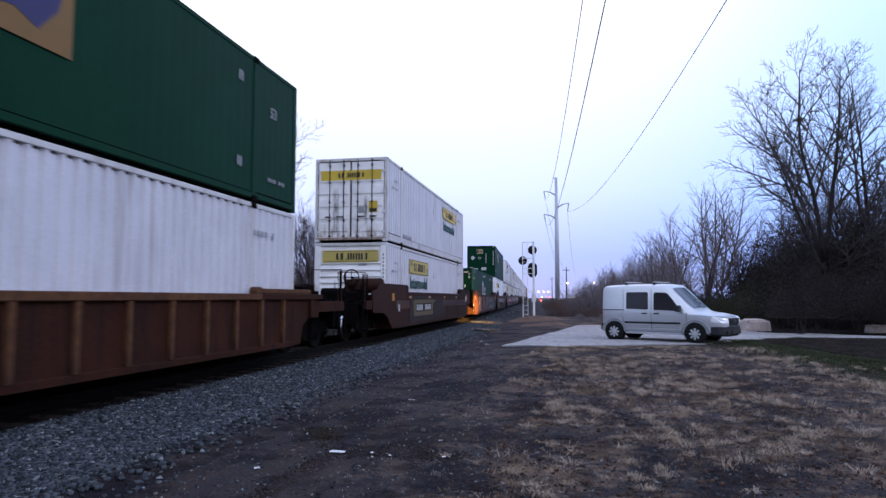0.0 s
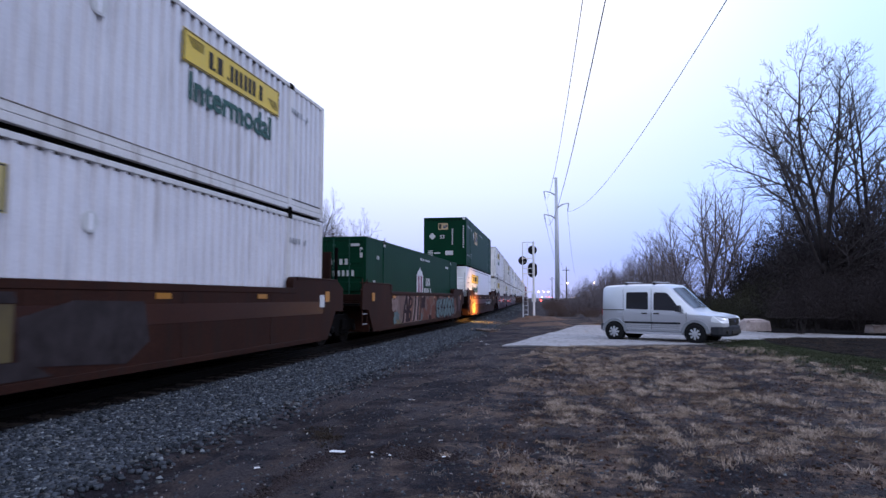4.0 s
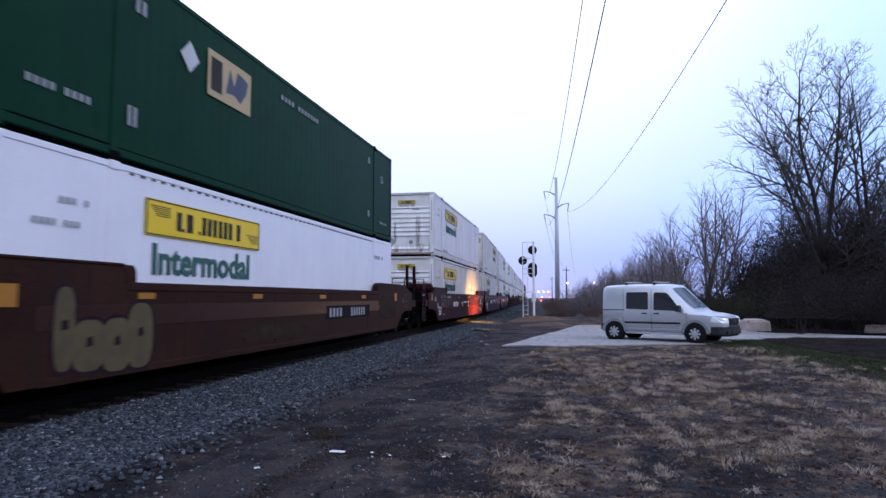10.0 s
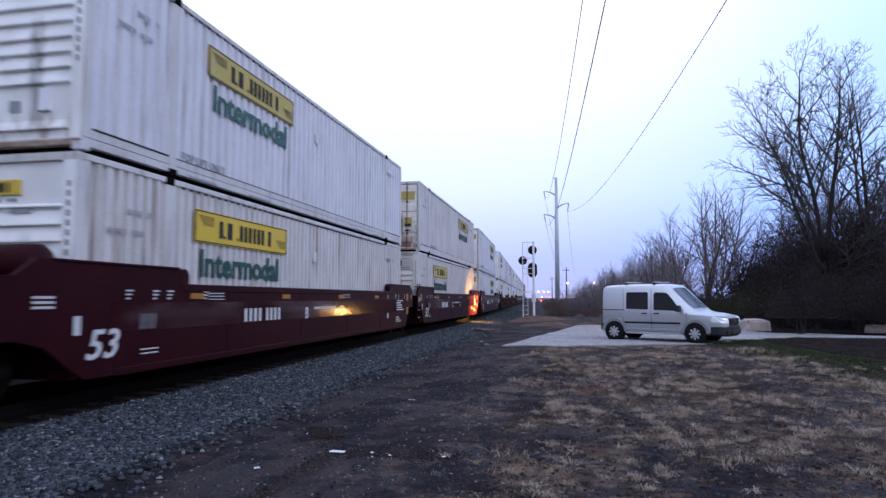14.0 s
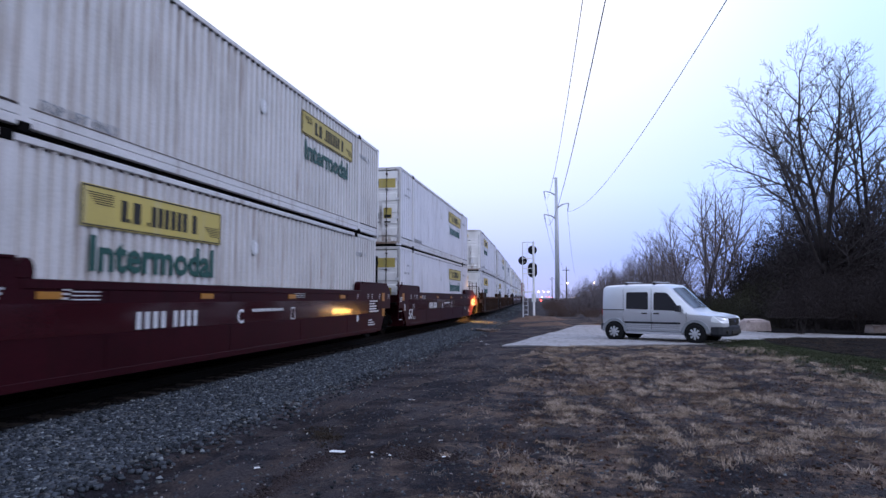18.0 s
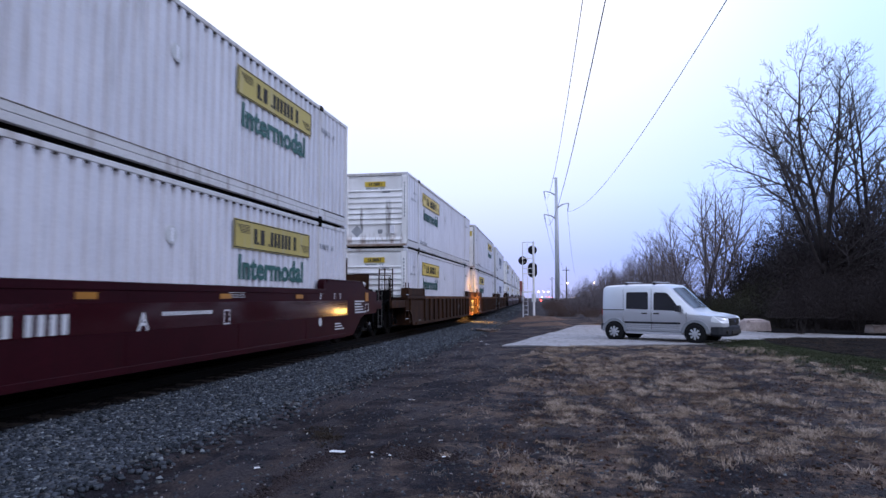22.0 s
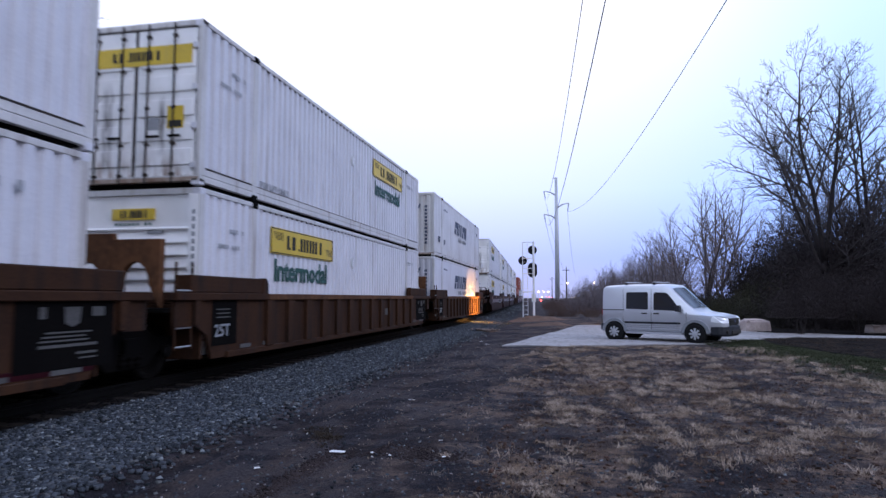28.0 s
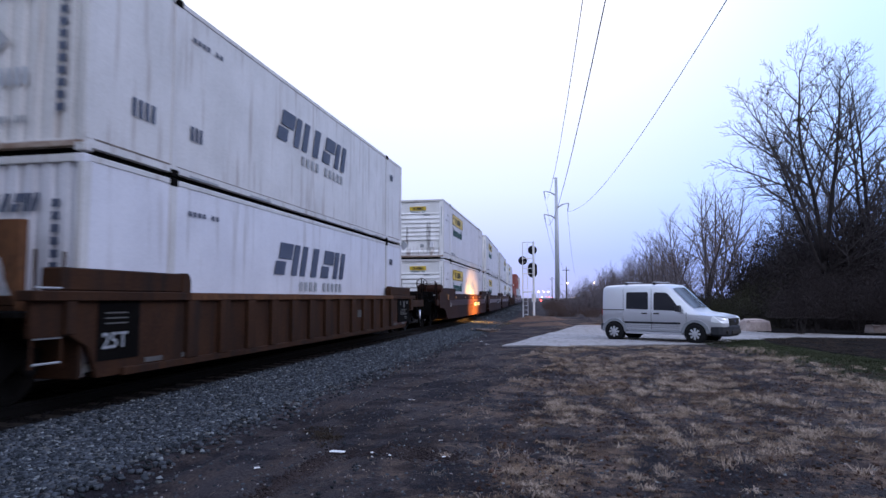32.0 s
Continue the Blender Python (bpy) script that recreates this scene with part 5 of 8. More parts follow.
            for x in (-0.95, -0.45, 0.35, 1.0):
                part("brake_lever", Build().box(x - 0.05, x + 0.05, *sorted((e * 9.3, e * 10.6)), 1.16, 1.26).mesh("brake_lever", M["black"], 0.01), w)
            part("cross_beam", Build().box(-1.2, 1.25, *sorted((e * 10.15, e * 10.25)), 1.16, 1.40).mesh("cross_beam", M["black"], 0.01), w)
            for x0, x1, y0, y1, z in ((0.55, 1.05, 9.25, 9.7, 1.62), (-1.15, -0.6, 9.4, 10.3, 1.55)):
                part("valve_box", Build().box(x0, x1, *sorted((e * y0, e * y1)), 1.16, z).mesh("valve_box", M["black"], 0.02), w, "grimy brake valve box")
            for x in (-0.7, 0.1, 0.7, 1.15):
                part("brake_pipe", Build().tube([(x, e * 9.1, 1.3), (x + 0.1, e * 10.0, 1.34), (x, e * 10.9, 1.12)], 0.025, 6).mesh("brake_pipe", M["black"]), w)
            under = Build().box(-1.25, 1.25, *sorted((e * 10.8, e * 10.95)), 0.55, 1.1).box(-0.3, 0.3, *sorted((e * 8.2, e * 11.2)), 0.62, 0.74)
            for x in (-0.9, 0.9):
                under.tube([(x, e * 10.95, 0.62), (x + 0.04, e * 11.0, 0.30), (x + 0.30, e * 11.0, 0.30), (x + 0.32, e * 10.95, 0.62)], 0.02, 6)
            part("end_beam", under.mesh("end_beam", M["black"]), w, "grimy black end beam with stirrup steps")
            # outer end: side sills, ladders and rails
            for s in (-1, 1):
                xa, xb = sorted((s * (WX - 0.16), s * (WX - 0.05)))
                part("platform_sill", Build().box(xa, xb, *sorted((e * (9.05 if style == "tan" else 10.302), e * 10.9)), 0.98, 1.24).mesh("platform_sill", paint, 0.012), w)
                slim = style == "maroon"
                lad = Build()
                for y in (10.7, 11.1):
                    lad.tube([(s * (WX - 0.1), e * y, 0.38), (s * (WX - 0.1), e * y, 2.05)], 0.011 if slim else 0.022, 6)
                part("ladder", lad.mesh("ladder", M["dim"] if slim else M["black"]), w)
                for z in (0.42, 0.75, 1.05, 1.4, 1.75):
                    part("rung", Build().tube([(s * (WX - 0.1), e * 10.7, z), (s * (WX - 0.1), e * 11.1, z)], 0.010 if slim else 0.016, 6).mesh("rung", M["rod"] if slim and z > 0.5 else M["dim"] if slim else M["black"]), w)
                gr = Build().tube([(s * (WX - 0.12), e * 10.85, 1.16), (s * (WX - 0.12), e * 10.85, 2.1), (s * 0.6, e * 10.85, 2.1), (s * 0.6, e * 10.85, 1.16)], 0.02, 6)
                part("handrail", gr.mesh("handrail", paint), w)
        if kind == "c" and e < 0 and style != "tan":
            hi = 2.75 if style == "maroon" else 1.95
            st = Build().box(0.24, 0.35, -9.15, -8.98, 1.16, hi).box(0.56, 0.67, -9.15, -8.98, 1.16, hi).box(0.24, 0.67, -9.16, -8.97, 1.72, 1.80)
            part("brake_stand", st.mesh("brake_stand", paint, 0.015), w, "upright brake stand")
            wheel = Build()
            ring = [(0.475 + 0.26 * math.cos(a), -9.28, 2.0 + 0.26 * math.sin(a)) for a in np.linspace(0, 2 * math.pi, 17)]
            wheel.tube(ring, 0.02, 6, False)
            for a in np.linspace(0, 2 * math.pi, 5)[:-1]:
                wheel.tube([(0.475, -9.28, 2.0), (0.475 + 0.26 * math.cos(a), -9.28, 2.0 + 0.26 * math.sin(a))], 0.012, 5)
            wheel.tube([(0.475, -9.3, 2.0), (0.475, -9.1, 2.0)], 0.03, 8)
            part("brake_wheel", wheel.mesh("brake_wheel", M["black"]), w)
            tank = Build().lathe([(0.72, 0.05), (0.76, 0.2), (0.82, 0.25), (1.9, 0.25), (1.96, 0.2), (2.0, 0.05)], 16, 0)
            tank.v = [(a - 0.6, b - 8.6, c + 1.74) for a, b, c in tank.v]
            for q in (0.4, 1.1):
                part("tank_saddle", Build().box(q - 0.05, q + 0.05, -8.8, -8.4, 1.16, 1.55).mesh("tank_saddle", paint, 0.01), w)
            part("air_tank", tank.mesh("air_tank", paint, 0, True), w)
        if e < 0 and (kind == "a" or style == "tan"):
            arm = Build()
            if style == "tan" and kind == "c":
                def cell(x0, x1, z0, z1, r):
                    """Two halves of a square plate round a hole."""
                    cx, cz = 0.5 * (x0 + x1), 0.5 * (z0 + z1)
                    for q, edge in ((1, x1), (-1, x0)):
                        arc = [(cx + q * r * math.sin(t), cz - r * math.cos(t)) for t in np.linspace(0, math.pi, 9)]
                        arm.slab([(cx, z0), (edge, z0), (edge, z1), (cx, z1)] + arc[::-1], -8.75, -8.68, 1)
                for x0 in (-0.86, -0.43):
                    for z0 in (1.40, 1.69):
                        cell(x0, x0 + 0.43, z0, z0 + 0.29, 0.11)
                arm.box(-0.97, -0.86, -8.75, -8.68, 1.16, 2.23).box(-0.86, 0.0, -8.75, -8.68, 1.98, 2.23).box(-0.86, 0.0, -8.75, -8.68, 1.16, 1.40)
                part("cast_bracket", arm.mesh("cast_bracket", paint), w, "dark brown bracket with four round holes")
                rails = Build()
                for x0 in (0.68, 0.88, 1.18):
                    rails.tube([(x0, -9.6, 0.55), (x0, -9.6, 2.4)], 0.024, 6)
                for z in (0.6, 0.95, 1.3, 1.65, 2.0, 2.35):
                    rails.tube([(0.68, -9.6, z), (1.18, -9.6, z)], 0.014, 6)
                part("climbing_rails", rails.mesh("climbing_rails", paint), w, "rusty climbing rails")
            elif style == "tan":
                # cast bracket with two arched openings, and a ladder
                for x in (-0.75, 0.15):
                    a = [(x + 0.15 + 0.26 * math.cos(t) + 0.28, 1.56 + 0.26 * math.sin(t) * 1.4) for t in np.linspace(math.pi, 0, 9)]
                    ring = [(x, 1.16), (x, 2.40 if x < 0 else 2.30), (x + 0.9, 2.40 if x < 0 else 2.30), (x + 0.9, 1.16)] + [(p, q) for p, q in reversed(a)]
                    arm.slab(ring, -8.75, -8.62, 1)
                part("cast_bracket", arm.mesh("cast_bracket", M["rust_edge"], 0.01), w, "orange-brown bracket with arched openings")
            elif style == "brown":
                arm.box(0.10, 0.46, -8.85, -8.79, 1.16, 2.72).box(0.10, 0.16, -8.90, -8.85, 1.16, 2.72).box(0.40, 0.46, -8.90, -8.85, 1.16, 2.72)
                part("upright_frame", arm.mesh("upright_frame", paint, 0.01), w)
            else:
                arm.box(-0.16, -0.03, -8.85, -8.68, 1.16, 2.9).box(0.21, 0.34, -8.85, -8.68, 1.16, 2.9).box(-0.16, 0.34, -8.86, -8.67, 2.80, 2.95)
                part("upright_frame", arm.mesh("upright_frame", paint, 0.015), w)
            for x0 in ((0.55,) if style != "tan" else (-1.2, -0.95)):
                post = Build().box(x0, x0 + 0.09, -8.8, -8.7, 1.16, 2.85)
                part("upright_post", post.mesh("upright_post", paint if style == "tan" else M["black"], 0.01), w)
            lad, rungs = Build(), []
            for y in (-9.0, -8.55):
                lad.tube([(WX - 0.06, y, 0.5), (WX - 0.06, y, 1.9)], 0.02, 6)
            for z in (0.55, 0.85, 1.15, 1.45):
                rungs.append(Build().tube([(WX - 0.06, -9.0, z), (WX - 0.06, -8.55, z)], 0.016, 6).mesh("rung", M["mark"]))
            lad = part("ladder", lad.mesh("ladder", paint), w)
            for me in rungs:
                part("rung", me, lad, "worn pale rung")
        if e < 0 or kind == "c":
            truck(w, e * (9.47 if kind == "a" else 9.75))
    # writing and marks on the side towards the lane, and the same on the other
    x = WX - 0.026
    for turn in (False, True):
        f = turned if turn else (lambda q: q)
        flip = pose(0, 0, 0, 0, 0, 180) if turn else Matrix.Identity(4)
        if style == "maroon":
            part("side_band", f(Build().box(x - 0.01, x + 0.004, -7.6, 7.6, 0.86, 1.26)).mesh("side_band", M["gloss_maroon"]), w, "raised glossy band along the side")
            part("size_mark", lettering("53", 0.54, M["chalk"], 1.15, 0.25), w, "white painted number", flip @ on_side(-8.10 if near_end == "c" else -7.70, 0.54, x + 0.002))
            part("unit_mark", lettering(extra, 0.37, M["chalk"], 0.95), w, "white painted unit letter", flip @ on_side(-1.18, 0.86, x + 0.005))
            b = bars(-4.04, -3.28, 0.88, 1.13, x + 0.005, 4, 3)
            q = bars(-3.16, -2.44, 0.88, 1.13, x + 0.005, 4, 3)
            b.add(q.v, q.f)
            part("painted_mark", f(b).mesh("painted_mark", M["chalk"]), w)
            b = Build()
            far = 1.45 if far_end == "c" else 0.0
            for i in range(5):
                b.box(x + 0.004, x + 0.008, far + 6.75, far + 7.45 + (0.25, -0.02, 0.0, -0.16, 0.12)[i], 0.90 + 0.078 * i, 0.94 + 0.078 * i)
            for i in range(3):
                b.box(x, x + 0.005, 6.65, 7.30 - 0.12 * i, 0.50 + 0.07 * i, 0.53 + 0.07 * i)
            if far:
                for q in (Build().box(x, x + 0.005, 9.12, 9.45, 0.93, 0.95), Build().box(x, x + 0.005, 9.12, 9.45, 1.13, 1.15), Build().box(x, x + 0.005, 9.12, 9.14, 0.95, 1.13), Build().box(x, x + 0.005, 9.43, 9.45, 0.95, 1.13)):
                    b.add(q.v, q.f)
            for i in range(3):
                b.box(x, x + 0.005, -8.95, -8.62, 1.20 + 0.06 * i, 1.23 + 0.06 * i)
            for y in (-7.35, -6.75, -6.4, -5.4, 5.6, 6.55, 6.95) + (() if far else (7.75, 8.75)):
                for i in range(3):
                    b.box(x, x + 0.005, y, y + 0.15 - 0.03 * i, 1.42 - 0.055 * i, 1.445 - 0.055 * i)
            b.box(x, x + 0.005, -8.30, -8.18, 0.86, 1.10).box(x, x + 0.005, -7.0, -6.6, 0.52, 0.54).box(x, x + 0.005, -7.0, -6.6, 0.58, 0.60)
            disc = Build().slab([(5.65 + 0.10 * math.cos(a), 0.74 + 0.10 * math.sin(a)) for a in np.linspace(0, 2 * math.pi, 15)[:-1]], x, x + 0.005, 0)
            b.add(disc.v, disc.f)
            part("notice", f(Build().box(x, x + 0.004, -7.05, -6.65, 0.88, 1.10)).mesh("notice", M["mark"]), w, "pale worn notice")
            for y in (1.15,):
                b.box(x + 0.005, x + 0.009, y, y + 0.2, 0.86, 0.88).box(x + 0.005, x + 0.009, y, y + 0.2, 1.10, 1.12).box(x + 0.005, x + 0.009, y, y + 0.02, 0.88, 1.10).box(x + 0.005, x + 0.009, y + 0.18, y + 0.2, 0.88, 1.10)
            for i in range(14):
                b.box(x + 0.005, x + 0.009, -0.62 + 0.10 * i, -0.545 + 0.10 * i, 1.06, 1.12)
            for i in range(3):
                b.box(x, x + 0.005, -5.25, -4.75, 1.30 + 0.05 * i, 1.315 + 0.05 * i).box(x, x + 0.005, 1.3, 1.9, 1.42 - 0.04 * i, 1.43 - 0.04 * i)
            part("small_markings", f(b).mesh("small_markings", M["chalk"]), w)
        if style == "brown":
            if extra != "graffiti":
                part("side_band", f(Build().box(x - 0.01, x + 0.004, -7.6, 7.6, 0.94, 1.24)).mesh("side_band", M["gloss_brown"]), w, "smooth painted band along the side")
            pb = Build().box(x, x + 0.010, -5.05, -1.5, 0.62, 1.26)
            plate = Build().box(x + 0.010, x + 0.013, -4.75, -1.85, 0.78, 1.12)
            if extra not in ("plain", "graffiti", "tag"):
                board = part("number_panel", f(pb).mesh("number_panel", M["spray_yellow"]), w, "dull yellow painted panel")
                part("number_plate", f(plate).mesh("number_plate", M["ink"]), board)
                part("painted_number", f(bars(-4.6, -2.0, 0.84, 1.06, x + 0.013, 12, 3)).mesh("painted_number", M["chalk"]), board)
            else:
                nb, n6 = bars(1.62, 2.60, 0.84, 1.07, x + 0.008, 4, 3), bars(3.25, 4.52, 0.84, 1.07, x + 0.008, 6, 3)
                nb.add(n6.v, n6.f)
                if extra != "graffiti":
                    part("number_plate", f(Build().box(x, x + 0.008, 1.45, 4.95, 0.79, 1.13)).mesh("number_plate", M["soft_black"]), w, "dark panel behind the wagon number")
                part("painted_number", f(nb).mesh("painted_number", M["mark"]), w)
            b = Build()
            if extra != "graffiti":
                b.box(x, x + 0.005, -7.3, -7.12, 0.86, 1.1)
            if far_end == "c":
                m2 = Build()
                for y0, y1, z0, z1 in ((9.22, 9.68, 1.18, 1.20), (9.22, 9.68, 1.44, 1.46), (9.22, 9.24, 1.20, 1.44), (9.66, 9.68, 1.20, 1.44), (8.86, 9.02, 1.14, 1.32), (9.1, 9.6, 0.98, 1.0)):
                    m2.box(x, x + 0.005, y0, y1, z0, z1)
                part("small_markings", f(m2).mesh("small_markings", M["dim"]), w)
            else:
                b.box(x, x + 0.005, 7.4, 7.7, 1.1, 1.4)
            part("small_markings", f(b).mesh("small_markings", M["chalk"]), w)
        if style == "tan" and extra != "old":
            for y0, y1, z0 in ((-7.98, -7.15, 0.50), (6.75, 8.35, 0.46)):
                if y0 < 0 and near_end == "c":
                    continue
                board = part("mark_panel", f(Build().box(x, x + 0.006, y0, y1, z0, 1.3)).mesh("mark_panel", M["black"]), w, "black painted marking panel")
            b = Build()
            if near_end == "a":
                part("size_mark", lettering("25T", 0.30, M["mark"], 1.05), w, "white painted mark", flip @ on_side(-7.90, 0.66, x + 0.008))
                for i in range(3):
                    b.box(x + 0.007, x + 0.011, -7.85, -7.4, 1.12 - 0.07 * i, 1.14 - 0.07 * i)
            for y, wide, z, tall in ((7.95, 0.22, 1.10, 0.12), (7.1, 0.1, 1.08, 0.14), (7.2, 0.75, 0.90, 0.02), (7.15, 0.7, 0.85, 0.02), (7.1, 0.8, 0.80, 0.02), (7.1, 0.95, 0.73, 0.035), (7.7, 0.35, 0.63, 0.03), (7.75, 0.3, 0.57, 0.02)):
                b.box(x + 0.007, x + 0.011, y, y + wide, z, z + tall)
            part("emblem", f(Build().slab([(7.5, 1.02), (7.62, 0.97), (7.74, 1.02), (7.76, 1.22), (7.48, 1.22)], x + 0.007, x + 0.011, 0)).mesh("emblem", M["dim"]), board)
            part("notice", f(Build().box(x, x + 0.004, 2.45, 3.1, 0.78, 0.98)).mesh("notice", M["dim"]), w, "pale painted notice")
            part("primer_patch", f(Build().slab([(5.9, 0.40), (8.0, 0.40), (8.05, 0.52), (6.1, 0.50)], x, x + 0.005, 0)).mesh("primer_patch", M["maroon"]), w)
            b.box(x + 0.006, x + 0.011, 7.3, 7.8, 0.40, 0.46).box(x + 0.006, x + 0.011, 6.2, 6.7, 0.40, 0.46)
            b.box(x, x + 0.011, -6.1, -5.7, 0.40, 0.47).box(x, x + 0.011, -7.0, -6.6, 0.40, 0.47)
            part("small_markings", f(b).mesh("small_markings", M["dim"]), w)
    if extra == "graffiti":
        rnd = random.Random(5)
        low, high = lo + 0.12, top - 0.13

        def splotch(name, y, z, a, b, depth, stuff, label="", rough=0.25, n=18):
            """An uneven sprayed patch."""
            ring = []
            for k in range(n):
                t, r = 2 * math.pi * k / n, 1 + rnd.uniform(-rough, rough)
                ring.append((y + a * r * math.copysign(abs(math.cos(t)) ** 0.7, math.cos(t)), min(high, max(low, z + b * r * math.copysign(abs(math.sin(t)) ** 0.7, math.sin(t))))))
            return part(name, Build().slab(ring, x, x + depth, 0).mesh(name, M[stuff]), w, label)

        wash = splotch("graffiti_wash", -3.5, 0.86, 2.2, 0.62, 0.0042, "graffiti", "blotched brown and peach spray paint", 0.16, 26)
        splotch("graffiti_wash", -0.4, 0.88, 1.9, 0.60, 0.0050, "graffiti", "blotched brown and peach spray paint", 0.18, 26)
        splotch("graffiti_wash", 3.9, 0.86, 2.5, 0.58, 0.0046, "graffiti", "blotched brown and peach spray paint", 0.14, 26)
        for k, (y, z, a, b, stuff) in enumerate(((-1.2, 1.15, 0.42, 0.26, "spray_dark"), (-0.75, 0.62, 0.5, 0.26, "spray_rust"), (-0.1, 1.0, 0.36, 0.34, "spray_rust"), (0.45, 1.2, 0.42, 0.16, "spray_peach"),
                                                 (0.75, 0.7, 0.42, 0.3, "spray_rust"), (-1.65, 0.55, 0.3, 0.18, "spray_teal"), (-5.3, 0.62, 0.35, 0.2, "spray_teal"), (-5.55, 1.1, 0.32, 0.22, "spray_pale"),
                                                 (1.35, 1.2, 0.25, 0.18, "spray_rust"), (0.1, 0.5, 0.3, 0.14, "spray_dark"), (-5.0, 0.48, 0.4, 0.1, "spray_yellow"), (6.2, 0.95, 0.26, 0.34, "spray_rust"))):
            splotch("paint_splash", y, z, a, b, 0.0056 + 0.0004 * k, stuff, rough=0.4, n=14)

        def stroke(name, ring, depth, stuff, label=""):
            part(name, Build().slab(ring, x + 0.004, x + depth, 0).mesh(name, M[stuff]), wash, label)

        # tall leaning letters: broad dark strokes over pale and peach fill
        for k, (y0, y1, t0, t1, stuff) in enumerate(((-4.62, -4.02, -4.12, -3.62, "spray_pale"), (-3.92, -3.16, -3.60, -2.84, "spray_peach"), (-3.08, -2.10, -2.74, -1.80, "spray_pale"), (-2.02, -1.62, -1.74, -1.46, "spray_peach"))):
            stroke("graffiti_fill", [(y0, low + 0.06), (y1, low + 0.02), (t1, high - 0.05), (t0, high - 0.02)], 0.0112 + 0.0003 * k, stuff, "faded pale letter fill")
        for k, (y, t, wide) in enumerate(((-4.56, -4.06, 0.24), (-4.10, -3.98, 0.22), (-3.86, -3.56, 0.26), (-2.98, -2.62, 0.26), (-2.34, -2.04, 0.23), (-1.92, -1.66, 0.16))):
            bow = 0.06 if k % 2 else -0.05
            stroke("graffiti_stroke", [(y, low + 0.02), (y + wide, low + 0.05), (0.5 * (y + t) + 0.94 * wide + bow, 0.5 * (low + high)), (t + 0.9 * wide, high - 0.03), (t, high), (0.5 * (y + t) + bow, 0.5 * (low + high))], 0.0128 + 0.0003 * k, "spray_dark", "broad dark purple stroke")
        for ring in ([(-4.26, 0.78), (-3.98, 0.76), (-3.95, 0.90), (-4.22, 0.92)], [(-3.40, 1.38), (-3.06, 1.30), (-3.02, 1.10), (-3.26, 0.95), (-3.50, 0.92), (-3.48, 1.02), (-3.26, 1.08), (-3.20, 1.22), (-3.40, 1.27)],
                     [(-3.54, 0.90), (-3.20, 0.82), (-3.18, 0.62), (-3.44, 0.46), (-3.66, 0.44), (-3.64, 0.54), (-3.42, 0.60), (-3.36, 0.72), (-3.56, 0.80)]):
            stroke("graffiti_stroke", ring, 0.0150, "spray_dark")
        # interlocked block letters in dull teal with dark outlines
        for i in range(6):
            y, lift = 1.85 + 0.74 * i, 0.05 * (i % 2)
            ring = []
            for k in range(14):
                t = 2 * math.pi * k / 14 + 0.2
                p, q = math.copysign(abs(math.cos(t)) ** 0.55, math.cos(t)), math.copysign(abs(math.sin(t)) ** 0.55, math.sin(t))
                ring.append((p * 0.40 * rnd.uniform(0.7, 1.15), q * 0.45 * rnd.uniform(0.75, 1.12)))
            stroke("graffiti_outline", [(y + 1.17 * p + 0.03, 0.85 + lift + 1.1 * q - 0.02) for p, q in ring], 0.0112 + 0.0004 * i, "spray_dark", "dark letter outline")
            stroke("graffiti_letter", [(y + p, 0.85 + lift + q) for p, q in ring], 0.0142 + 0.0004 * i, "spray_teal", "pale teal block letter")
            for dy, z0, z1, w2 in ((rnd.uniform(-0.12, 0.0), 0.62, 0.98, 0.045), (rnd.uniform(0.04, 0.16), 0.80, 1.18, 0.04)):
                stroke("graffiti_stroke", [(y + dy - w2, z0 + lift), (y + dy + w2, z0 + lift - 0.03), (y + dy + w2 + 0.05, z1 + lift), (y + dy, z1 + lift + 0.02)], 0.0172 + 0.0004 * i, "spray_dark")
            stroke("graffiti_stroke", [(y - 0.24, 0.84 + lift), (y + 0.2, 0.78 + lift), (y + 0.22, 0.85 + lift), (y - 0.2, 0.92 + lift)], 0.0168 + 0.0004 * i, "spray_dark")
        part("graffiti_patch", Build().slab([(7.2, 0.7), (7.5, 0.6), (7.9, 1.1), (7.8, 1.4), (7.1, 1.35)], x, x + 0.006, 0).mesh("graffiti_patch", M["spray_pink"]), w, "pale pink sprayed patch")
    if extra == "tag":
        # rounded bubble letters in dull yellow with dark outlines
        blobs = ((-7.15, 0.95, 0.17, 0.52), (-6.72, 0.72, 0.30, 0.33), (-6.2, 0.70, 0.30, 0.36), (-5.72, 0.80, 0.28, 0.46))
        for k, (y, z, a, b) in enumerate(blobs):
            for name, g, stuff, d in (("graffiti_outline", 0.05, "spray_dark", 0.005), ("graffiti_letter", 0.0, "spray_yellow", 0.009)):
                ring = [(y + (a + g) * math.copysign(abs(math.cos(t)) ** 0.7, math.cos(t)), z + (b + g) * math.copysign(abs(math.sin(t)) ** 0.7, math.sin(t))) for t in np.linspace(0, 2 * math.pi, 23)[:-1]]
                part(name, Build().slab(ring, x, x + d + 0.0006 * k, 0).mesh(name, M[stuff]), w, "dull yellow bubble letter" if stuff == "spray_yellow" else "")
            part("graffiti_stroke", Build().slab([(y - 0.06, z - 0.02), (y + 0.07, z), (y + 0.05, z + 0.12), (y - 0.05, z + 0.1)], x, x + 0.0125, 0).mesh("graffiti_stroke", M["spray_dark"]), w)
        rnd2 = random.Random(3)
        for y, z, a, b, stuff in ((7.0, 1.05, 1.1, 0.42, "spray_olive"), (-1.2, 0.62, 1.6, 0.16, "spray_olive")):
            ring = []
            for k in range(22):
                t, r = 2 * math.pi * k / 22, rnd2.uniform(0.78, 1.1)
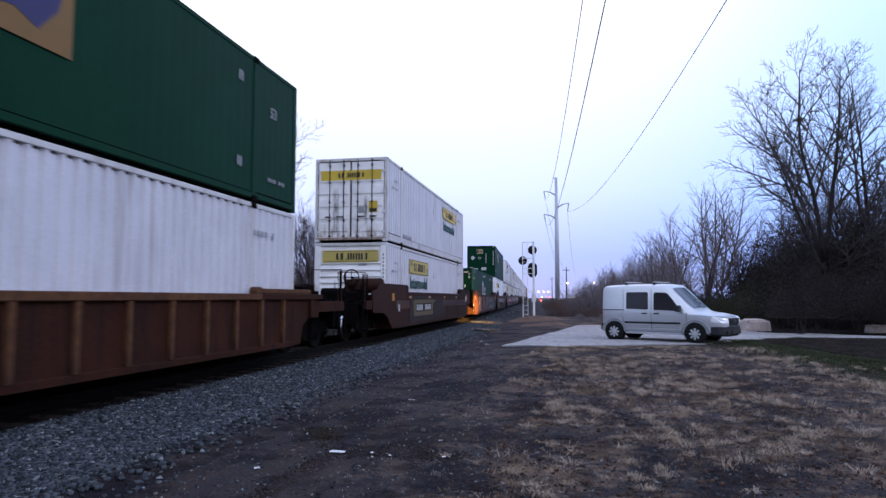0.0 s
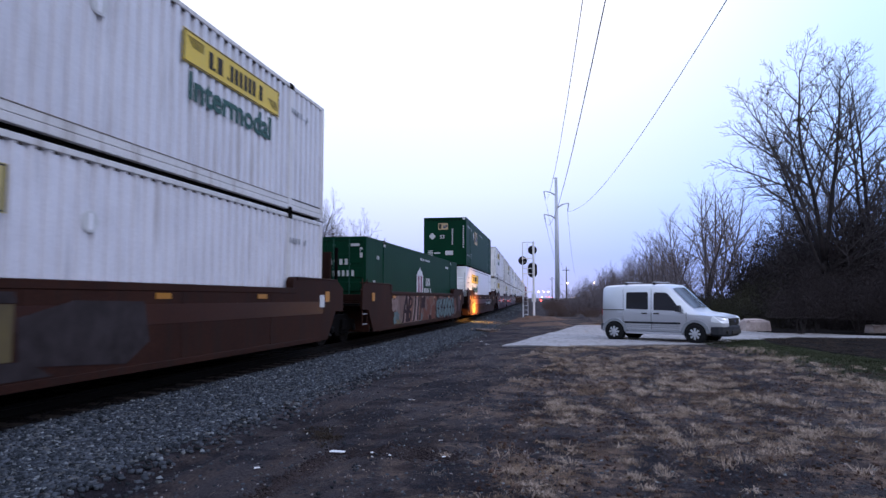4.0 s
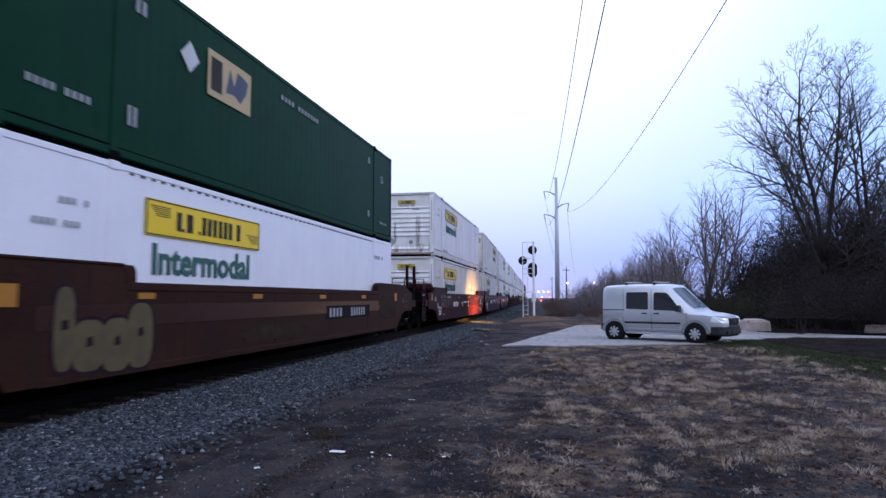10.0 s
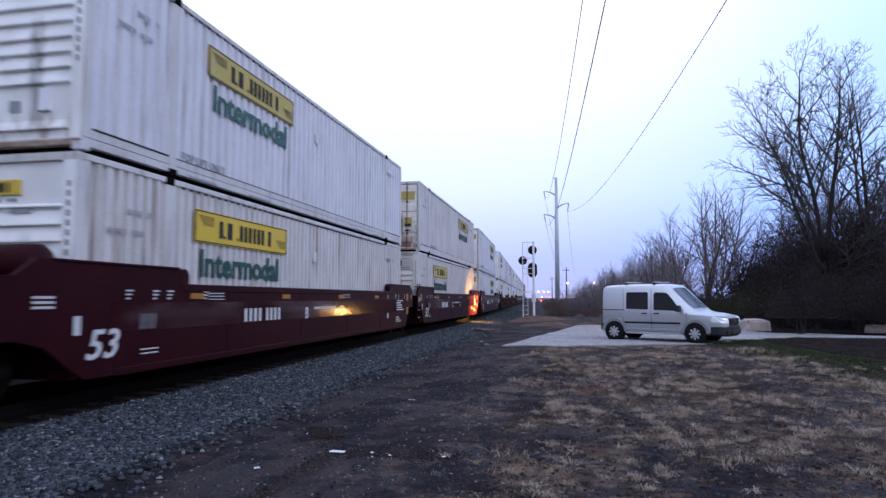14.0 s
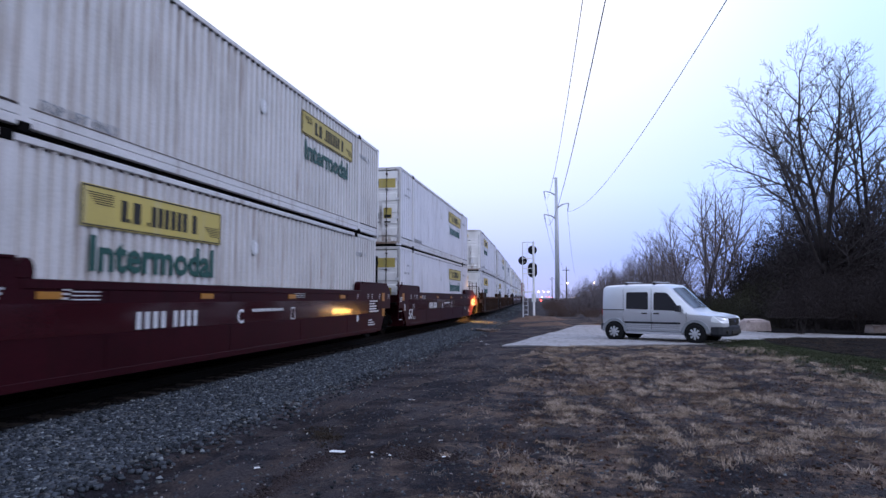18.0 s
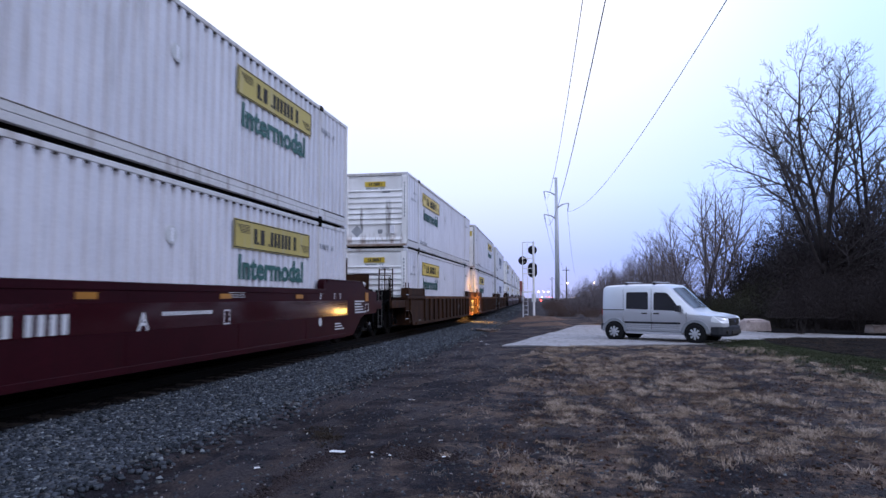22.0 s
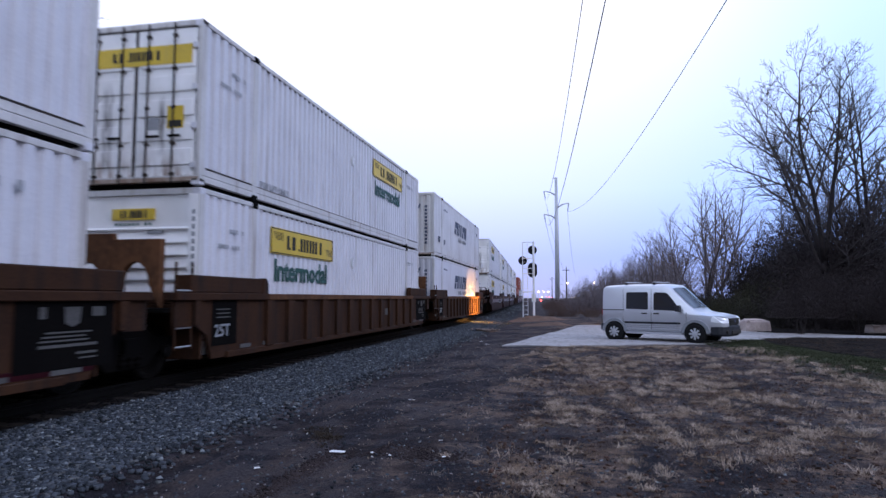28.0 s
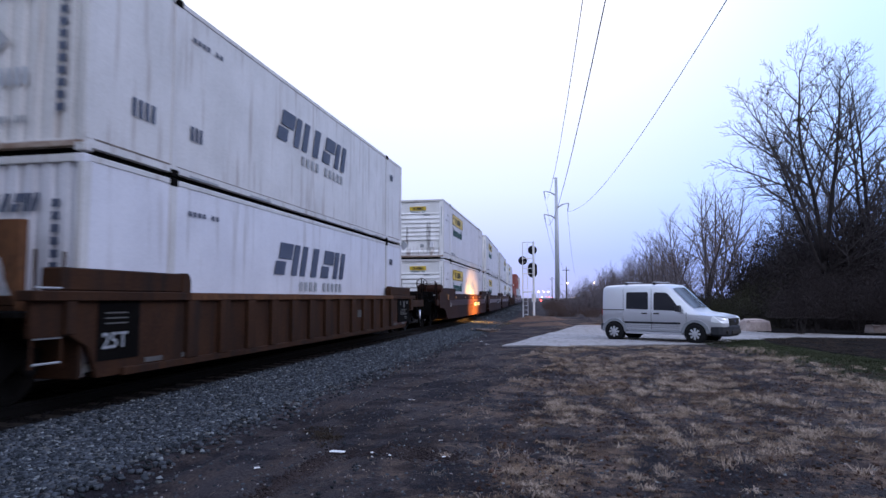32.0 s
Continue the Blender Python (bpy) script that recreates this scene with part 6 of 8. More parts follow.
                ring.append((y + a * r * math.copysign(abs(math.cos(t)) ** 0.6, math.cos(t)), min(1.42, z + b * r * math.copysign(abs(math.sin(t)) ** 0.6, math.sin(t)))))
            part("sprayed_patch", Build().slab(ring, x, x + 0.0055, 0).mesh("sprayed_patch", M[stuff]), w, "uneven patch of dull spray paint")
    if extra == "" and style == "brown":
        for k, ring in enumerate(([(-5.75, 0.40), (-5.1, 0.62), (-5.1, 1.27), (-1.45, 1.27), (-1.5, 1.40), (-5.7, 1.41)], [(-5.6, 0.40), (-0.9, 0.40), (-1.3, 0.61), (-5.1, 0.61)], [(-1.4, 0.55), (0.4, 0.42), (0.9, 0.7), (0.75, 1.28), (-0.6, 1.3), (-1.45, 1.1)])):
            part("faded_patch", Build().slab(ring, x, x + 0.0062 + 0.0004 * k, 0).mesh("faded_patch", M["spray_grey"]), w, "grey-lilac patch of overpainted spray")
    return w


# near end of each box at the start, wagon, its ends, lower box, is it turned, upper box, is it turned
CONSIST = [
    (-2.10, "tan", "a", "c", "old", ("white", "yellow"), False, ("green", "tan_badge_b"), True),
    (21.60, "brown", "c", "a", "", ("white", "yellow_wide"), False, ("white", "yellow"), True),
    (41.35, "brown", "a", "a", "graffiti", ("green", "house_badge"), True, None, False),
    (61.00, "brown", "a", "c", "tag", ("bright", "yellow"), False, ("green", "tan_badge"), False),
    (84.30, "maroon", "c", "a", "B", ("cream", "yellow"), False, ("white", "yellow_faded"), False),
    (103.20, "maroon", "a", "a", "C", ("cream", "yellow_faded"), False, ("cream", "yellow_faded"), True),
    (122.40, "maroon", "a", "c", "A", ("white", "yellow_faded"), True, ("white", "yellow_faded"), True),
    (145.36, "tan", "c", "a", "", ("white", "yellow"), False, ("white", "yellow"), False),
    (164.15, "tan", "a", "a", "", ("white", "yellow"), False, ("white", "yellow"), True),
    (183.40, "tan", "a", "c", "", ("white", "blue_bars"), False, ("cream", "blue_bars"), False),
    (207.60, "brown", "c", "a", "plain", ("white", "yellow"), False, ("white", "yellow"), False),
    (226.60, "brown", "a", "a", "plain", ("white", "yellow"), False, ("white", "yellow"), False),
    (245.60, "brown", "a", "c", "plain", ("white", "yellow"), True, ("white", "yellow"), True),
    (269.00, "tan", "c", "c", "", ("white", "yellow"), False, ("white", "yellow"), False),
    (292.50, "maroon", "c", "a", "B", ("red", "plain"), False, None, False),
    (311.50, "maroon", "a", "a", "C", ("grey", "plain"), False, ("red", "plain"), False),
    (330.50, "maroon", "a", "c", "A", ("white", "yellow"), False, ("white", "yellow"), False),
]
AHEAD = {84.30: 0.05, 103.20: 0.25, 145.36: 0.06, 164.15: -0.05}
STOCK, YARD = {}, []
for near, style, a, c, extra, low, low_turned, high, high_turned in CONSIST:
    def fresh(key, maker):
        if key not in STOCK:
            STOCK[key] = maker()
            return STOCK[key]
        return copy_thing(STOCK[key], Matrix.Identity(4))
    middle = near + CL / 2
    YARD.append((fresh((style, a, c, extra), lambda: wagon(style, a, c, extra)), middle, 0.0, False))
    YARD.append((fresh(low, lambda: container(*low)), middle, 0.29, low_turned))
    if high:
        YARD.append((fresh(high, lambda: container(*high)), middle + AHEAD.get(near, 0.0), 3.295, high_turned))
SPEED = 5.5


def on_track(middle, up, is_turned, t):
    """Where a thing of the train stands at t seconds."""
    u = middle - SPEED * t
    turn = math.degrees(math.atan2(-(track_x(u + 8) - track_x(u - 8)), 16.0))
    x = (track_x(u + 8) + track_x(u - 8)) / 2
    return pose(x, u, RAIL_Z + up, 0, 0, turn + (180 if is_turned else 0))


for ob, middle, up, is_turned in YARD:
    ob.matrix_basis = on_track(middle, up, is_turned, 0.0)


# ---------------------------------------------------------------- the van
def car_wheel(parent, x, y, s):
    b = Build().lathe([(-0.10, 0.20), (-0.10, 0.30), (-0.07, 0.325), (0.07, 0.325), (0.10, 0.30), (0.10, 0.215), (0.07, 0.205)], 28, 1)
    tyre = part("tyre", b.mesh("tyre", M["rubber"], 0, True), parent, m=pose(x, y, 0.325))
    c = Build().lathe([(0.02 * s, 0.205), (0.07 * s, 0.212), (0.095 * s, 0.205), (0.098 * s, 0.180)], 28, 1)
    for i in range(8):
        a = 2 * math.pi * i / 8
        p, q = Vector((math.cos(a), 0, math.sin(a))), Vector((-math.sin(a), 0, math.cos(a)))
        ring = [p * 0.06 - q * 0.026, p * 0.19 - q * 0.038, p * 0.19 + q * 0.038, p * 0.06 + q * 0.026]
        v = [(r.x, 0.086 * s, r.z) for r in ring] + [(r.x, (0.112 if k in (0, 3) else 0.102) * s, r.z) for k, r in enumerate(ring)]
        c.add(v, [(3, 2, 1, 0), (4, 5, 6, 7), (0, 1, 5, 4), (1, 2, 6, 5), (2, 3, 7, 6), (3, 0, 4, 7)])
    c.lathe([(0.088 * s, 0.078), (0.114 * s, 0.074), (0.122 * s, 0.04), (0.124 * s, 0.01)], 16, 1)
    part("wheel_cover", c.mesh("wheel_cover", M["alloy"]), tyre, "silver eight-spoke wheel cover")
    part("wheel_dish", Build().lathe([(0.0, 0.2), (0.080 * s, 0.195), (0.084 * s, 0.05)], 20, 1).mesh("wheel_dish", M["rubber"]), tyre)


def van(label, lit):
    """A small panel van, nose towards +x, origin on the ground between the axles. Its near side is -y."""
    v = tagged(new("van"), label, "van")
    # stations: x, underside, sill-to-belt half width, belt height, top height, top half width
    st = [(-1.93, 0.42, 0.80, 1.12, 1.66, 0.72), (-1.89, 0.36, 0.87, 1.13, 1.90, 0.76), (-1.78, 0.34, 0.895, 1.14, 1.98, 0.785), (-1.2, 0.30, 0.90, 1.14, 2.01, 0.79), (-0.4, 0.30, 0.90, 1.13, 2.02, 0.79),
          (0.35, 0.30, 0.90, 1.10, 2.01, 0.785), (0.66, 0.30, 0.90, 1.09, 1.98, 0.78), (0.86, 0.30, 0.90, 1.08, 1.87, 0.775), (1.15, 0.30, 0.90, 1.06, 1.58, 0.765), (1.44, 0.30, 0.90, 1.03, 1.29, 0.76), (1.68, 0.30, 0.90, 1.00, 1.07, 0.77),
          (1.86, 0.30, 0.895, 0.96, 1.02, 0.77), (2.08, 0.30, 0.885, 0.94, 1.00, 0.76), (2.27, 0.32, 0.85, 0.90, 0.96, 0.71), (2.40, 0.36, 0.78, 0.85, 0.91, 0.63), (2.48, 0.40, 0.66, 0.76, 0.82, 0.55)]
    def bow(x, y):
        """How far the curved screen and bonnet fall back towards the sides."""
        k = min(1.0, max(0.0, (x - 0.40) / 0.5)) * min(1.0, max(0.0, (2.0 - x) / 0.5))
        return 0.21 * k * (y / 0.78) ** 2

    verts, faces = [], []
    rings = []
    for x, zb, wb, belt, top, wt in st:
        half = [(0, zb), (wb * 0.86, zb), (wb * 0.97, zb + 0.10), (wb, 0.5 * (zb + belt)), (wb * 0.995, belt - 0.06), (wb * 0.985, belt), (wt + 0.06 * (top - belt), belt + 0.86 * (top - belt)), (wt + 0.02 * (top - belt), belt + 0.95 * (top - belt)), (wt - 0.06, top), (wt * 0.55, top + 0.025), (0, top + 0.035)]
        ring = [(x - bow(x, min(y, 0.78)), -y, z) for y, z in half] + [(x - bow(x, min(y, 0.78)), y, z) for y, z in half[::-1][1:-1]]
        rings.append(ring)
    n = len(rings[0])
    for r in rings:
        verts += r
    for i in range(len(rings) - 1):
        faces += [(i * n + k, i * n + (k + 1) % n, (i + 1) * n + (k + 1) % n, (i + 1) * n + k) for k in range(n)]
    faces += [tuple(range(n)), tuple((len(rings) - 1) * n + k for k in range(n))[::-1]]
    body = part("body", Build().add(verts, faces).mesh("body", M["silver"], 0, True), v, "silver painted body")
    body.data.set_sharp_from_angle(angle=radians(32))

    def width_at(x, z):
        """Half width of the upper body at x and height z."""
        for p, q in zip(st, st[1:]):
            if p[0] <= x <= q[0]:
                k = (x - p[0]) / (q[0] - p[0])
                belt, top, wb, wt = (p[i] + k * (q[i] - p[i]) for i in (3, 4, 2, 5))
                h = (z - belt) / (0.86 * (top - belt))
                lo, hi = wb * 0.985, wt + 0.06 * (top - belt)
                if z < belt:
                    return lo
                return lo + (hi - lo) * min(1.1, h)
        return 0.88

    def plate(ring, s, lift=0.012, thick=0.02):
        """A flat piece laid on the tilted side of the cabin: corners (x, z)."""
        b = Build()
        a = [(x, s * (width_at(x, z) + lift), z) for x, z in ring]
        c = [(x, s * (width_at(x, z) - thick), z) for x, z in ring]
        k = len(ring)
        return b.add(a + c, [tuple(range(k)), tuple(range(k, 2 * k))[::-1]] + [(i, (i + 1) % k, k + (i + 1) % k, k + i) for i in range(k)])

    rear = [(-0.96, 1.15), (-0.17, 1.13), (-0.15, 1.16), (-0.15, 1.71), (-0.19, 1.75), (-0.91, 1.75), (-0.96, 1.70)]
    front = [(0.06, 1.12), (1.00, 1.09), (0.95, 1.18), (0.72, 1.50), (0.58, 1.67), (0.49, 1.73), (0.11, 1.74), (0.06, 1.69)]
    for s in (-1, 1):
        for name, ring in (("side_window", rear), ("door_window", front)):
            part(name, plate(ring, s).mesh(name, M["glass"]), v, "dark tinted window")
        seams = Build()
        for x in (-1.08, -0.03, 1.20):
            top = 1.86 if x < 1 else 1.1
            seams.box(x - 0.006, x + 0.006, *sorted((s * 0.885, s * 0.906)), 0.42, 1.05)
            if x < 1:
                q = plate([(x - 0.006, 1.1), (x + 0.006, 1.1), (x + 0.006, top), (x - 0.006, top)], s, 0.003)
                seams.add(q.v, q.f)
        seams.box(-1.86, -1.05, *sorted((s * 0.875, s * 0.908)), 1.095, 1.125)
        part("door_seams", seams.mesh("door_seams", M["ink"]), v)
        part("side_moulding", Build().box(-1.02, 1.0, *sorted((s * 0.88, s * 0.925)), 0.635, 0.70).mesh("side_moulding", M["trim"], 0.01), v, "dark plastic side moulding")
        # grey strips paint the shade of the creases in the silver flank
        for z in (0.42, 0.50, 0.56):
            part("body_crease", Build().box(-0.95, 0.95, *sorted((s * 0.88, s * 0.912)), z, z + 0.015).mesh("body_crease", M["mark"]), v)
        for x in (-0.38, 0.06):
            part("door_handle", Build().box(x, x + 0.2, *sorted((s * 0.88, s * 0.93)), 0.97, 1.02).mesh("door_handle", M["ink"], 0.01), v)
        part("fuel_flap", Build().box(-1.25, -1.05, *sorted((s * 0.89, s * 0.908)), 0.86, 1.04).mesh("fuel_flap", M["silver"], 0.01), v)
        mir = Build().box(0.90, 1.07, *sorted((s * 0.95, s * 1.20)), 1.07, 1.29).box(0.93, 1.04, *sorted((s * 0.86, s * 0.98)), 1.07, 1.15)
        part("door_mirror", mir.mesh("door_mirror", M["trim"], 0.03), v, "black door mirror")
        for x in (-1.42, 1.49):
            arch = Build()
            ri = [(x + 0.365 * math.cos(a), 0.34 + 0.37 * math.sin(a)) for a in np.linspace(0.0, math.pi, 13)]
            ro = [(x + 0.49 * math.cos(a), 0.34 + 0.47 * math.sin(a)) for a in np.linspace(math.pi, 0.0, 13)]
            arch.slab(ri + ro, *sorted((s * 0.84, s * 0.918)), 1)
            part("wheel_arch", arch.mesh("wheel_arch", M["arch"], 0.012), v)
            inner = Build().slab([(x + 0.37 * math.cos(a), 0.34 + 0.37 * math.sin(a)) for a in np.linspace(0.0, 2 * math.pi, 21)[:-1]], *sorted((s * 0.70, s * 0.909)), 1)
            part("wheel_well", inner.mesh("wheel_well", M["rubber"]), v)
            car_wheel(v, x, s * 0.845, s)
        hl = Build().add([(2.00, s * 0.905, 0.74), (2.36, s * 0.845, 0.70), (2.51, s * 0.66, 0.70), (2.49, s * 0.64, 0.88), (2.34, s * 0.80, 0.935), (2.06, s * 0.895, 0.945),
                          (1.92, s * 0.7, 0.74), (2.27, s * 0.65, 0.70), (2.37, s * 0.55, 0.70), (2.37, s * 0.55, 0.86), (2.25, s * 0.62, 0.92), (1.99, s * 0.7, 0.92)],
                         [(0, 1, 2, 3, 4, 5), (11, 10, 9, 8, 7, 6)] + [(i, (i + 1) % 6, 6 + (i + 1) % 6, 6 + i) for i in range(6)])
        part("headlight", hl.mesh("headlight", M["lens"]), v, "clear headlight")
        if lit:
            part("headlight_bulb", Build().lathe([(2.40, 0.10), (2.54, 0.095), (2.60, 0.06), (2.62, 0.02)], 14).mesh("headlight_bulb", M["headlight_on"], 0, True), v, "glowing headlight", pose(0, s * 0.62, 0.74))
        part("tail_light", Build().box(-1.935, -1.87, *sorted((s * 0.78, s * 0.865)), 0.90, 1.14).mesh("tail_light", M["tail"], 0.02), v, "red tail light")
        for x in (-1.02, 0.02):
            part("bar_foot", Build().box(x - 0.05, x + 0.05, *sorted((s * 0.62, s * 0.70)), 1.96, 2.10).mesh("bar_foot", M["ink"], 0.01), v)
    for x in (-1.02, 0.02):
        part("roof_bar", Build().box(x - 0.035, x + 0.035, -0.74, 0.74, 2.095, 2.125).mesh("roof_bar", M["alloy"], 0.008), v, "pale roof bar")
    # the raised roof ends in a step above the front doors
    part("roof_step", Build().slab([(-0.78, 1.70), (-0.70, 2.0), (-0.45, 2.045), (0.45, 2.045), (0.70, 2.0), (0.78, 1.70), (0.70, 1.70), (-0.70, 1.70)], -0.10, -0.06, 0).mesh("roof_step", M["silver"], 0.01), v)
    # windscreen laid along the slope of the nose
    ws, rows = Build(), []
    for p, q in zip(st, st[1:]):
        for k in (0.0, 0.5):
            x = p[0] + k * (q[0] - p[0])
            if 0.84 <= x <= 1.62:
                rows.append((x, p[4] + k * (q[4] - p[4]), p[5] + k * (q[5] - p[5])))
    for x, top, wt in rows:
        for y, dz in ((-wt + 0.045, -0.004), (-wt * 0.6, 0.02), (0, 0.033), (wt * 0.6, 0.02), (wt - 0.045, -0.004)):
            ws.v.append((x + 0.012 - bow(x, y), y, top + dz + 0.014))
    for i in range(len(rows) - 1):
        ws.f += [(i * 5 + k, i * 5 + k + 1, i * 5 + 6 + k, i * 5 + 5 + k) for k in range(4)]
    part("windscreen", ws.mesh("windscreen", M["screen"], 0, True), v, "windscreen reflecting the pale sky")
    grille = Build()
    for i in range(4):
        grille.box(2.42, 2.525, -0.5, 0.5, 0.66 + 0.05 * i, 0.69 + 0.05 * i)
    grille.box(2.38, 2.50, -0.52, 0.52, 0.64, 0.86)
    part("grille", grille.mesh("grille", M["ink"], 0.008), v)
    part("front_bumper", Build().slab([(1.95, -0.90), (2.32, -0.86), (2.50, -0.66), (2.57, -0.3), (2.57, 0.3), (2.50, 0.66), (2.32, 0.86), (1.95, 0.90)], 0.26, 0.64, 2).mesh("front_bumper", M["trim"], 0.07), v, "dark grey plastic bumper")
    part("rear_bumper", Build().slab([(-1.80, -0.91), (-1.98, -0.86), (-2.02, -0.6), (-2.02, 0.6), (-1.98, 0.86), (-1.80, 0.91)], 0.36, 0.62, 2).mesh("rear_bumper", M["trim"], 0.03), v, "dark grey plastic bumper")
    part("air_intake", Build().box(2.40, 2.585, -0.46, 0.46, 0.33, 0.47).mesh("air_intake", M["ink"], 0.02), v, "black lower air intake")
    for s in (-1, 1):
        part("fog_lamp", Build().lathe([(2.36, 0.075), (2.50, 0.07), (2.51, 0.02)], 14).mesh("fog_lamp", M["ink"]), v, m=pose(0, s * 0.66, 0.42))
    part("badge", Build().lathe([(2.52, 0.07), (2.532, 0.06)], 14).mesh("badge", M["navy"]), v, m=pose(0, 0, 0.77))
    part("sill", Build().box(-1.0, 1.05, -0.89, 0.89, 0.27, 0.34).mesh("sill", M["silver"]), v)
    return v


head = math.degrees(math.atan2(23.52 - 24.88, 4.0 - 1.48))
side_way = Vector((math.sin(radians(-head)), math.cos(radians(-head)), 0))
mid = Vector((2.74, 24.20, 0)) + side_way * 0.90
silver_van = van("silver compact panel van with tinted windows parked on a concrete drive", False)
silver_van.matrix_basis = pose(mid.x * 0.965 - 0.06, mid.y * 0.965, 0.005, 0, 0, head) @ Matrix.Scale(0.968, 4)
waiting = van("small silver van with glowing headlights facing the track", True)
waiting.matrix_basis = pose(4.25, 38.5, 0.02, 0, 0, 177) @ Matrix.Scale(0.88, 4)


# ---------------------------------------------------------------- signal mast
def signal():
    s = tagged(new("railway_signal"), "grey steel railway signal mast with dark round signal heads", "railway signal")
    x0, x1 = -0.62, 0.10
    for x, r in ((x0, 0.045), (x1, 0.10)):
        top = 5.52
        y = -0.34 if x > 0 else 0.0
        part("post", Build().tube([(x + 0.07 * (x > 0), y, 0), (x + 0.07 * (x > 0), y, top)], r * 0.8, 10).mesh("post", M["mast_paint"]), s)
    part("signal_foot", Build().box(-0.08, 0.3, -0.2, 0.2, 0.0, 0.18).mesh("signal_foot", M["mast_paint"], 0.03), s)
    lad = Build()
    for x in (x0 + 0.35, x0):
        lad.tube([(x, -0.05, 0.1), (x, -0.05, 5.5)], 0.018, 6)
    for i in range(17):
        lad.tube([(x0, -0.05, 0.35 + 0.31 * i), (x0 + 0.35, -0.05, 0.35 + 0.31 * i)], 0.012, 5)
    part("ladder", lad.mesh("ladder", M["mast_paint"]), s)
    for z in (5.5, 4.35, 3.62, 3.25, 1.95):
        part("bracket", Build().tube([(x0 - 0.05, 0, z), (x1, 0, z)], 0.03, 6).mesh("bracket", M["mast_paint"]), s)
    part("relay_box", Build().box(0.0, 0.30, -0.22, 0.1, 1.25, 1.8).mesh("relay_box", M["mast_paint"], 0.02), s)

    def disc(x, z, r, zz=None):
        b, zz = Build(), zz or z
        ring = [(x + r * math.cos(a), z + r * math.sin(a)) for a in np.linspace(math.pi, 2 * math.pi, 13)] + [(x + r * math.cos(a), zz + r * math.sin(a)) for a in np.linspace(0, math.pi, 13)]
        b.slab(ring, 0.22, 0.25, 1)
        head = part("signal_head", b.mesh("signal_head", M["flat_black"]), s, "black signal backboard")
        part("lamp_housing", Build().box(x - 0.15, x + 0.15, -0.02, 0.22, z - 0.15, zz + 0.15).mesh("lamp_housing", M["flat_black"], 0.02), head)
        lens = [(x, z)] if zz == z else [(x, z), (x, zz)]
        for a, c in lens:
            hood = Build().lathe([(0.50, 0.12), (0.25, 0.12), (0.25, 0.10), (0.48, 0.10)], 14, 1)
            hood.v = [(p + a, q, r2 + c) for p, q, r2 in hood.v]
            part("hood", hood.mesh("hood", M["flat_black"]), head)

    disc(x1 - 0.04, 4.95, 0.32)
    disc(x0 - 0.02, 4.20, 0.31)
    disc(x1 - 0.04, 3.30, 0.33, 3.72)
    s.matrix_basis = pose(-3.0, 46.8, -0.02, 0, 0, 0)
    return s


signal()


# ---------------------------------------------------------------- power line
def power_pole():
    p = tagged(new("power_pole"), "tall tapered grey steel power pole with three arms", "utility pole")
    part("mast", Build().tube([(0, 0, -0.5), (0, 0, 14), (0, 0, 27.2)], [0.55, 0.44, 0.28], 14).mesh("mast", M["galv"], 0, True), p)
    tips = []
    for sx, z in ((-1, 23.6), (1, 20.9), (-1, 18.6)):
        tip = (sx * 2.6, 0, z + 0.75)
        part("arm", Build().tube([(0, 0, z - 0.3), (sx * 1.3, 0, z + 0.5), tip], [0.16, 0.13, 0.09], 8).mesh("arm", M["galv"], 0, True), p)
        ins = Build().tube([tip, (sx * 2.3, -0.2, z - 1.1)], 0.05, 6)
        for k in range(9):
            f = 0.1 + 0.09 * k
            ins.tube([(sx * (2.6 - 0.3 * f), -0.2 * f, z + 0.75 - 1.85 * f), (sx * (2.6 - 0.3 * f), -0.2 * f, z + 0.68 - 1.85 * f)], 0.13, 8)
        part("insulator", ins.mesh("insulator", M["cable"]), p)
        tips.append(Vector((sx * 2.3, -0.2, z - 1.1)))
    part("arm", Build().tube([(0, 0, 27.0), (-0.8, 0, 27.05)], 0.07, 6).mesh("arm", M["galv"]), p)
    tips.append(Vector((-0.8, 0, 27.0)))
    p.matrix_basis = pose(-3.55, 140, 0)
    return [Vector((-3.55, 140, 0)) + t for t in tips]


TIPS = power_pole()


def wire(start, end, sag, radius, label):
    line = []
    for i in range(33):
        k = i / 32
        q = start.lerp(end, k)
        q.z -= sag * 4 * k * (1 - k)
        line.append(q)
    tagged(new("power_line", Build().tube(line, radius, 5).mesh("power_line", M["cable"])), label, "power line", "overhead lines")


for k, slope, drop in ((0, 0.06, -3.0), (2, 0.06, -3.0), (1, 0.08, 0.0)):
    wire(TIPS[k], TIPS[k] + Vector((slope * 150, -150, drop)), 5.0, 0.023, "thin overhead power line against the sky")
for k in (0, 1, 2):
    wire(TIPS[k], TIPS[k] + Vector((3.0, 260, 0)), 9.0, 0.03, "thin overhead power line running on into the distance")


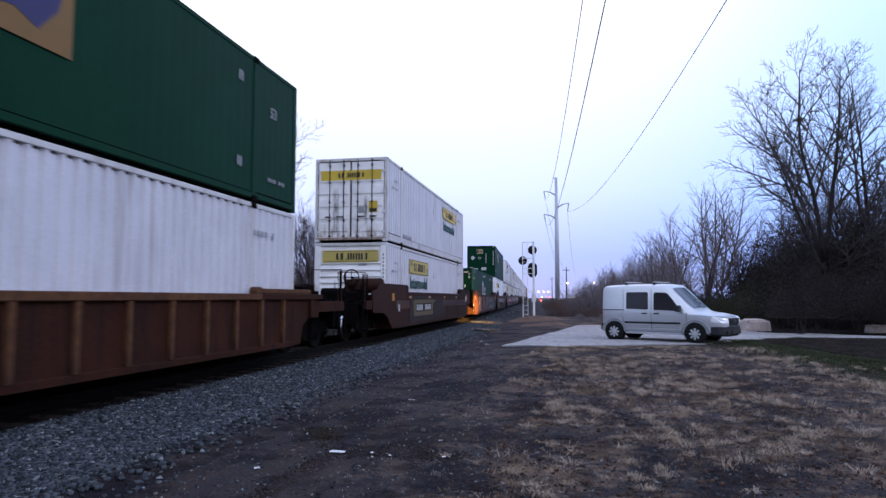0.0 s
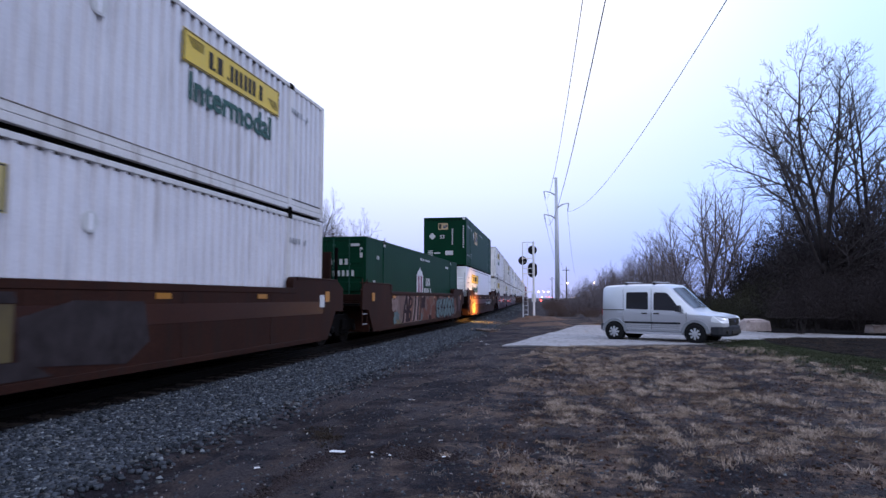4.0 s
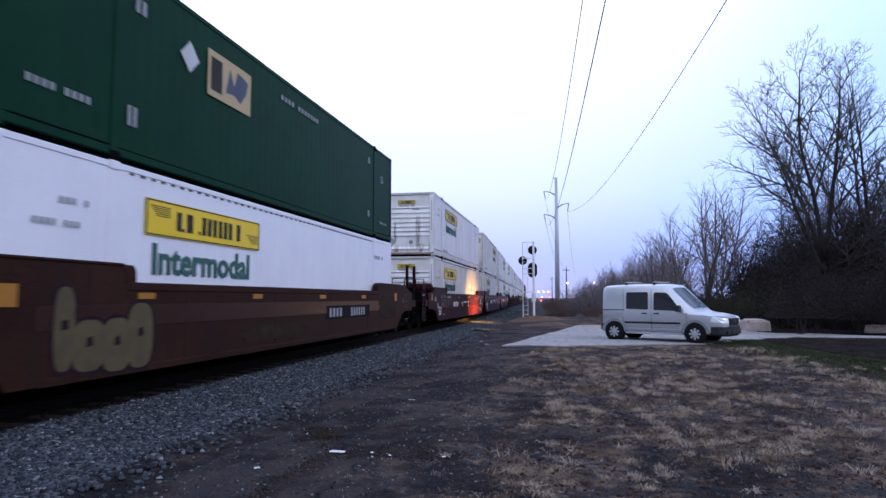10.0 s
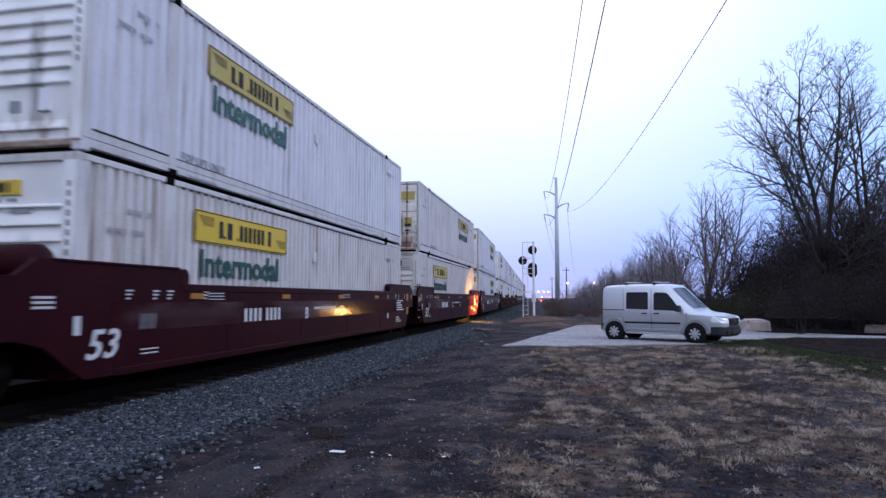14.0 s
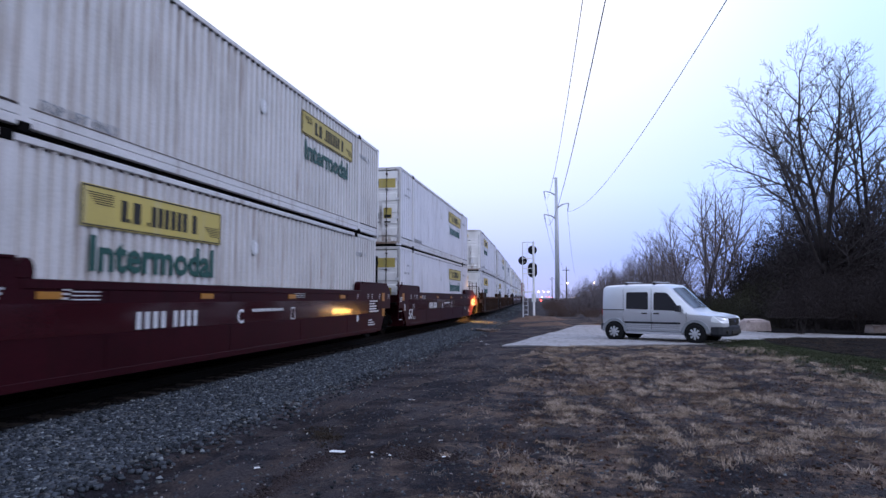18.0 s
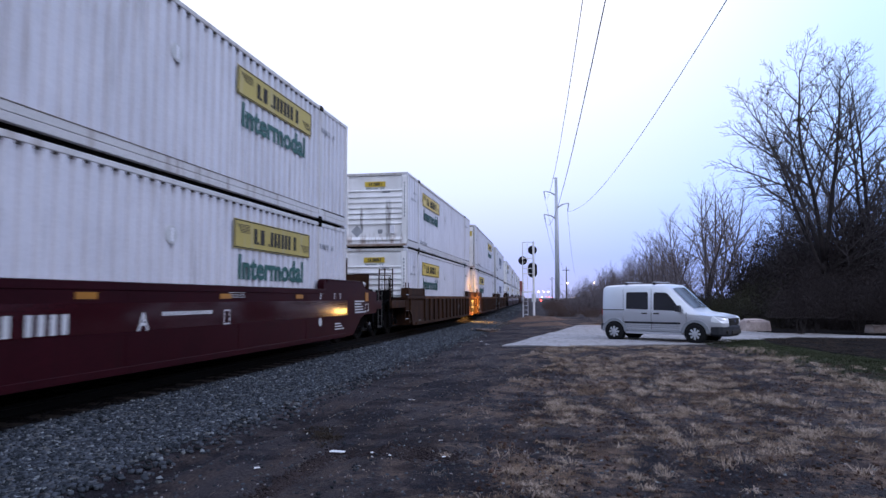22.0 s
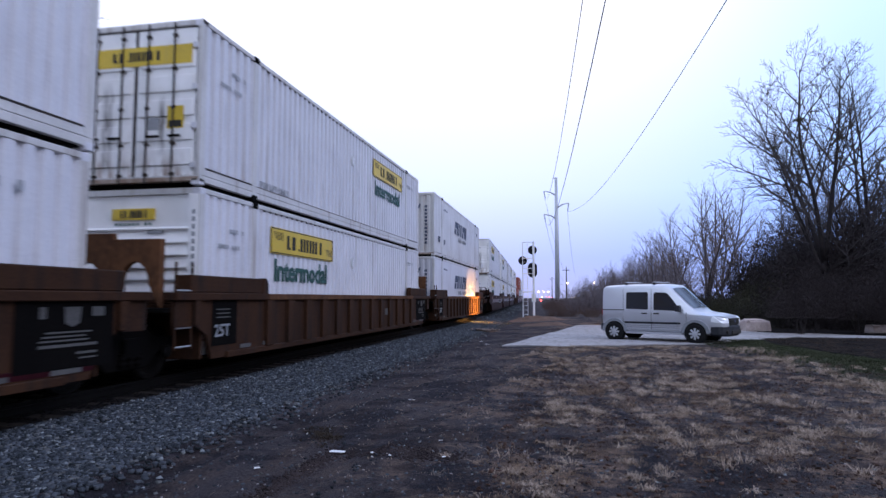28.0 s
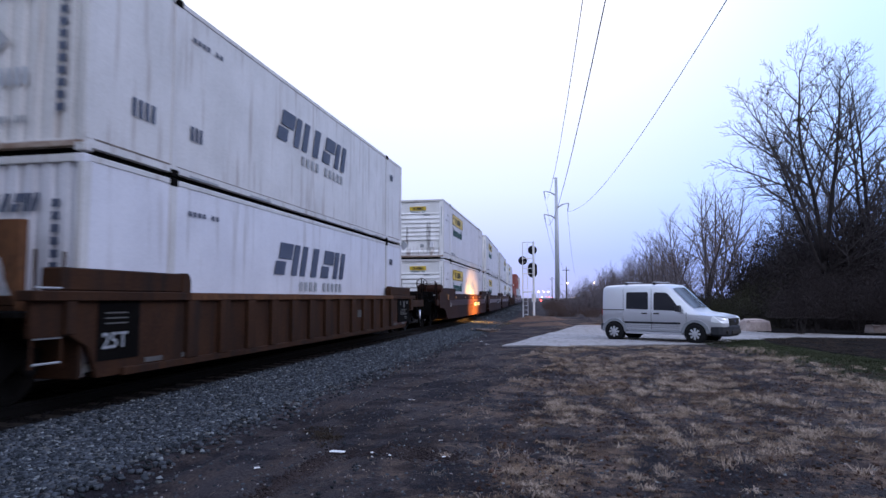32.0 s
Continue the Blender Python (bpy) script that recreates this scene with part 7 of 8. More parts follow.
# ---------------------------------------------------------------- bare trees
def bare_tree(seed, limbs=5, spread=1.0, fork=0.3, fine=1.0, far=False):
    """Meshes of the trunk with its limbs and of the twiggy crown, 14 metres tall: limbs rise from the fork, with side shoots all along them."""
    rnd = random.Random(seed)
    wood, twigs = Build(), Build()
    shoots = (0, 12, 9, 5)
    reach = ((0, 0), (0.32, 0.58), (0.34, 0.58), (0.34, 0.6))

    def branch(at, way, length, radius, level):
        steps = (5, 8, 5, 2, 1)[level]
        line, radii, q, d = [at], [radius], at.copy(), way.copy()
        bend, rise = (0.04, 0.065, 0.075, 0.09, 0.1)[level], (0.0, 0.06, 0.06, 0.05, 0.04)[level]
        for i in range(steps):
            d = (d + Vector((rnd.gauss(0, bend), rnd.gauss(0, bend), rnd.gauss(0, bend * 0.7) + rise))).normalized()
            q = q + d * length / steps
            line.append(q.copy())
            radii.append(max(0.0055, radius * (1 - (0.35 if level == 0 else 0.86) * (i + 1) / steps)))
        (wood if level < 2 else twigs).tube(line, radii, (8, 6, 4, 3, 3)[level], level < 2)
        if level == 4 or (level == 3 and far):
            return
        if level == 0:
            turn = rnd.uniform(0, 6.28)
            for i in range(limbs):
                k = 1.0 if i < 3 else rnd.uniform(fork, 0.95)
                p = line[0].lerp(line[-1], k) if k < 1 else line[-1]
                a = turn + i * 2.4 + rnd.uniform(-0.4, 0.4)
                tilt = radians(rnd.uniform(14, 30) if i < 3 else rnd.uniform(24, 46)) * spread * (0.45 if i == 0 else 1)
                d2 = Vector((math.cos(a) * math.sin(tilt), math.sin(a) * math.sin(tilt), math.cos(tilt)))
                branch(p, d2, (9.5 if i < 3 else rnd.uniform(5.0, 8.0)) * rnd.uniform(0.85, 1.1), radius * (0.60 if i < 3 else 0.44), 1)
            return
        count = max(2, round(shoots[level] * fine * rnd.uniform(0.8, 1.2)))
        spin = rnd.uniform(0, 6.28)
        for i in range(count):
            k = (0.22 if level == 1 else 0.15) + (0.80 if level == 1 else 0.85) * (i + rnd.uniform(0.1, 0.9)) / count
            f = min(k, 0.98) * steps
            j = min(int(f), steps - 1)
            p = line[j].lerp(line[j + 1], f - j)
            main = (line[j + 1] - line[j]).normalized()
            u = main.cross(Vector((0.3, 0.2, 1.0))).normalized()
            w = main.cross(u)
            spin += 2.5 + rnd.uniform(-0.7, 0.7)
            side = u * math.cos(spin) + w * math.sin(spin)
            tilt = radians(rnd.uniform(26, 52))
            d2 = main * math.cos(tilt) + side * math.sin(tilt)
            lo, hi = reach[level]
            l2 = length * rnd.uniform(lo, hi) * (1.2 - 0.8 * k)
            branch(p, d2, max(l2, 0.22), max(0.0065, min(radii[j] * 0.66, 0.020 * l2 + 0.005)), level + 1)

    branch(Vector((0, 0, 0)), Vector((rnd.uniform(-0.08, 0.08), rnd.uniform(-0.08, 0.08), 1)).normalized(), 14.0 * fork, 0.21, 0)
    tall = 14.0 / max(v[2] for v in twigs.v)
    for b in (wood, twigs):
        b.v = [(x * tall, y * tall, z * tall - 0.15) for x, y, z in b.v]
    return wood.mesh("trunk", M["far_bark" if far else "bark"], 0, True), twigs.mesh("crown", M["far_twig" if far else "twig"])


def plant_tree(meshes, x, y, tall, turn=0.0, label="tall bare deciduous tree with dark branching limbs"):
    t = tagged(new("tree"), label, "tree")
    part("trunk", meshes[0], t)
    part("crown", meshes[1], t)
    t.matrix_basis = pose(x, y, lie(x, y), 0, 0, turn) @ Matrix.Scale(tall / 14.0, 4)
    return t


WOODS = [bare_tree(11, 6, 0.85, 0.22, 0.82), bare_tree(12, 6, 0.8, 0.16, 0.8), bare_tree(23, 9, 1.15, 0.24, 0.95), bare_tree(34, 6, 0.9, 0.14, 0.8)]
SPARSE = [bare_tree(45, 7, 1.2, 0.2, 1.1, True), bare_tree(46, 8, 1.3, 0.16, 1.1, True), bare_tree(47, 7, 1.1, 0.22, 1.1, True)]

# the row behind the track: place, height and form
for i, (x, y, s, k) in enumerate([(-17.6, 13.6, 15.0, 0), (-18.0, 17.5, 11.0, 1), (-20.0, 21.5, 12.0, 3), (-20.5, 25.5, 12.5, 0), (-21.0, 28.6, 12.0, 1), (-21.0, 33.6, 15.0, 0), (-21.5, 40.5, 15.2, 1),
                                  (-23.5, 46.5, 13.0, 3), (-22.0, 52.0, 13.5, 2), (-24.0, 57.0, 13.0, 0), (-23.0, 63.0, 13.5, 1), (-24.5, 69.0, 13.0, 3), (-25.0, 77.0, 12.5, 2), (-27.0, 86.0, 12.0, 0), (-29.0, 97.0, 12.0, 1)]):
    plant_tree(WOODS[k], x, y, s * (1.02 if y < 20 else 1.06 if y < 31 else 1.01 if y < 43 else 0.84 if y < 50 else 0.74), 57.0 * i)
for i in range(6):
    plant_tree(SPARSE[i % 3], -27.5 - (i % 2) * 2, 24.0 + 9.5 * i, 9.0 + (i % 3), 41.0 * i, label="slender bare tree behind the row")
# the tall tree over the thicket and its neighbours
TALL = plant_tree(bare_tree(23, 9, 1.25, 0.24, 1.05), 11.4, 33.0, 14.0, 200)
plant_tree(bare_tree(57, 7, 1.0, 0.3, 0.9), 13.9, 33.5, 13.4, 40)
for i, (x, y, s, k) in enumerate([(10.9, 36.5, 5.4, 1), (11.8, 35.5, 6.2, 3), (13.0, 36.5, 6.8, 1), (14.2, 35.0, 7.2, 3), (10.2, 35.2, 5.0, 3), (11.3, 34.2, 5.8, 1), (12.4, 34.8, 6.6, 3), (13.4, 34.0, 7.0, 1), (12.9, 38.0, 7.6, 3), (15.2, 36.0, 7.8, 1)]):
    plant_tree(WOODS[k], x, y, s, 53.0 * i + 20, label="dense leafless understorey tree in the thicket")
plant_tree(SPARSE[1], 8.3, 45.0, 9.6, 75)
plant_tree(SPARSE[0], 10.9, 52.0, 10.8, 15)
plant_tree(SPARSE[2], 7.4, 50.0, 8.2, 155)
plant_tree(SPARSE[1], 6.6, 57.0, 7.6, 245)
for i, (x, y, s, k) in enumerate([(7.5, 62.0, 7.4, 1), (9.2, 70.0, 8.2, 0), (6.4, 76.0, 7.0, 1), (8.4, 84.0, 7.6, 0),
                                  (5.6, 88.0, 6.6, 2), (6.8, 94.0, 7.2, 1), (5.0, 100.0, 6.0, 0), (6.2, 106.0, 6.6, 2), (4.2, 115.0, 5.2, 1), (5.6, 120.0, 6.0, 0), (3.2, 92.0, 5.6, 1), (2.2, 98.0, 5.0, 0), (4.0, 84.0, 5.8, 2), (1.0, 112.0, 4.6, 1), (15.5, 66.0, 11.0, 2), (18.5, 58.0, 12.0, 0), (18.0, 48.0, 12.0, 0)]):
    plant_tree(SPARSE[k], x, y, s, 73.0 * i, label="bare deciduous tree in the distance")


# the low wood that closes the view beyond the drive
edge_rnd = random.Random(21)
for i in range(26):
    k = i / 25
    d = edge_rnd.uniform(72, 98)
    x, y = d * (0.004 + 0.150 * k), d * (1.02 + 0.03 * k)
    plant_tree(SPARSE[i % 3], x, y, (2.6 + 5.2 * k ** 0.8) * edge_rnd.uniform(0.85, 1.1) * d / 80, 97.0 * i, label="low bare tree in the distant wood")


# ---------------------------------------------------------------- shrubs and thickets
def leaf_mass(seed, count, rx, ry, rz, material, leaf):
    """An uneven mass of small leaves on hidden stems."""
    rng = np.random.default_rng(seed)
    lumps = rng.normal(0, 1, (14, 3))
    lumps /= np.linalg.norm(lumps, axis=1)[:, None]
    lumps[:, 2] = np.abs(lumps[:, 2])
    centre = lumps * np.array((rx, ry, rz)) * rng.uniform(0.45, 0.85, (14, 1))
    pick = rng.integers(0, 14, count)
    off = rng.normal(0, 1, (count, 3))
    off /= np.linalg.norm(off, axis=1)[:, None]
    pos = centre[pick] + off * np.array((rx, ry, rz)) * 0.42 * rng.random((count, 1)) ** 0.4
    pos[:, 2] = np.maximum(pos[:, 2], 0.03)
    u = rng.normal(0, 1, (count, 3))
    u /= np.linalg.norm(u, axis=1)[:, None]
    w = np.cross(u, rng.normal(0, 1, (count, 3)))
    w /= np.linalg.norm(w, axis=1)[:, None]
    s = leaf * rng.uniform(0.6, 1.4, (count, 1))
    quad = np.stack([pos - u * s, pos + w * s * 0.22, pos + u * s, pos - w * s * 0.22], 1).reshape(-1, 3)
    me = bpy.data.meshes.new("foliage")
    me.vertices.add(count * 4)
    me.vertices.foreach_set("co", quad.reshape(-1))
    me.loops.add(count * 4)
    me.loops.foreach_set("vertex_index", np.arange(count * 4))
    me.polygons.add(count)
    me.polygons.foreach_set("loop_start", np.arange(0, count * 4, 4))
    me.update(calc_edges=True)
    me.materials.append(material)
    return me


def twig_mass(seed, count, radius, height, material, thick=0.012):
    """A tangle of arching stems."""
    rnd, b = random.Random(seed), Build()
    for i in range(count):
        a, r = rnd.uniform(0, 6.28), radius * math.sqrt(rnd.random()) * 0.55
        q = Vector((r * math.cos(a), r * math.sin(a), 0))
        d = Vector((math.cos(a) * rnd.uniform(0, 0.8), math.sin(a) * rnd.uniform(0, 0.8), 1)).normalized()
        n, line, l = 3, [q.copy()], height * rnd.uniform(0.5, 1.1)
        for k in range(n):
            d = (d + Vector((rnd.gauss(0, 0.25), rnd.gauss(0, 0.25), rnd.gauss(-0.08, 0.15)))).normalized()
            q = q + d * l / n
            line.append(q.copy())
        t = thick * rnd.uniform(0.6, 1.3)
        b.tube(line, [t, t * 0.8, t * 0.55, t * 0.25], 3, False)
    return b.mesh("stems", material)


STEMS = Build().tube([(0, 0, -0.1), (0.05, 0, 0.6), (0.0, 0.1, 1.3)], [0.07, 0.05, 0.03], 6).tube([(0.1, 0, -0.1), (0.4, 0.1, 1.0)], [0.05, 0.025], 6).tube([(-0.1, 0, -0.1), (-0.35, -0.1, 1.0)], [0.05, 0.025], 6).mesh("stem", M["bark"])
MASS = [leaf_mass(1, 17000, 1.9, 1.9, 2.6, M["leaf"], 0.052), leaf_mass(2, 17000, 1.6, 1.6, 3.2, M["leaf"], 0.052), leaf_mass(3, 16000, 1.9, 1.7, 2.2, M["leafgreen"], 0.050)]
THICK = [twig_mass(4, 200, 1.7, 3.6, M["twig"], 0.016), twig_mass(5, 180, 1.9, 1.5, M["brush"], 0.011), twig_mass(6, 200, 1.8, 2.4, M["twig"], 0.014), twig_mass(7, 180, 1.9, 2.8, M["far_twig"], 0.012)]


def shrub(k, x, y, s, turn, rise=0.0, label="dense dark evergreen shrub at the edge of the drive"):
    t = tagged(new("shrub"), label, "shrub", "evergreen thicket")
    part("stem", STEMS, t)
    part("foliage", MASS[k], t, m=pose(0, 0, rise))
    t.matrix_basis = pose(x, y, lie(x, y), 0, 0, turn) @ Matrix.Scale(s, 4)


def bramble(k, x, y, s, turn, label):
    t = tagged(new("bramble", THICK[k]), label, "shrub", "bare undergrowth")
    t.matrix_basis = pose(x, y, lie(x, y) - 0.03, 0, 0, turn) @ Matrix.Scale(s, 4)


for i, (k, x, y, s) in enumerate([(2, 7.6, 36.5, 0.75), (2, 8.6, 35.8, 0.95), (2, 9.6, 35.0, 1.2), (0, 10.6, 34.6, 1.45), (1, 11.6, 34.0, 1.55), (0, 12.6, 33.4, 1.6), (1, 13.6, 33.0, 1.7), (0, 14.6, 32.4, 1.8), (1, 10.6, 33.0, 0.8),
                                  (0, 11.6, 33.0, 0.9), (1, 12.6, 32.8, 1.0), (2, 7.2, 41.0, 0.8), (0, 8.4, 40.5, 1.1), (1, 10.4, 38.5, 1.45), (1, 11.0, 36.6, 1.5), (0, 12.0, 35.8, 1.6), (0, 12.6, 37.0, 1.6), (1, 14.8, 36.0, 1.75), (1, 9.7, 38.6, 1.15), (0, 10.6, 39.4, 1.5), (1, 11.6, 39.2, 1.7), (0, 12.8, 39.4, 1.8), (2, 8.2, 46.0, 0.8)]):
    shrub(k, x, y, s, 47.0 * i)
for i, (k, x, y, s, up) in enumerate([(0, 8.7, 28.0, 0.62, 1.1), (1, 9.4, 28.4, 0.66, 1.0), (0, 11.0, 28.6, 0.8, 0.75), (1, 12.3, 28.4, 0.9, 0.6)]):
    shrub(k, x, y, s, 81.0 * i, up, "dark shrub with bare lower stems on the mulch bed")
for i, (x, y, s) in enumerate([(8.9, 34.6, 0.7), (9.7, 33.6, 0.8), (10.8, 33.0, 0.8), (11.8, 32.6, 0.9), (13.0, 32.2, 0.9)]):
    bramble(2, x, y, s, 35.0 * i, "dark leafless stems of the thicket")
for i in range(26):
    bramble((0, 2)[i % 2], -22.5 - 1.6 * (i % 3) - 0.1 * i, 12.0 + 2.1 * i, (1.15, 1.5)[i % 2], 37.0 * i, "dense dark thicket behind the trees")
for i in range(36):
    bramble(i % 3, -15.5 - 2.4 * (i % 3) - 0.16 * i, 9.0 + 2.4 * i, (0.8, 1.3, 1.0)[i % 3], 61.0 * i, "brown leafless undergrowth below the trees")
rnd_brush = random.Random(9)
for i in range(46):
    y = 52 + 1.5 * i
    x = -1.6 - 0.055 * (y - 52) + rnd_brush.uniform(0, 1) ** 0.8 * (7.2 - 0.035 * y)
    bramble(1, x, y, rnd_brush.uniform(0.3, 0.85) * (0.7 + 0.006 * y), 67.0 * i, "low rust-brown dry brush beside the line")
for i in range(24):
    y = 64.0 + 1.7 * i
    bramble(3, y * (0.005 + 0.14 * (i % 8) / 7.0), y, (1.0, 1.3, 0.8)[i % 3], 83.0 * i, "dense leafless thicket below the distant wood")
for i in range(15):
    y = 46.0 + 6.2 * i
    bramble(3, 0.125 * y + (1.0, 2.6, 0.2)[i % 3], y, (0.75, 0.6, 0.9)[i % 3], 67.0 * i, "dark leafless thicket behind the drive")


# ---------------------------------------------------------------- stones, tufts, litter
def rock(name, x, y, sx, sy, sz, seed, label):
    bm = bmesh.new()
    bmesh.ops.create_icosphere(bm, subdivisions=3, radius=1)
    for v in bm.verts:
        q = v.co.copy()
        for k in range(3):
            q[k] = math.copysign(abs(q[k]) ** 0.30, q[k])
        f = 0.76 + 0.15 * noise.noise(v.co * 1.6 + Vector((seed, 0, 0))) + 0.05 * noise.noise(v.co * 5 + Vector((seed, 3, 0)))
        v.co = Vector((q.x * sx, q.y * sy, max(q.z, -0.4) * sz)) * f
    me = bpy.data.meshes.new(name)
    bm.to_mesh(me)
    bm.free()
    me.materials.append(M["boulder"])
    ob = tagged(new(name, me), label, "boulder")
    ob.matrix_basis = pose(x, y, lie(x, y) + 0.27 * sz, 0, 0, 8 * seed)


rock("boulder", 7.75, 31.0, 0.72, 0.55, 0.50, 1, "squared pinkish boulder beside the drive")
rock("boulder", 11.9, 29.4, 0.40, 0.34, 0.34, 2, "small pale boulder under the thicket")


def blades(name, count, spot, tall, wide, material, seed, label, per=14, lean=0.7):
    """Tufts of grass blades in one mesh."""
    rng = np.random.default_rng(seed)
    v, f = [], []
    for i in range(count):
        x, y, s = spot(rng)
        z = lie(x, y)
        for k in range(per):
            a, l = rng.uniform(0, 6.28), tall * s * rng.uniform(0.4, 1.2) * min(1.0, 0.40 + 0.06 * y)
            r = rng.uniform(0, 0.075) * s
            px, py = x + r * math.cos(a), y + r * math.sin(a)
            o = lean * rng.uniform(0.3, 1.5)
            ca, sa, b = math.cos(a), math.sin(a), wide * rng.uniform(0.6, 1.3)
            n = len(v)
            mx, my, mz = px + ca * l * o * 0.4, py + sa * l * o * 0.4, z + l * 0.62
            ex, ey, ez = px + ca * l * o, py + sa * l * o, z + l * max(0.15, 0.95 - 0.45 * o)
            v += [(px - sa * b, py + ca * b, z - 0.01), (px + sa * b, py - ca * b, z - 0.01), (mx + sa * b * 0.7, my - ca * b * 0.7, mz), (mx - sa * b * 0.7, my + ca * b * 0.7, mz), (ex, ey, ez)]
            f += [(n, n + 1, n + 2, n + 3), (n + 3, n + 2, n + 4)]
    me = bpy.data.meshes.new(name)
    me.from_pydata(v, [], f)
    me.materials.append(material)
    tagged(new(name, me), label, "grass", kind="stuff")


def patchy(x, y):
    return 0.55 * noise.noise(Vector((x * 0.7, y * 0.6, 7.0))) + 0.5 * noise.noise(Vector((x * 1.9, y * 1.7, 2.0))) + 0.45 * noise.noise(Vector((x * 4.6, y * 4.2, 5.0)))


def tuft_spot(rng):
    while True:
        y = 3.4 + 17.6 * rng.random() ** 1.12
        x = rng.uniform(-2.6, 7.0)
        if patchy(x, y) + 0.12 * rng.random() > 0.14 and (y < 9 or x < 5.0 + 0.7 * rng.random()) and x > -0.55 - 0.03 * max(0.0, y - 8) - 0.9 * rng.random() ** 2:
            return x, y, rng.uniform(0.3, 1.0)


def star_spot(rng):
    while True:
        x, y = tuft_spot(rng)[:2]
        if patchy(x + 3.1, y - 5.0) > -0.05:
            return x, y, rng.uniform(0.6, 1.15) * min(1.0, 0.45 + 0.08 * y)


def mat_spot(rng):
    x, y = star_spot(rng)[:2]
    return x + rng.normal(0, 0.1), y + rng.normal(0, 0.1), rng.uniform(0.5, 1.1)


def thin_spot(rng):
    y = 3.4 + 17.5 * rng.random() ** 1.3
    return rng.uniform(-3.4, 6.8), y, rng.uniform(0.3, 0.7)


def arch_spot(rng):
    y = 4.6 + 12.0 * rng.random() ** 1.1
    return rng.uniform(-0.3, 6.6), y, rng.uniform(0.55, 1.25)


def wither_spot(rng):
    while True:
        y = 3.4 + 14.0 * rng.random() ** 1.3
        x = rng.uniform(-0.9, 6.8)
        if patchy(x - 4.0, y + 2.0) > -0.12:
            return x, y, rng.uniform(0.4, 1.1)


def lawn_spot(rng):
    y = rng.uniform(12.0, 25.0)
    return max((6.3 if y > 22 else 6.3 + 0.18 * (22 - y)) - 0.12 - abs(rng.normal(0, 1.0)), 4.2), y, rng.uniform(0.5, 1.0)


blades("dry_grass", 15000, tuft_spot, 0.050, 0.0017, M["straw"], 4, "short brown dry grass on bare earth", 9, 1.7)
blades("pale_grass_tufts", 520, star_spot, 0.10, 0.0019, M["pale_straw"], 14, "spiky pale tufts of bleached grass", 60, 1.25)
blades("arching_tufts", 240, arch_spot, 0.105, 0.0022, M["pale_straw"], 15, "arching spiky tufts of bleached grass", 52, 1.5)
blades("withered_grass", 6500, wither_spot, 0.055, 0.0020, M["withered"], 16, "withered reddish-brown grass, coloured dim to add shading between tufts", 8, 1.1)
blades("flattened_straw", 1000, mat_spot, 0.085, 0.0019, M["pale_straw"], 24, "flattened bleached straw lying on the earth", 10, 2.4)
blades("sparse_grass", 2200, thin_spot, 0.040, 0.0018, M["pale_straw"], 5, "thin scattered dry grass", 6, 1.1)
pieces("fallen_leaves", 2600, lambda r: (lambda x, y: (x, y, lie(x, y) + 0.012))(r.uniform(-0.9, 6.4), 3.4 + 17.0 * r.random() ** 1.5), 0.030, M["dead_leaf"], 61, "curled brown dead leaves strewn over the grass", "leaf litter", 0.30)
blades("lawn_grass", 3000, lawn_spot, 0.10, 0.006, M["sward"], 6, "short dull green lawn grass", 8)
for i, (x, y, s) in enumerate([(-2.40, 6.43, 0.085), (-2.93, 5.74, 0.03), (-1.98, 6.27, 0.025), (-1.90, 6.02, 0.018), (-2.46, 9.77, 0.05), (-1.40, 6.81, 0.022), (-2.95, 22.3, 0.10), (-3.1, 7.3, 0.02), (-1.75, 6.1, 0.018), (-3.4, 24.0, 0.05), (-1.23, 6.13, 0.02)]):
    b = Build().add([(-s, -s * 0.35, 0), (s, -s * 0.3, 0), (s * 0.9, s * 0.4, 0.002), (-s * 0.8, s * 0.35, 0.006), (-s, -s * 0.35, 0.005), (s, -s * 0.3, 0.004), (s * 0.9, s * 0.4, 0.007), (-s * 0.8, s * 0.35, 0.011)],
                    [(3, 2, 1, 0), (4, 5, 6, 7), (0, 1, 5, 4), (1, 2, 6, 5), (2, 3, 7, 6), (3, 0, 4, 7)])
    o = tagged(new("litter", b.mesh("litter", M["litter"])), "scrap of pale litter on the dirt", "litter")
    o.matrix_basis = pose(x, y, lie(x, y) + 0.012, 0, 0, 40 * i)


def rut_spot(rng):
    """Dark earth crumbs along two wheel tracks, added to deepen their faint shading."""
    k = rng.random()
    if rng.random() < 0.5:
        x, y = -2.44 - 0.05 * k, 6.4 - 1.4 * k
    else:
        x, y = -2.26 + 1.15 * k, 6.5 - 0.33 * k
    x, y = x + rng.normal(0, 0.06), y + rng.normal(0, 0.13)
    return x, y, lie(x, y) + 0.004


pieces("churned_earth", 1500, rut_spot, 0.019, M["rut_dark"], 41, "dark earth crumbs added to deepen the shading of wheel tracks", "earth", 0.5)


def weed_spot(rng):
    k = rng.random()
    return -3.15 + 0.62 * k + rng.normal(0, 0.08), 7.6 - 0.8 * k + rng.normal(0, 0.12), rng.uniform(0.5, 1.2)


blades("weed_clump", 42, weed_spot, 0.06, 0.0045, M["weed"], 42, "dark clump of dead weeds on the dirt", 16, 1.2)


def chip_spot(rng):
    y = rng.uniform(17.0, 25.6)
    x = (6.45 if y > 22 else 6.45 + 0.18 * (22 - y)) + 5.0 * rng.random() ** 1.3
    return x, y, lie(x, y) + 0.02


pieces("mulch_chips", 4200, chip_spot, 0.045, M["chips"], 31, "dark bark chips and fallen leaves on the planting bed", "mulch", 0.35)


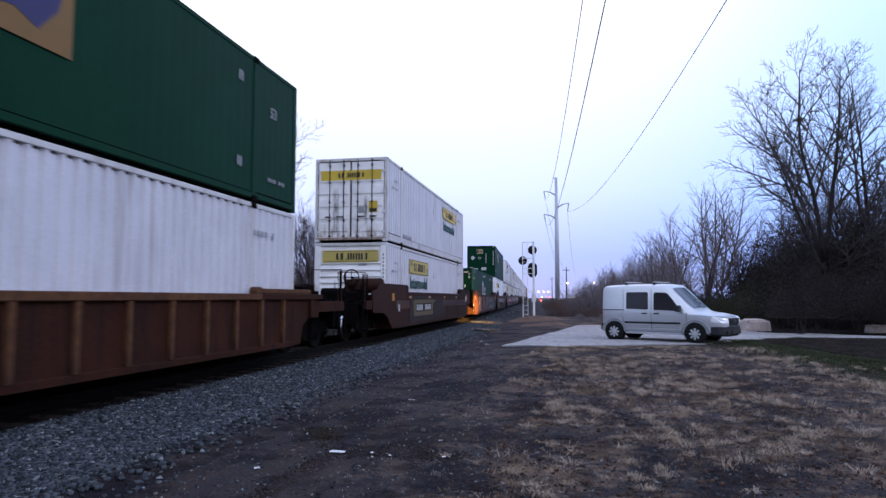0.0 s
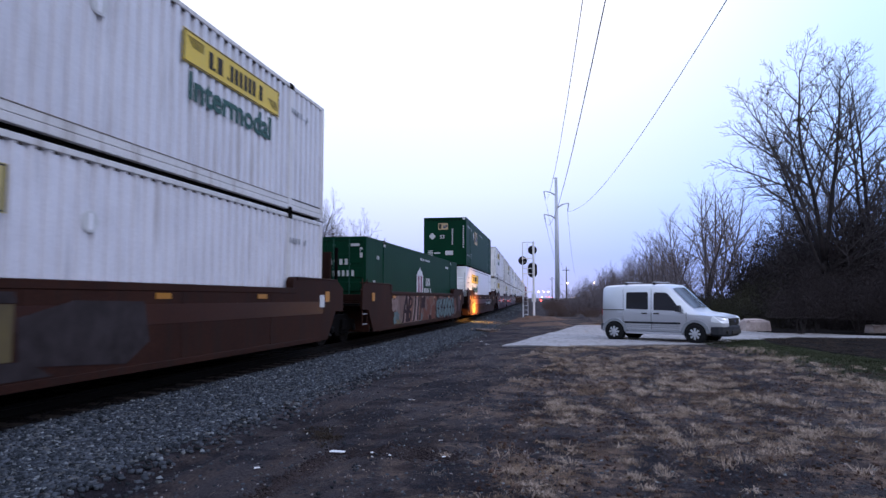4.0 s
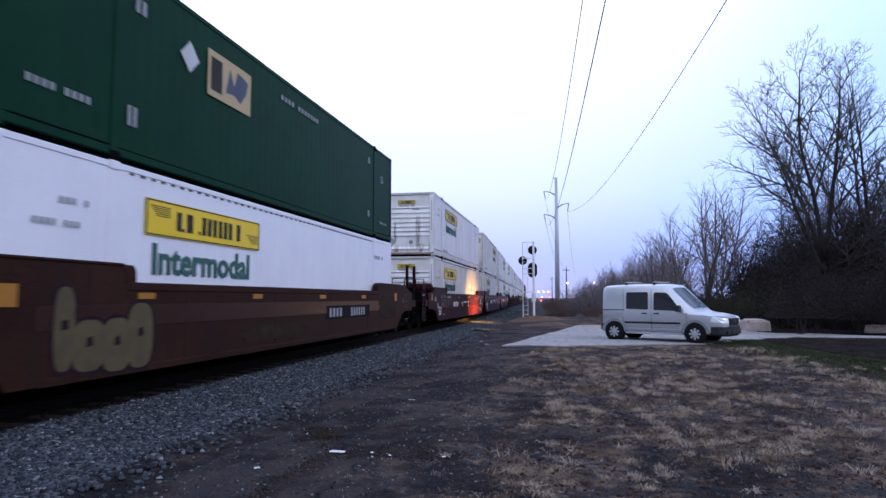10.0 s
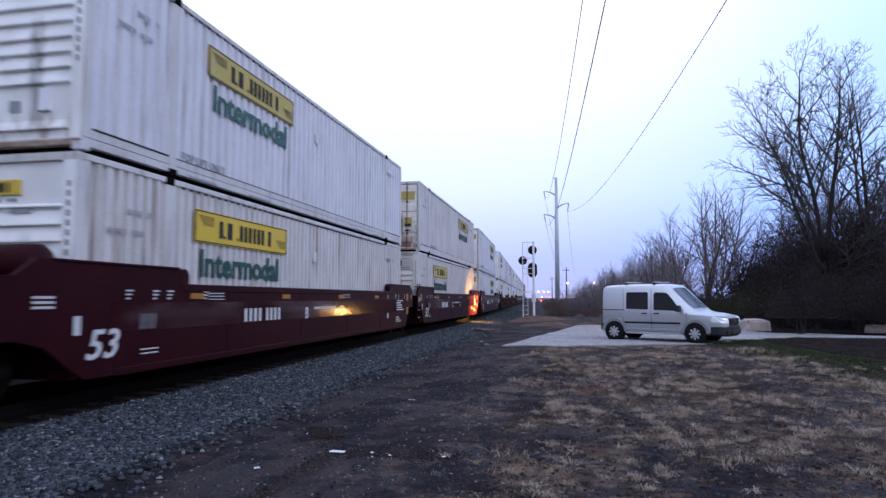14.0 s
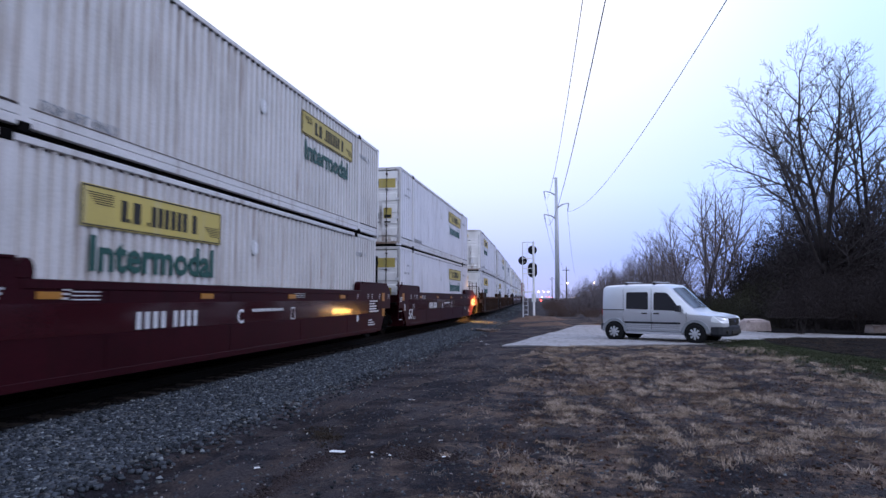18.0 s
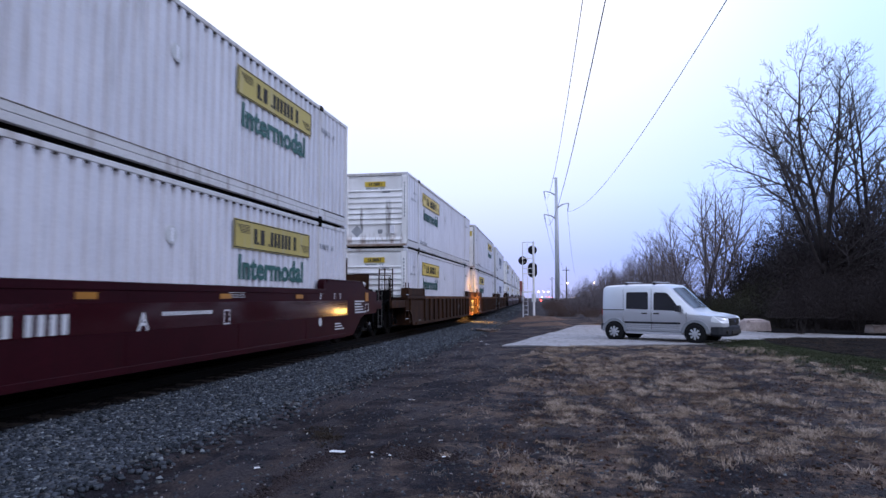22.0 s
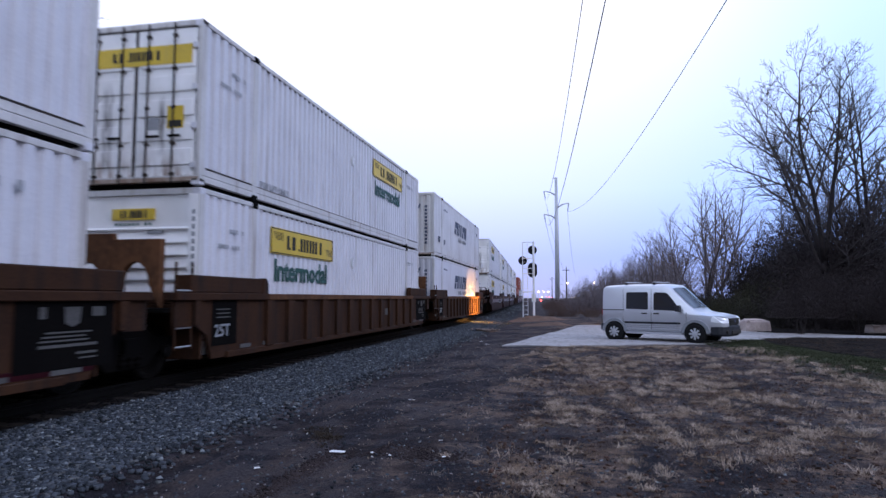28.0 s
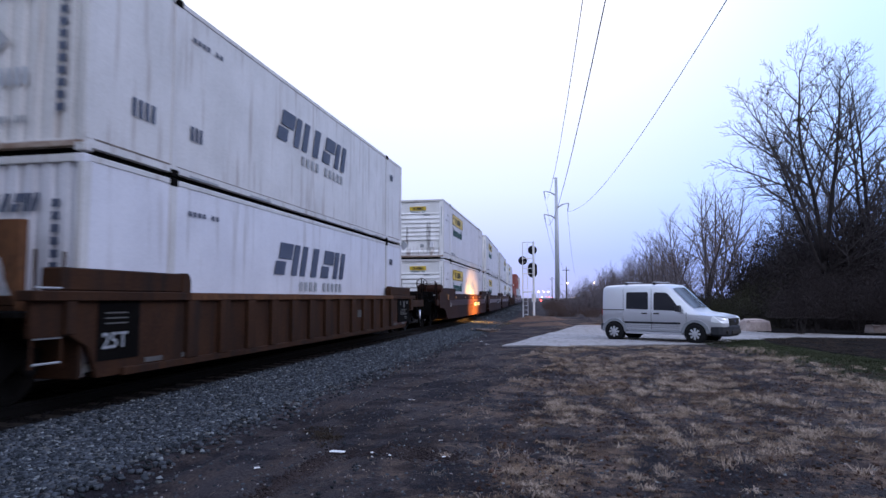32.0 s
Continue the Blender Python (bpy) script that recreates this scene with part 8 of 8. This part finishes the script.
def mound(x, y, rx, ry, high, seed, label):
    """A low uneven heap of earth."""
    v, f, n, k = [], [], 30, 9
    for j in range(k + 1):
        r = j / k
        for i in range(n):
            a = 2 * math.pi * i / n
            px, py = x + rx * r * math.cos(a), y + ry * r * math.sin(a)
            lump = 1 + 0.7 * noise.noise(Vector((px * 1.7, py * 1.7, seed))) + 0.35 * noise.noise(Vector((px * 5, py * 5, seed)))
            v.append((px, py, lie(px, py) - 0.03 + high * max(0.0, math.cos(r * math.pi / 2)) * lump))
    for j in range(k):
        f += [(j * n + i, j * n + (i + 1) % n, (j + 1) * n + (i + 1) % n, (j + 1) * n + i) for i in range(n)]
    me = bpy.data.meshes.new("earth_mound")
    me.from_pydata(v, [], [q[::-1] for q in f])
    me.materials.append(M["mound"])
    tagged(new("earth_mound", me), label, "mound")


mound(-2.6, 45.4, 2.3, 1.5, 0.30, 1.0, "low heap of brown earth at the foot of the signal")
mound(-1.7, 37.0, 1.7, 1.1, 0.17, 2.0, "low bank of loose brown earth beside the drive")
mound(-4.2, 31.6, 0.75, 0.5, 0.13, 3.0, "small heap of rubble and earth beside the ballast")
pieces("rubble", 45, lambda r: (lambda x, y: (x, y, lie(x, y) + 0.09))(-4.2 + r.normal(0, 0.3), 31.6 + r.normal(0, 0.22)), 0.10, M["rubble"], 51, "pale broken rubble on a small heap", "rubble", 0.6)

# withered leaves that still hang in the tall tree
CLUSTER = leaf_mass(8, 240, 0.34, 0.34, 0.22, M["leafgreen"], 0.06)
CROWN = [TALL.matrix_basis @ q.co for q in TALL.children[1].data.vertices]
for x, z, s in ((9.2, 9.2, 1.0), (9.7, 9.0, 0.9), (10.3, 9.8, 0.9), (10.6, 9.4, 1.0), (11.6, 8.7, 0.9), (10.6, 7.8, 1.0), (9.9, 7.0, 0.9), (9.4, 8.8, 0.8), (10.9, 8.6, 0.8)):
    spot = min(CROWN, key=lambda q: (q.x - x) ** 2 + (q.z - z) ** 2 + 0.1 * (q.y - 32.5) ** 2)
    if (spot.x - x) ** 2 + (spot.z - z) ** 2 > 0.09:
        continue
    part("withered_leaves", CLUSTER, TALL, "olive-brown withered leaf cluster", TALL.matrix_basis.inverted() @ Matrix.Translation(spot - Vector((0, 0, 0.1))) @ Matrix.Scale(s, 4))


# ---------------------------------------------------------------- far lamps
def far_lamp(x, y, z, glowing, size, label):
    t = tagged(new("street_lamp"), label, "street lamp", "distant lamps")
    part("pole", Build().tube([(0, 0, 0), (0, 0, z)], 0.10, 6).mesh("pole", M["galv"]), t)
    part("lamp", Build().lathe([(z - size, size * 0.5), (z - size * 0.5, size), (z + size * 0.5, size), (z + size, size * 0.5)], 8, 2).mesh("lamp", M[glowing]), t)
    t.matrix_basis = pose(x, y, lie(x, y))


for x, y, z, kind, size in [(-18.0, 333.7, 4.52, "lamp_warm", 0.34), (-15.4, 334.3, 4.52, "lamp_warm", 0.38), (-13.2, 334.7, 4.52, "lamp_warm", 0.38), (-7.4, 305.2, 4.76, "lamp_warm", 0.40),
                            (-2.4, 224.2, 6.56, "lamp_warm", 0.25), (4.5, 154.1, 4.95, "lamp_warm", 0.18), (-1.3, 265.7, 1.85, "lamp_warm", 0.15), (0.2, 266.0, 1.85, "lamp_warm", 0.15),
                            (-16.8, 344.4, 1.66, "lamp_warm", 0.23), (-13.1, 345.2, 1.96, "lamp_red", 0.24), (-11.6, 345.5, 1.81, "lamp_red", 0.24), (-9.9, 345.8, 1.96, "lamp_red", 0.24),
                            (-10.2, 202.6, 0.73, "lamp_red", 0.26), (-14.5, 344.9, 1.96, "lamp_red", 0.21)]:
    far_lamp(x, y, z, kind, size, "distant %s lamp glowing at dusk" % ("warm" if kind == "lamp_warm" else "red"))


def wooden_pole(x, y, h):
    p = tagged(new("utility_pole"), "distant wooden utility pole with a crossarm", "utility pole")
    part("mast", Build().tube([(0, 0, -0.2), (0, 0, h)], [0.22, 0.15], 8).mesh("mast", M["wood"]), p)
    part("arm", Build().box(-1.3, 1.3, -0.08, 0.08, h - 1.2, h - 1.0).mesh("arm", M["wood"]), p)
    part("arm", Build().tube([(0, 0, h - 6.5), (-1.2, 0, h - 6.0), (-2.6, 0, h - 5.8)], 0.06, 6).mesh("arm", M["galv"]), p)
    p.matrix_basis = pose(x, y, 0)


wooden_pole(-2.7, 225, 12.0)
wooden_pole(-11.0, 330, 12.0)


def motions():
    """The train rolls towards and past the camera at an even pace; its wheels turn."""
    times = [2.0 * i for i in range(17)]
    for ob, middle, up, is_turned in YARD:
        bend = [t for t in np.arange(0.5, 32, 0.5) if 20 < middle - SPEED * t < 72]
        rows = sorted(set(times + [float(t) for t in bend]))
        walk(ob, [(t, on_track(middle, up, is_turned, t)) for t in rows])
    spin = math.degrees(SPEED / 0.457)
    steps = [i * 0.1 for i in range(321)]
    for ob, middle, up, is_turned in YARD:
        if up == 0.0 and middle < 215:
            for w in ob.children_recursive:
                if w.name.split(".")[0] == "wheelset":
                    y = w.location.y
                    walk(w, [(t, pose(0, y, 0.457, spin * t)) for t in steps])


motions()
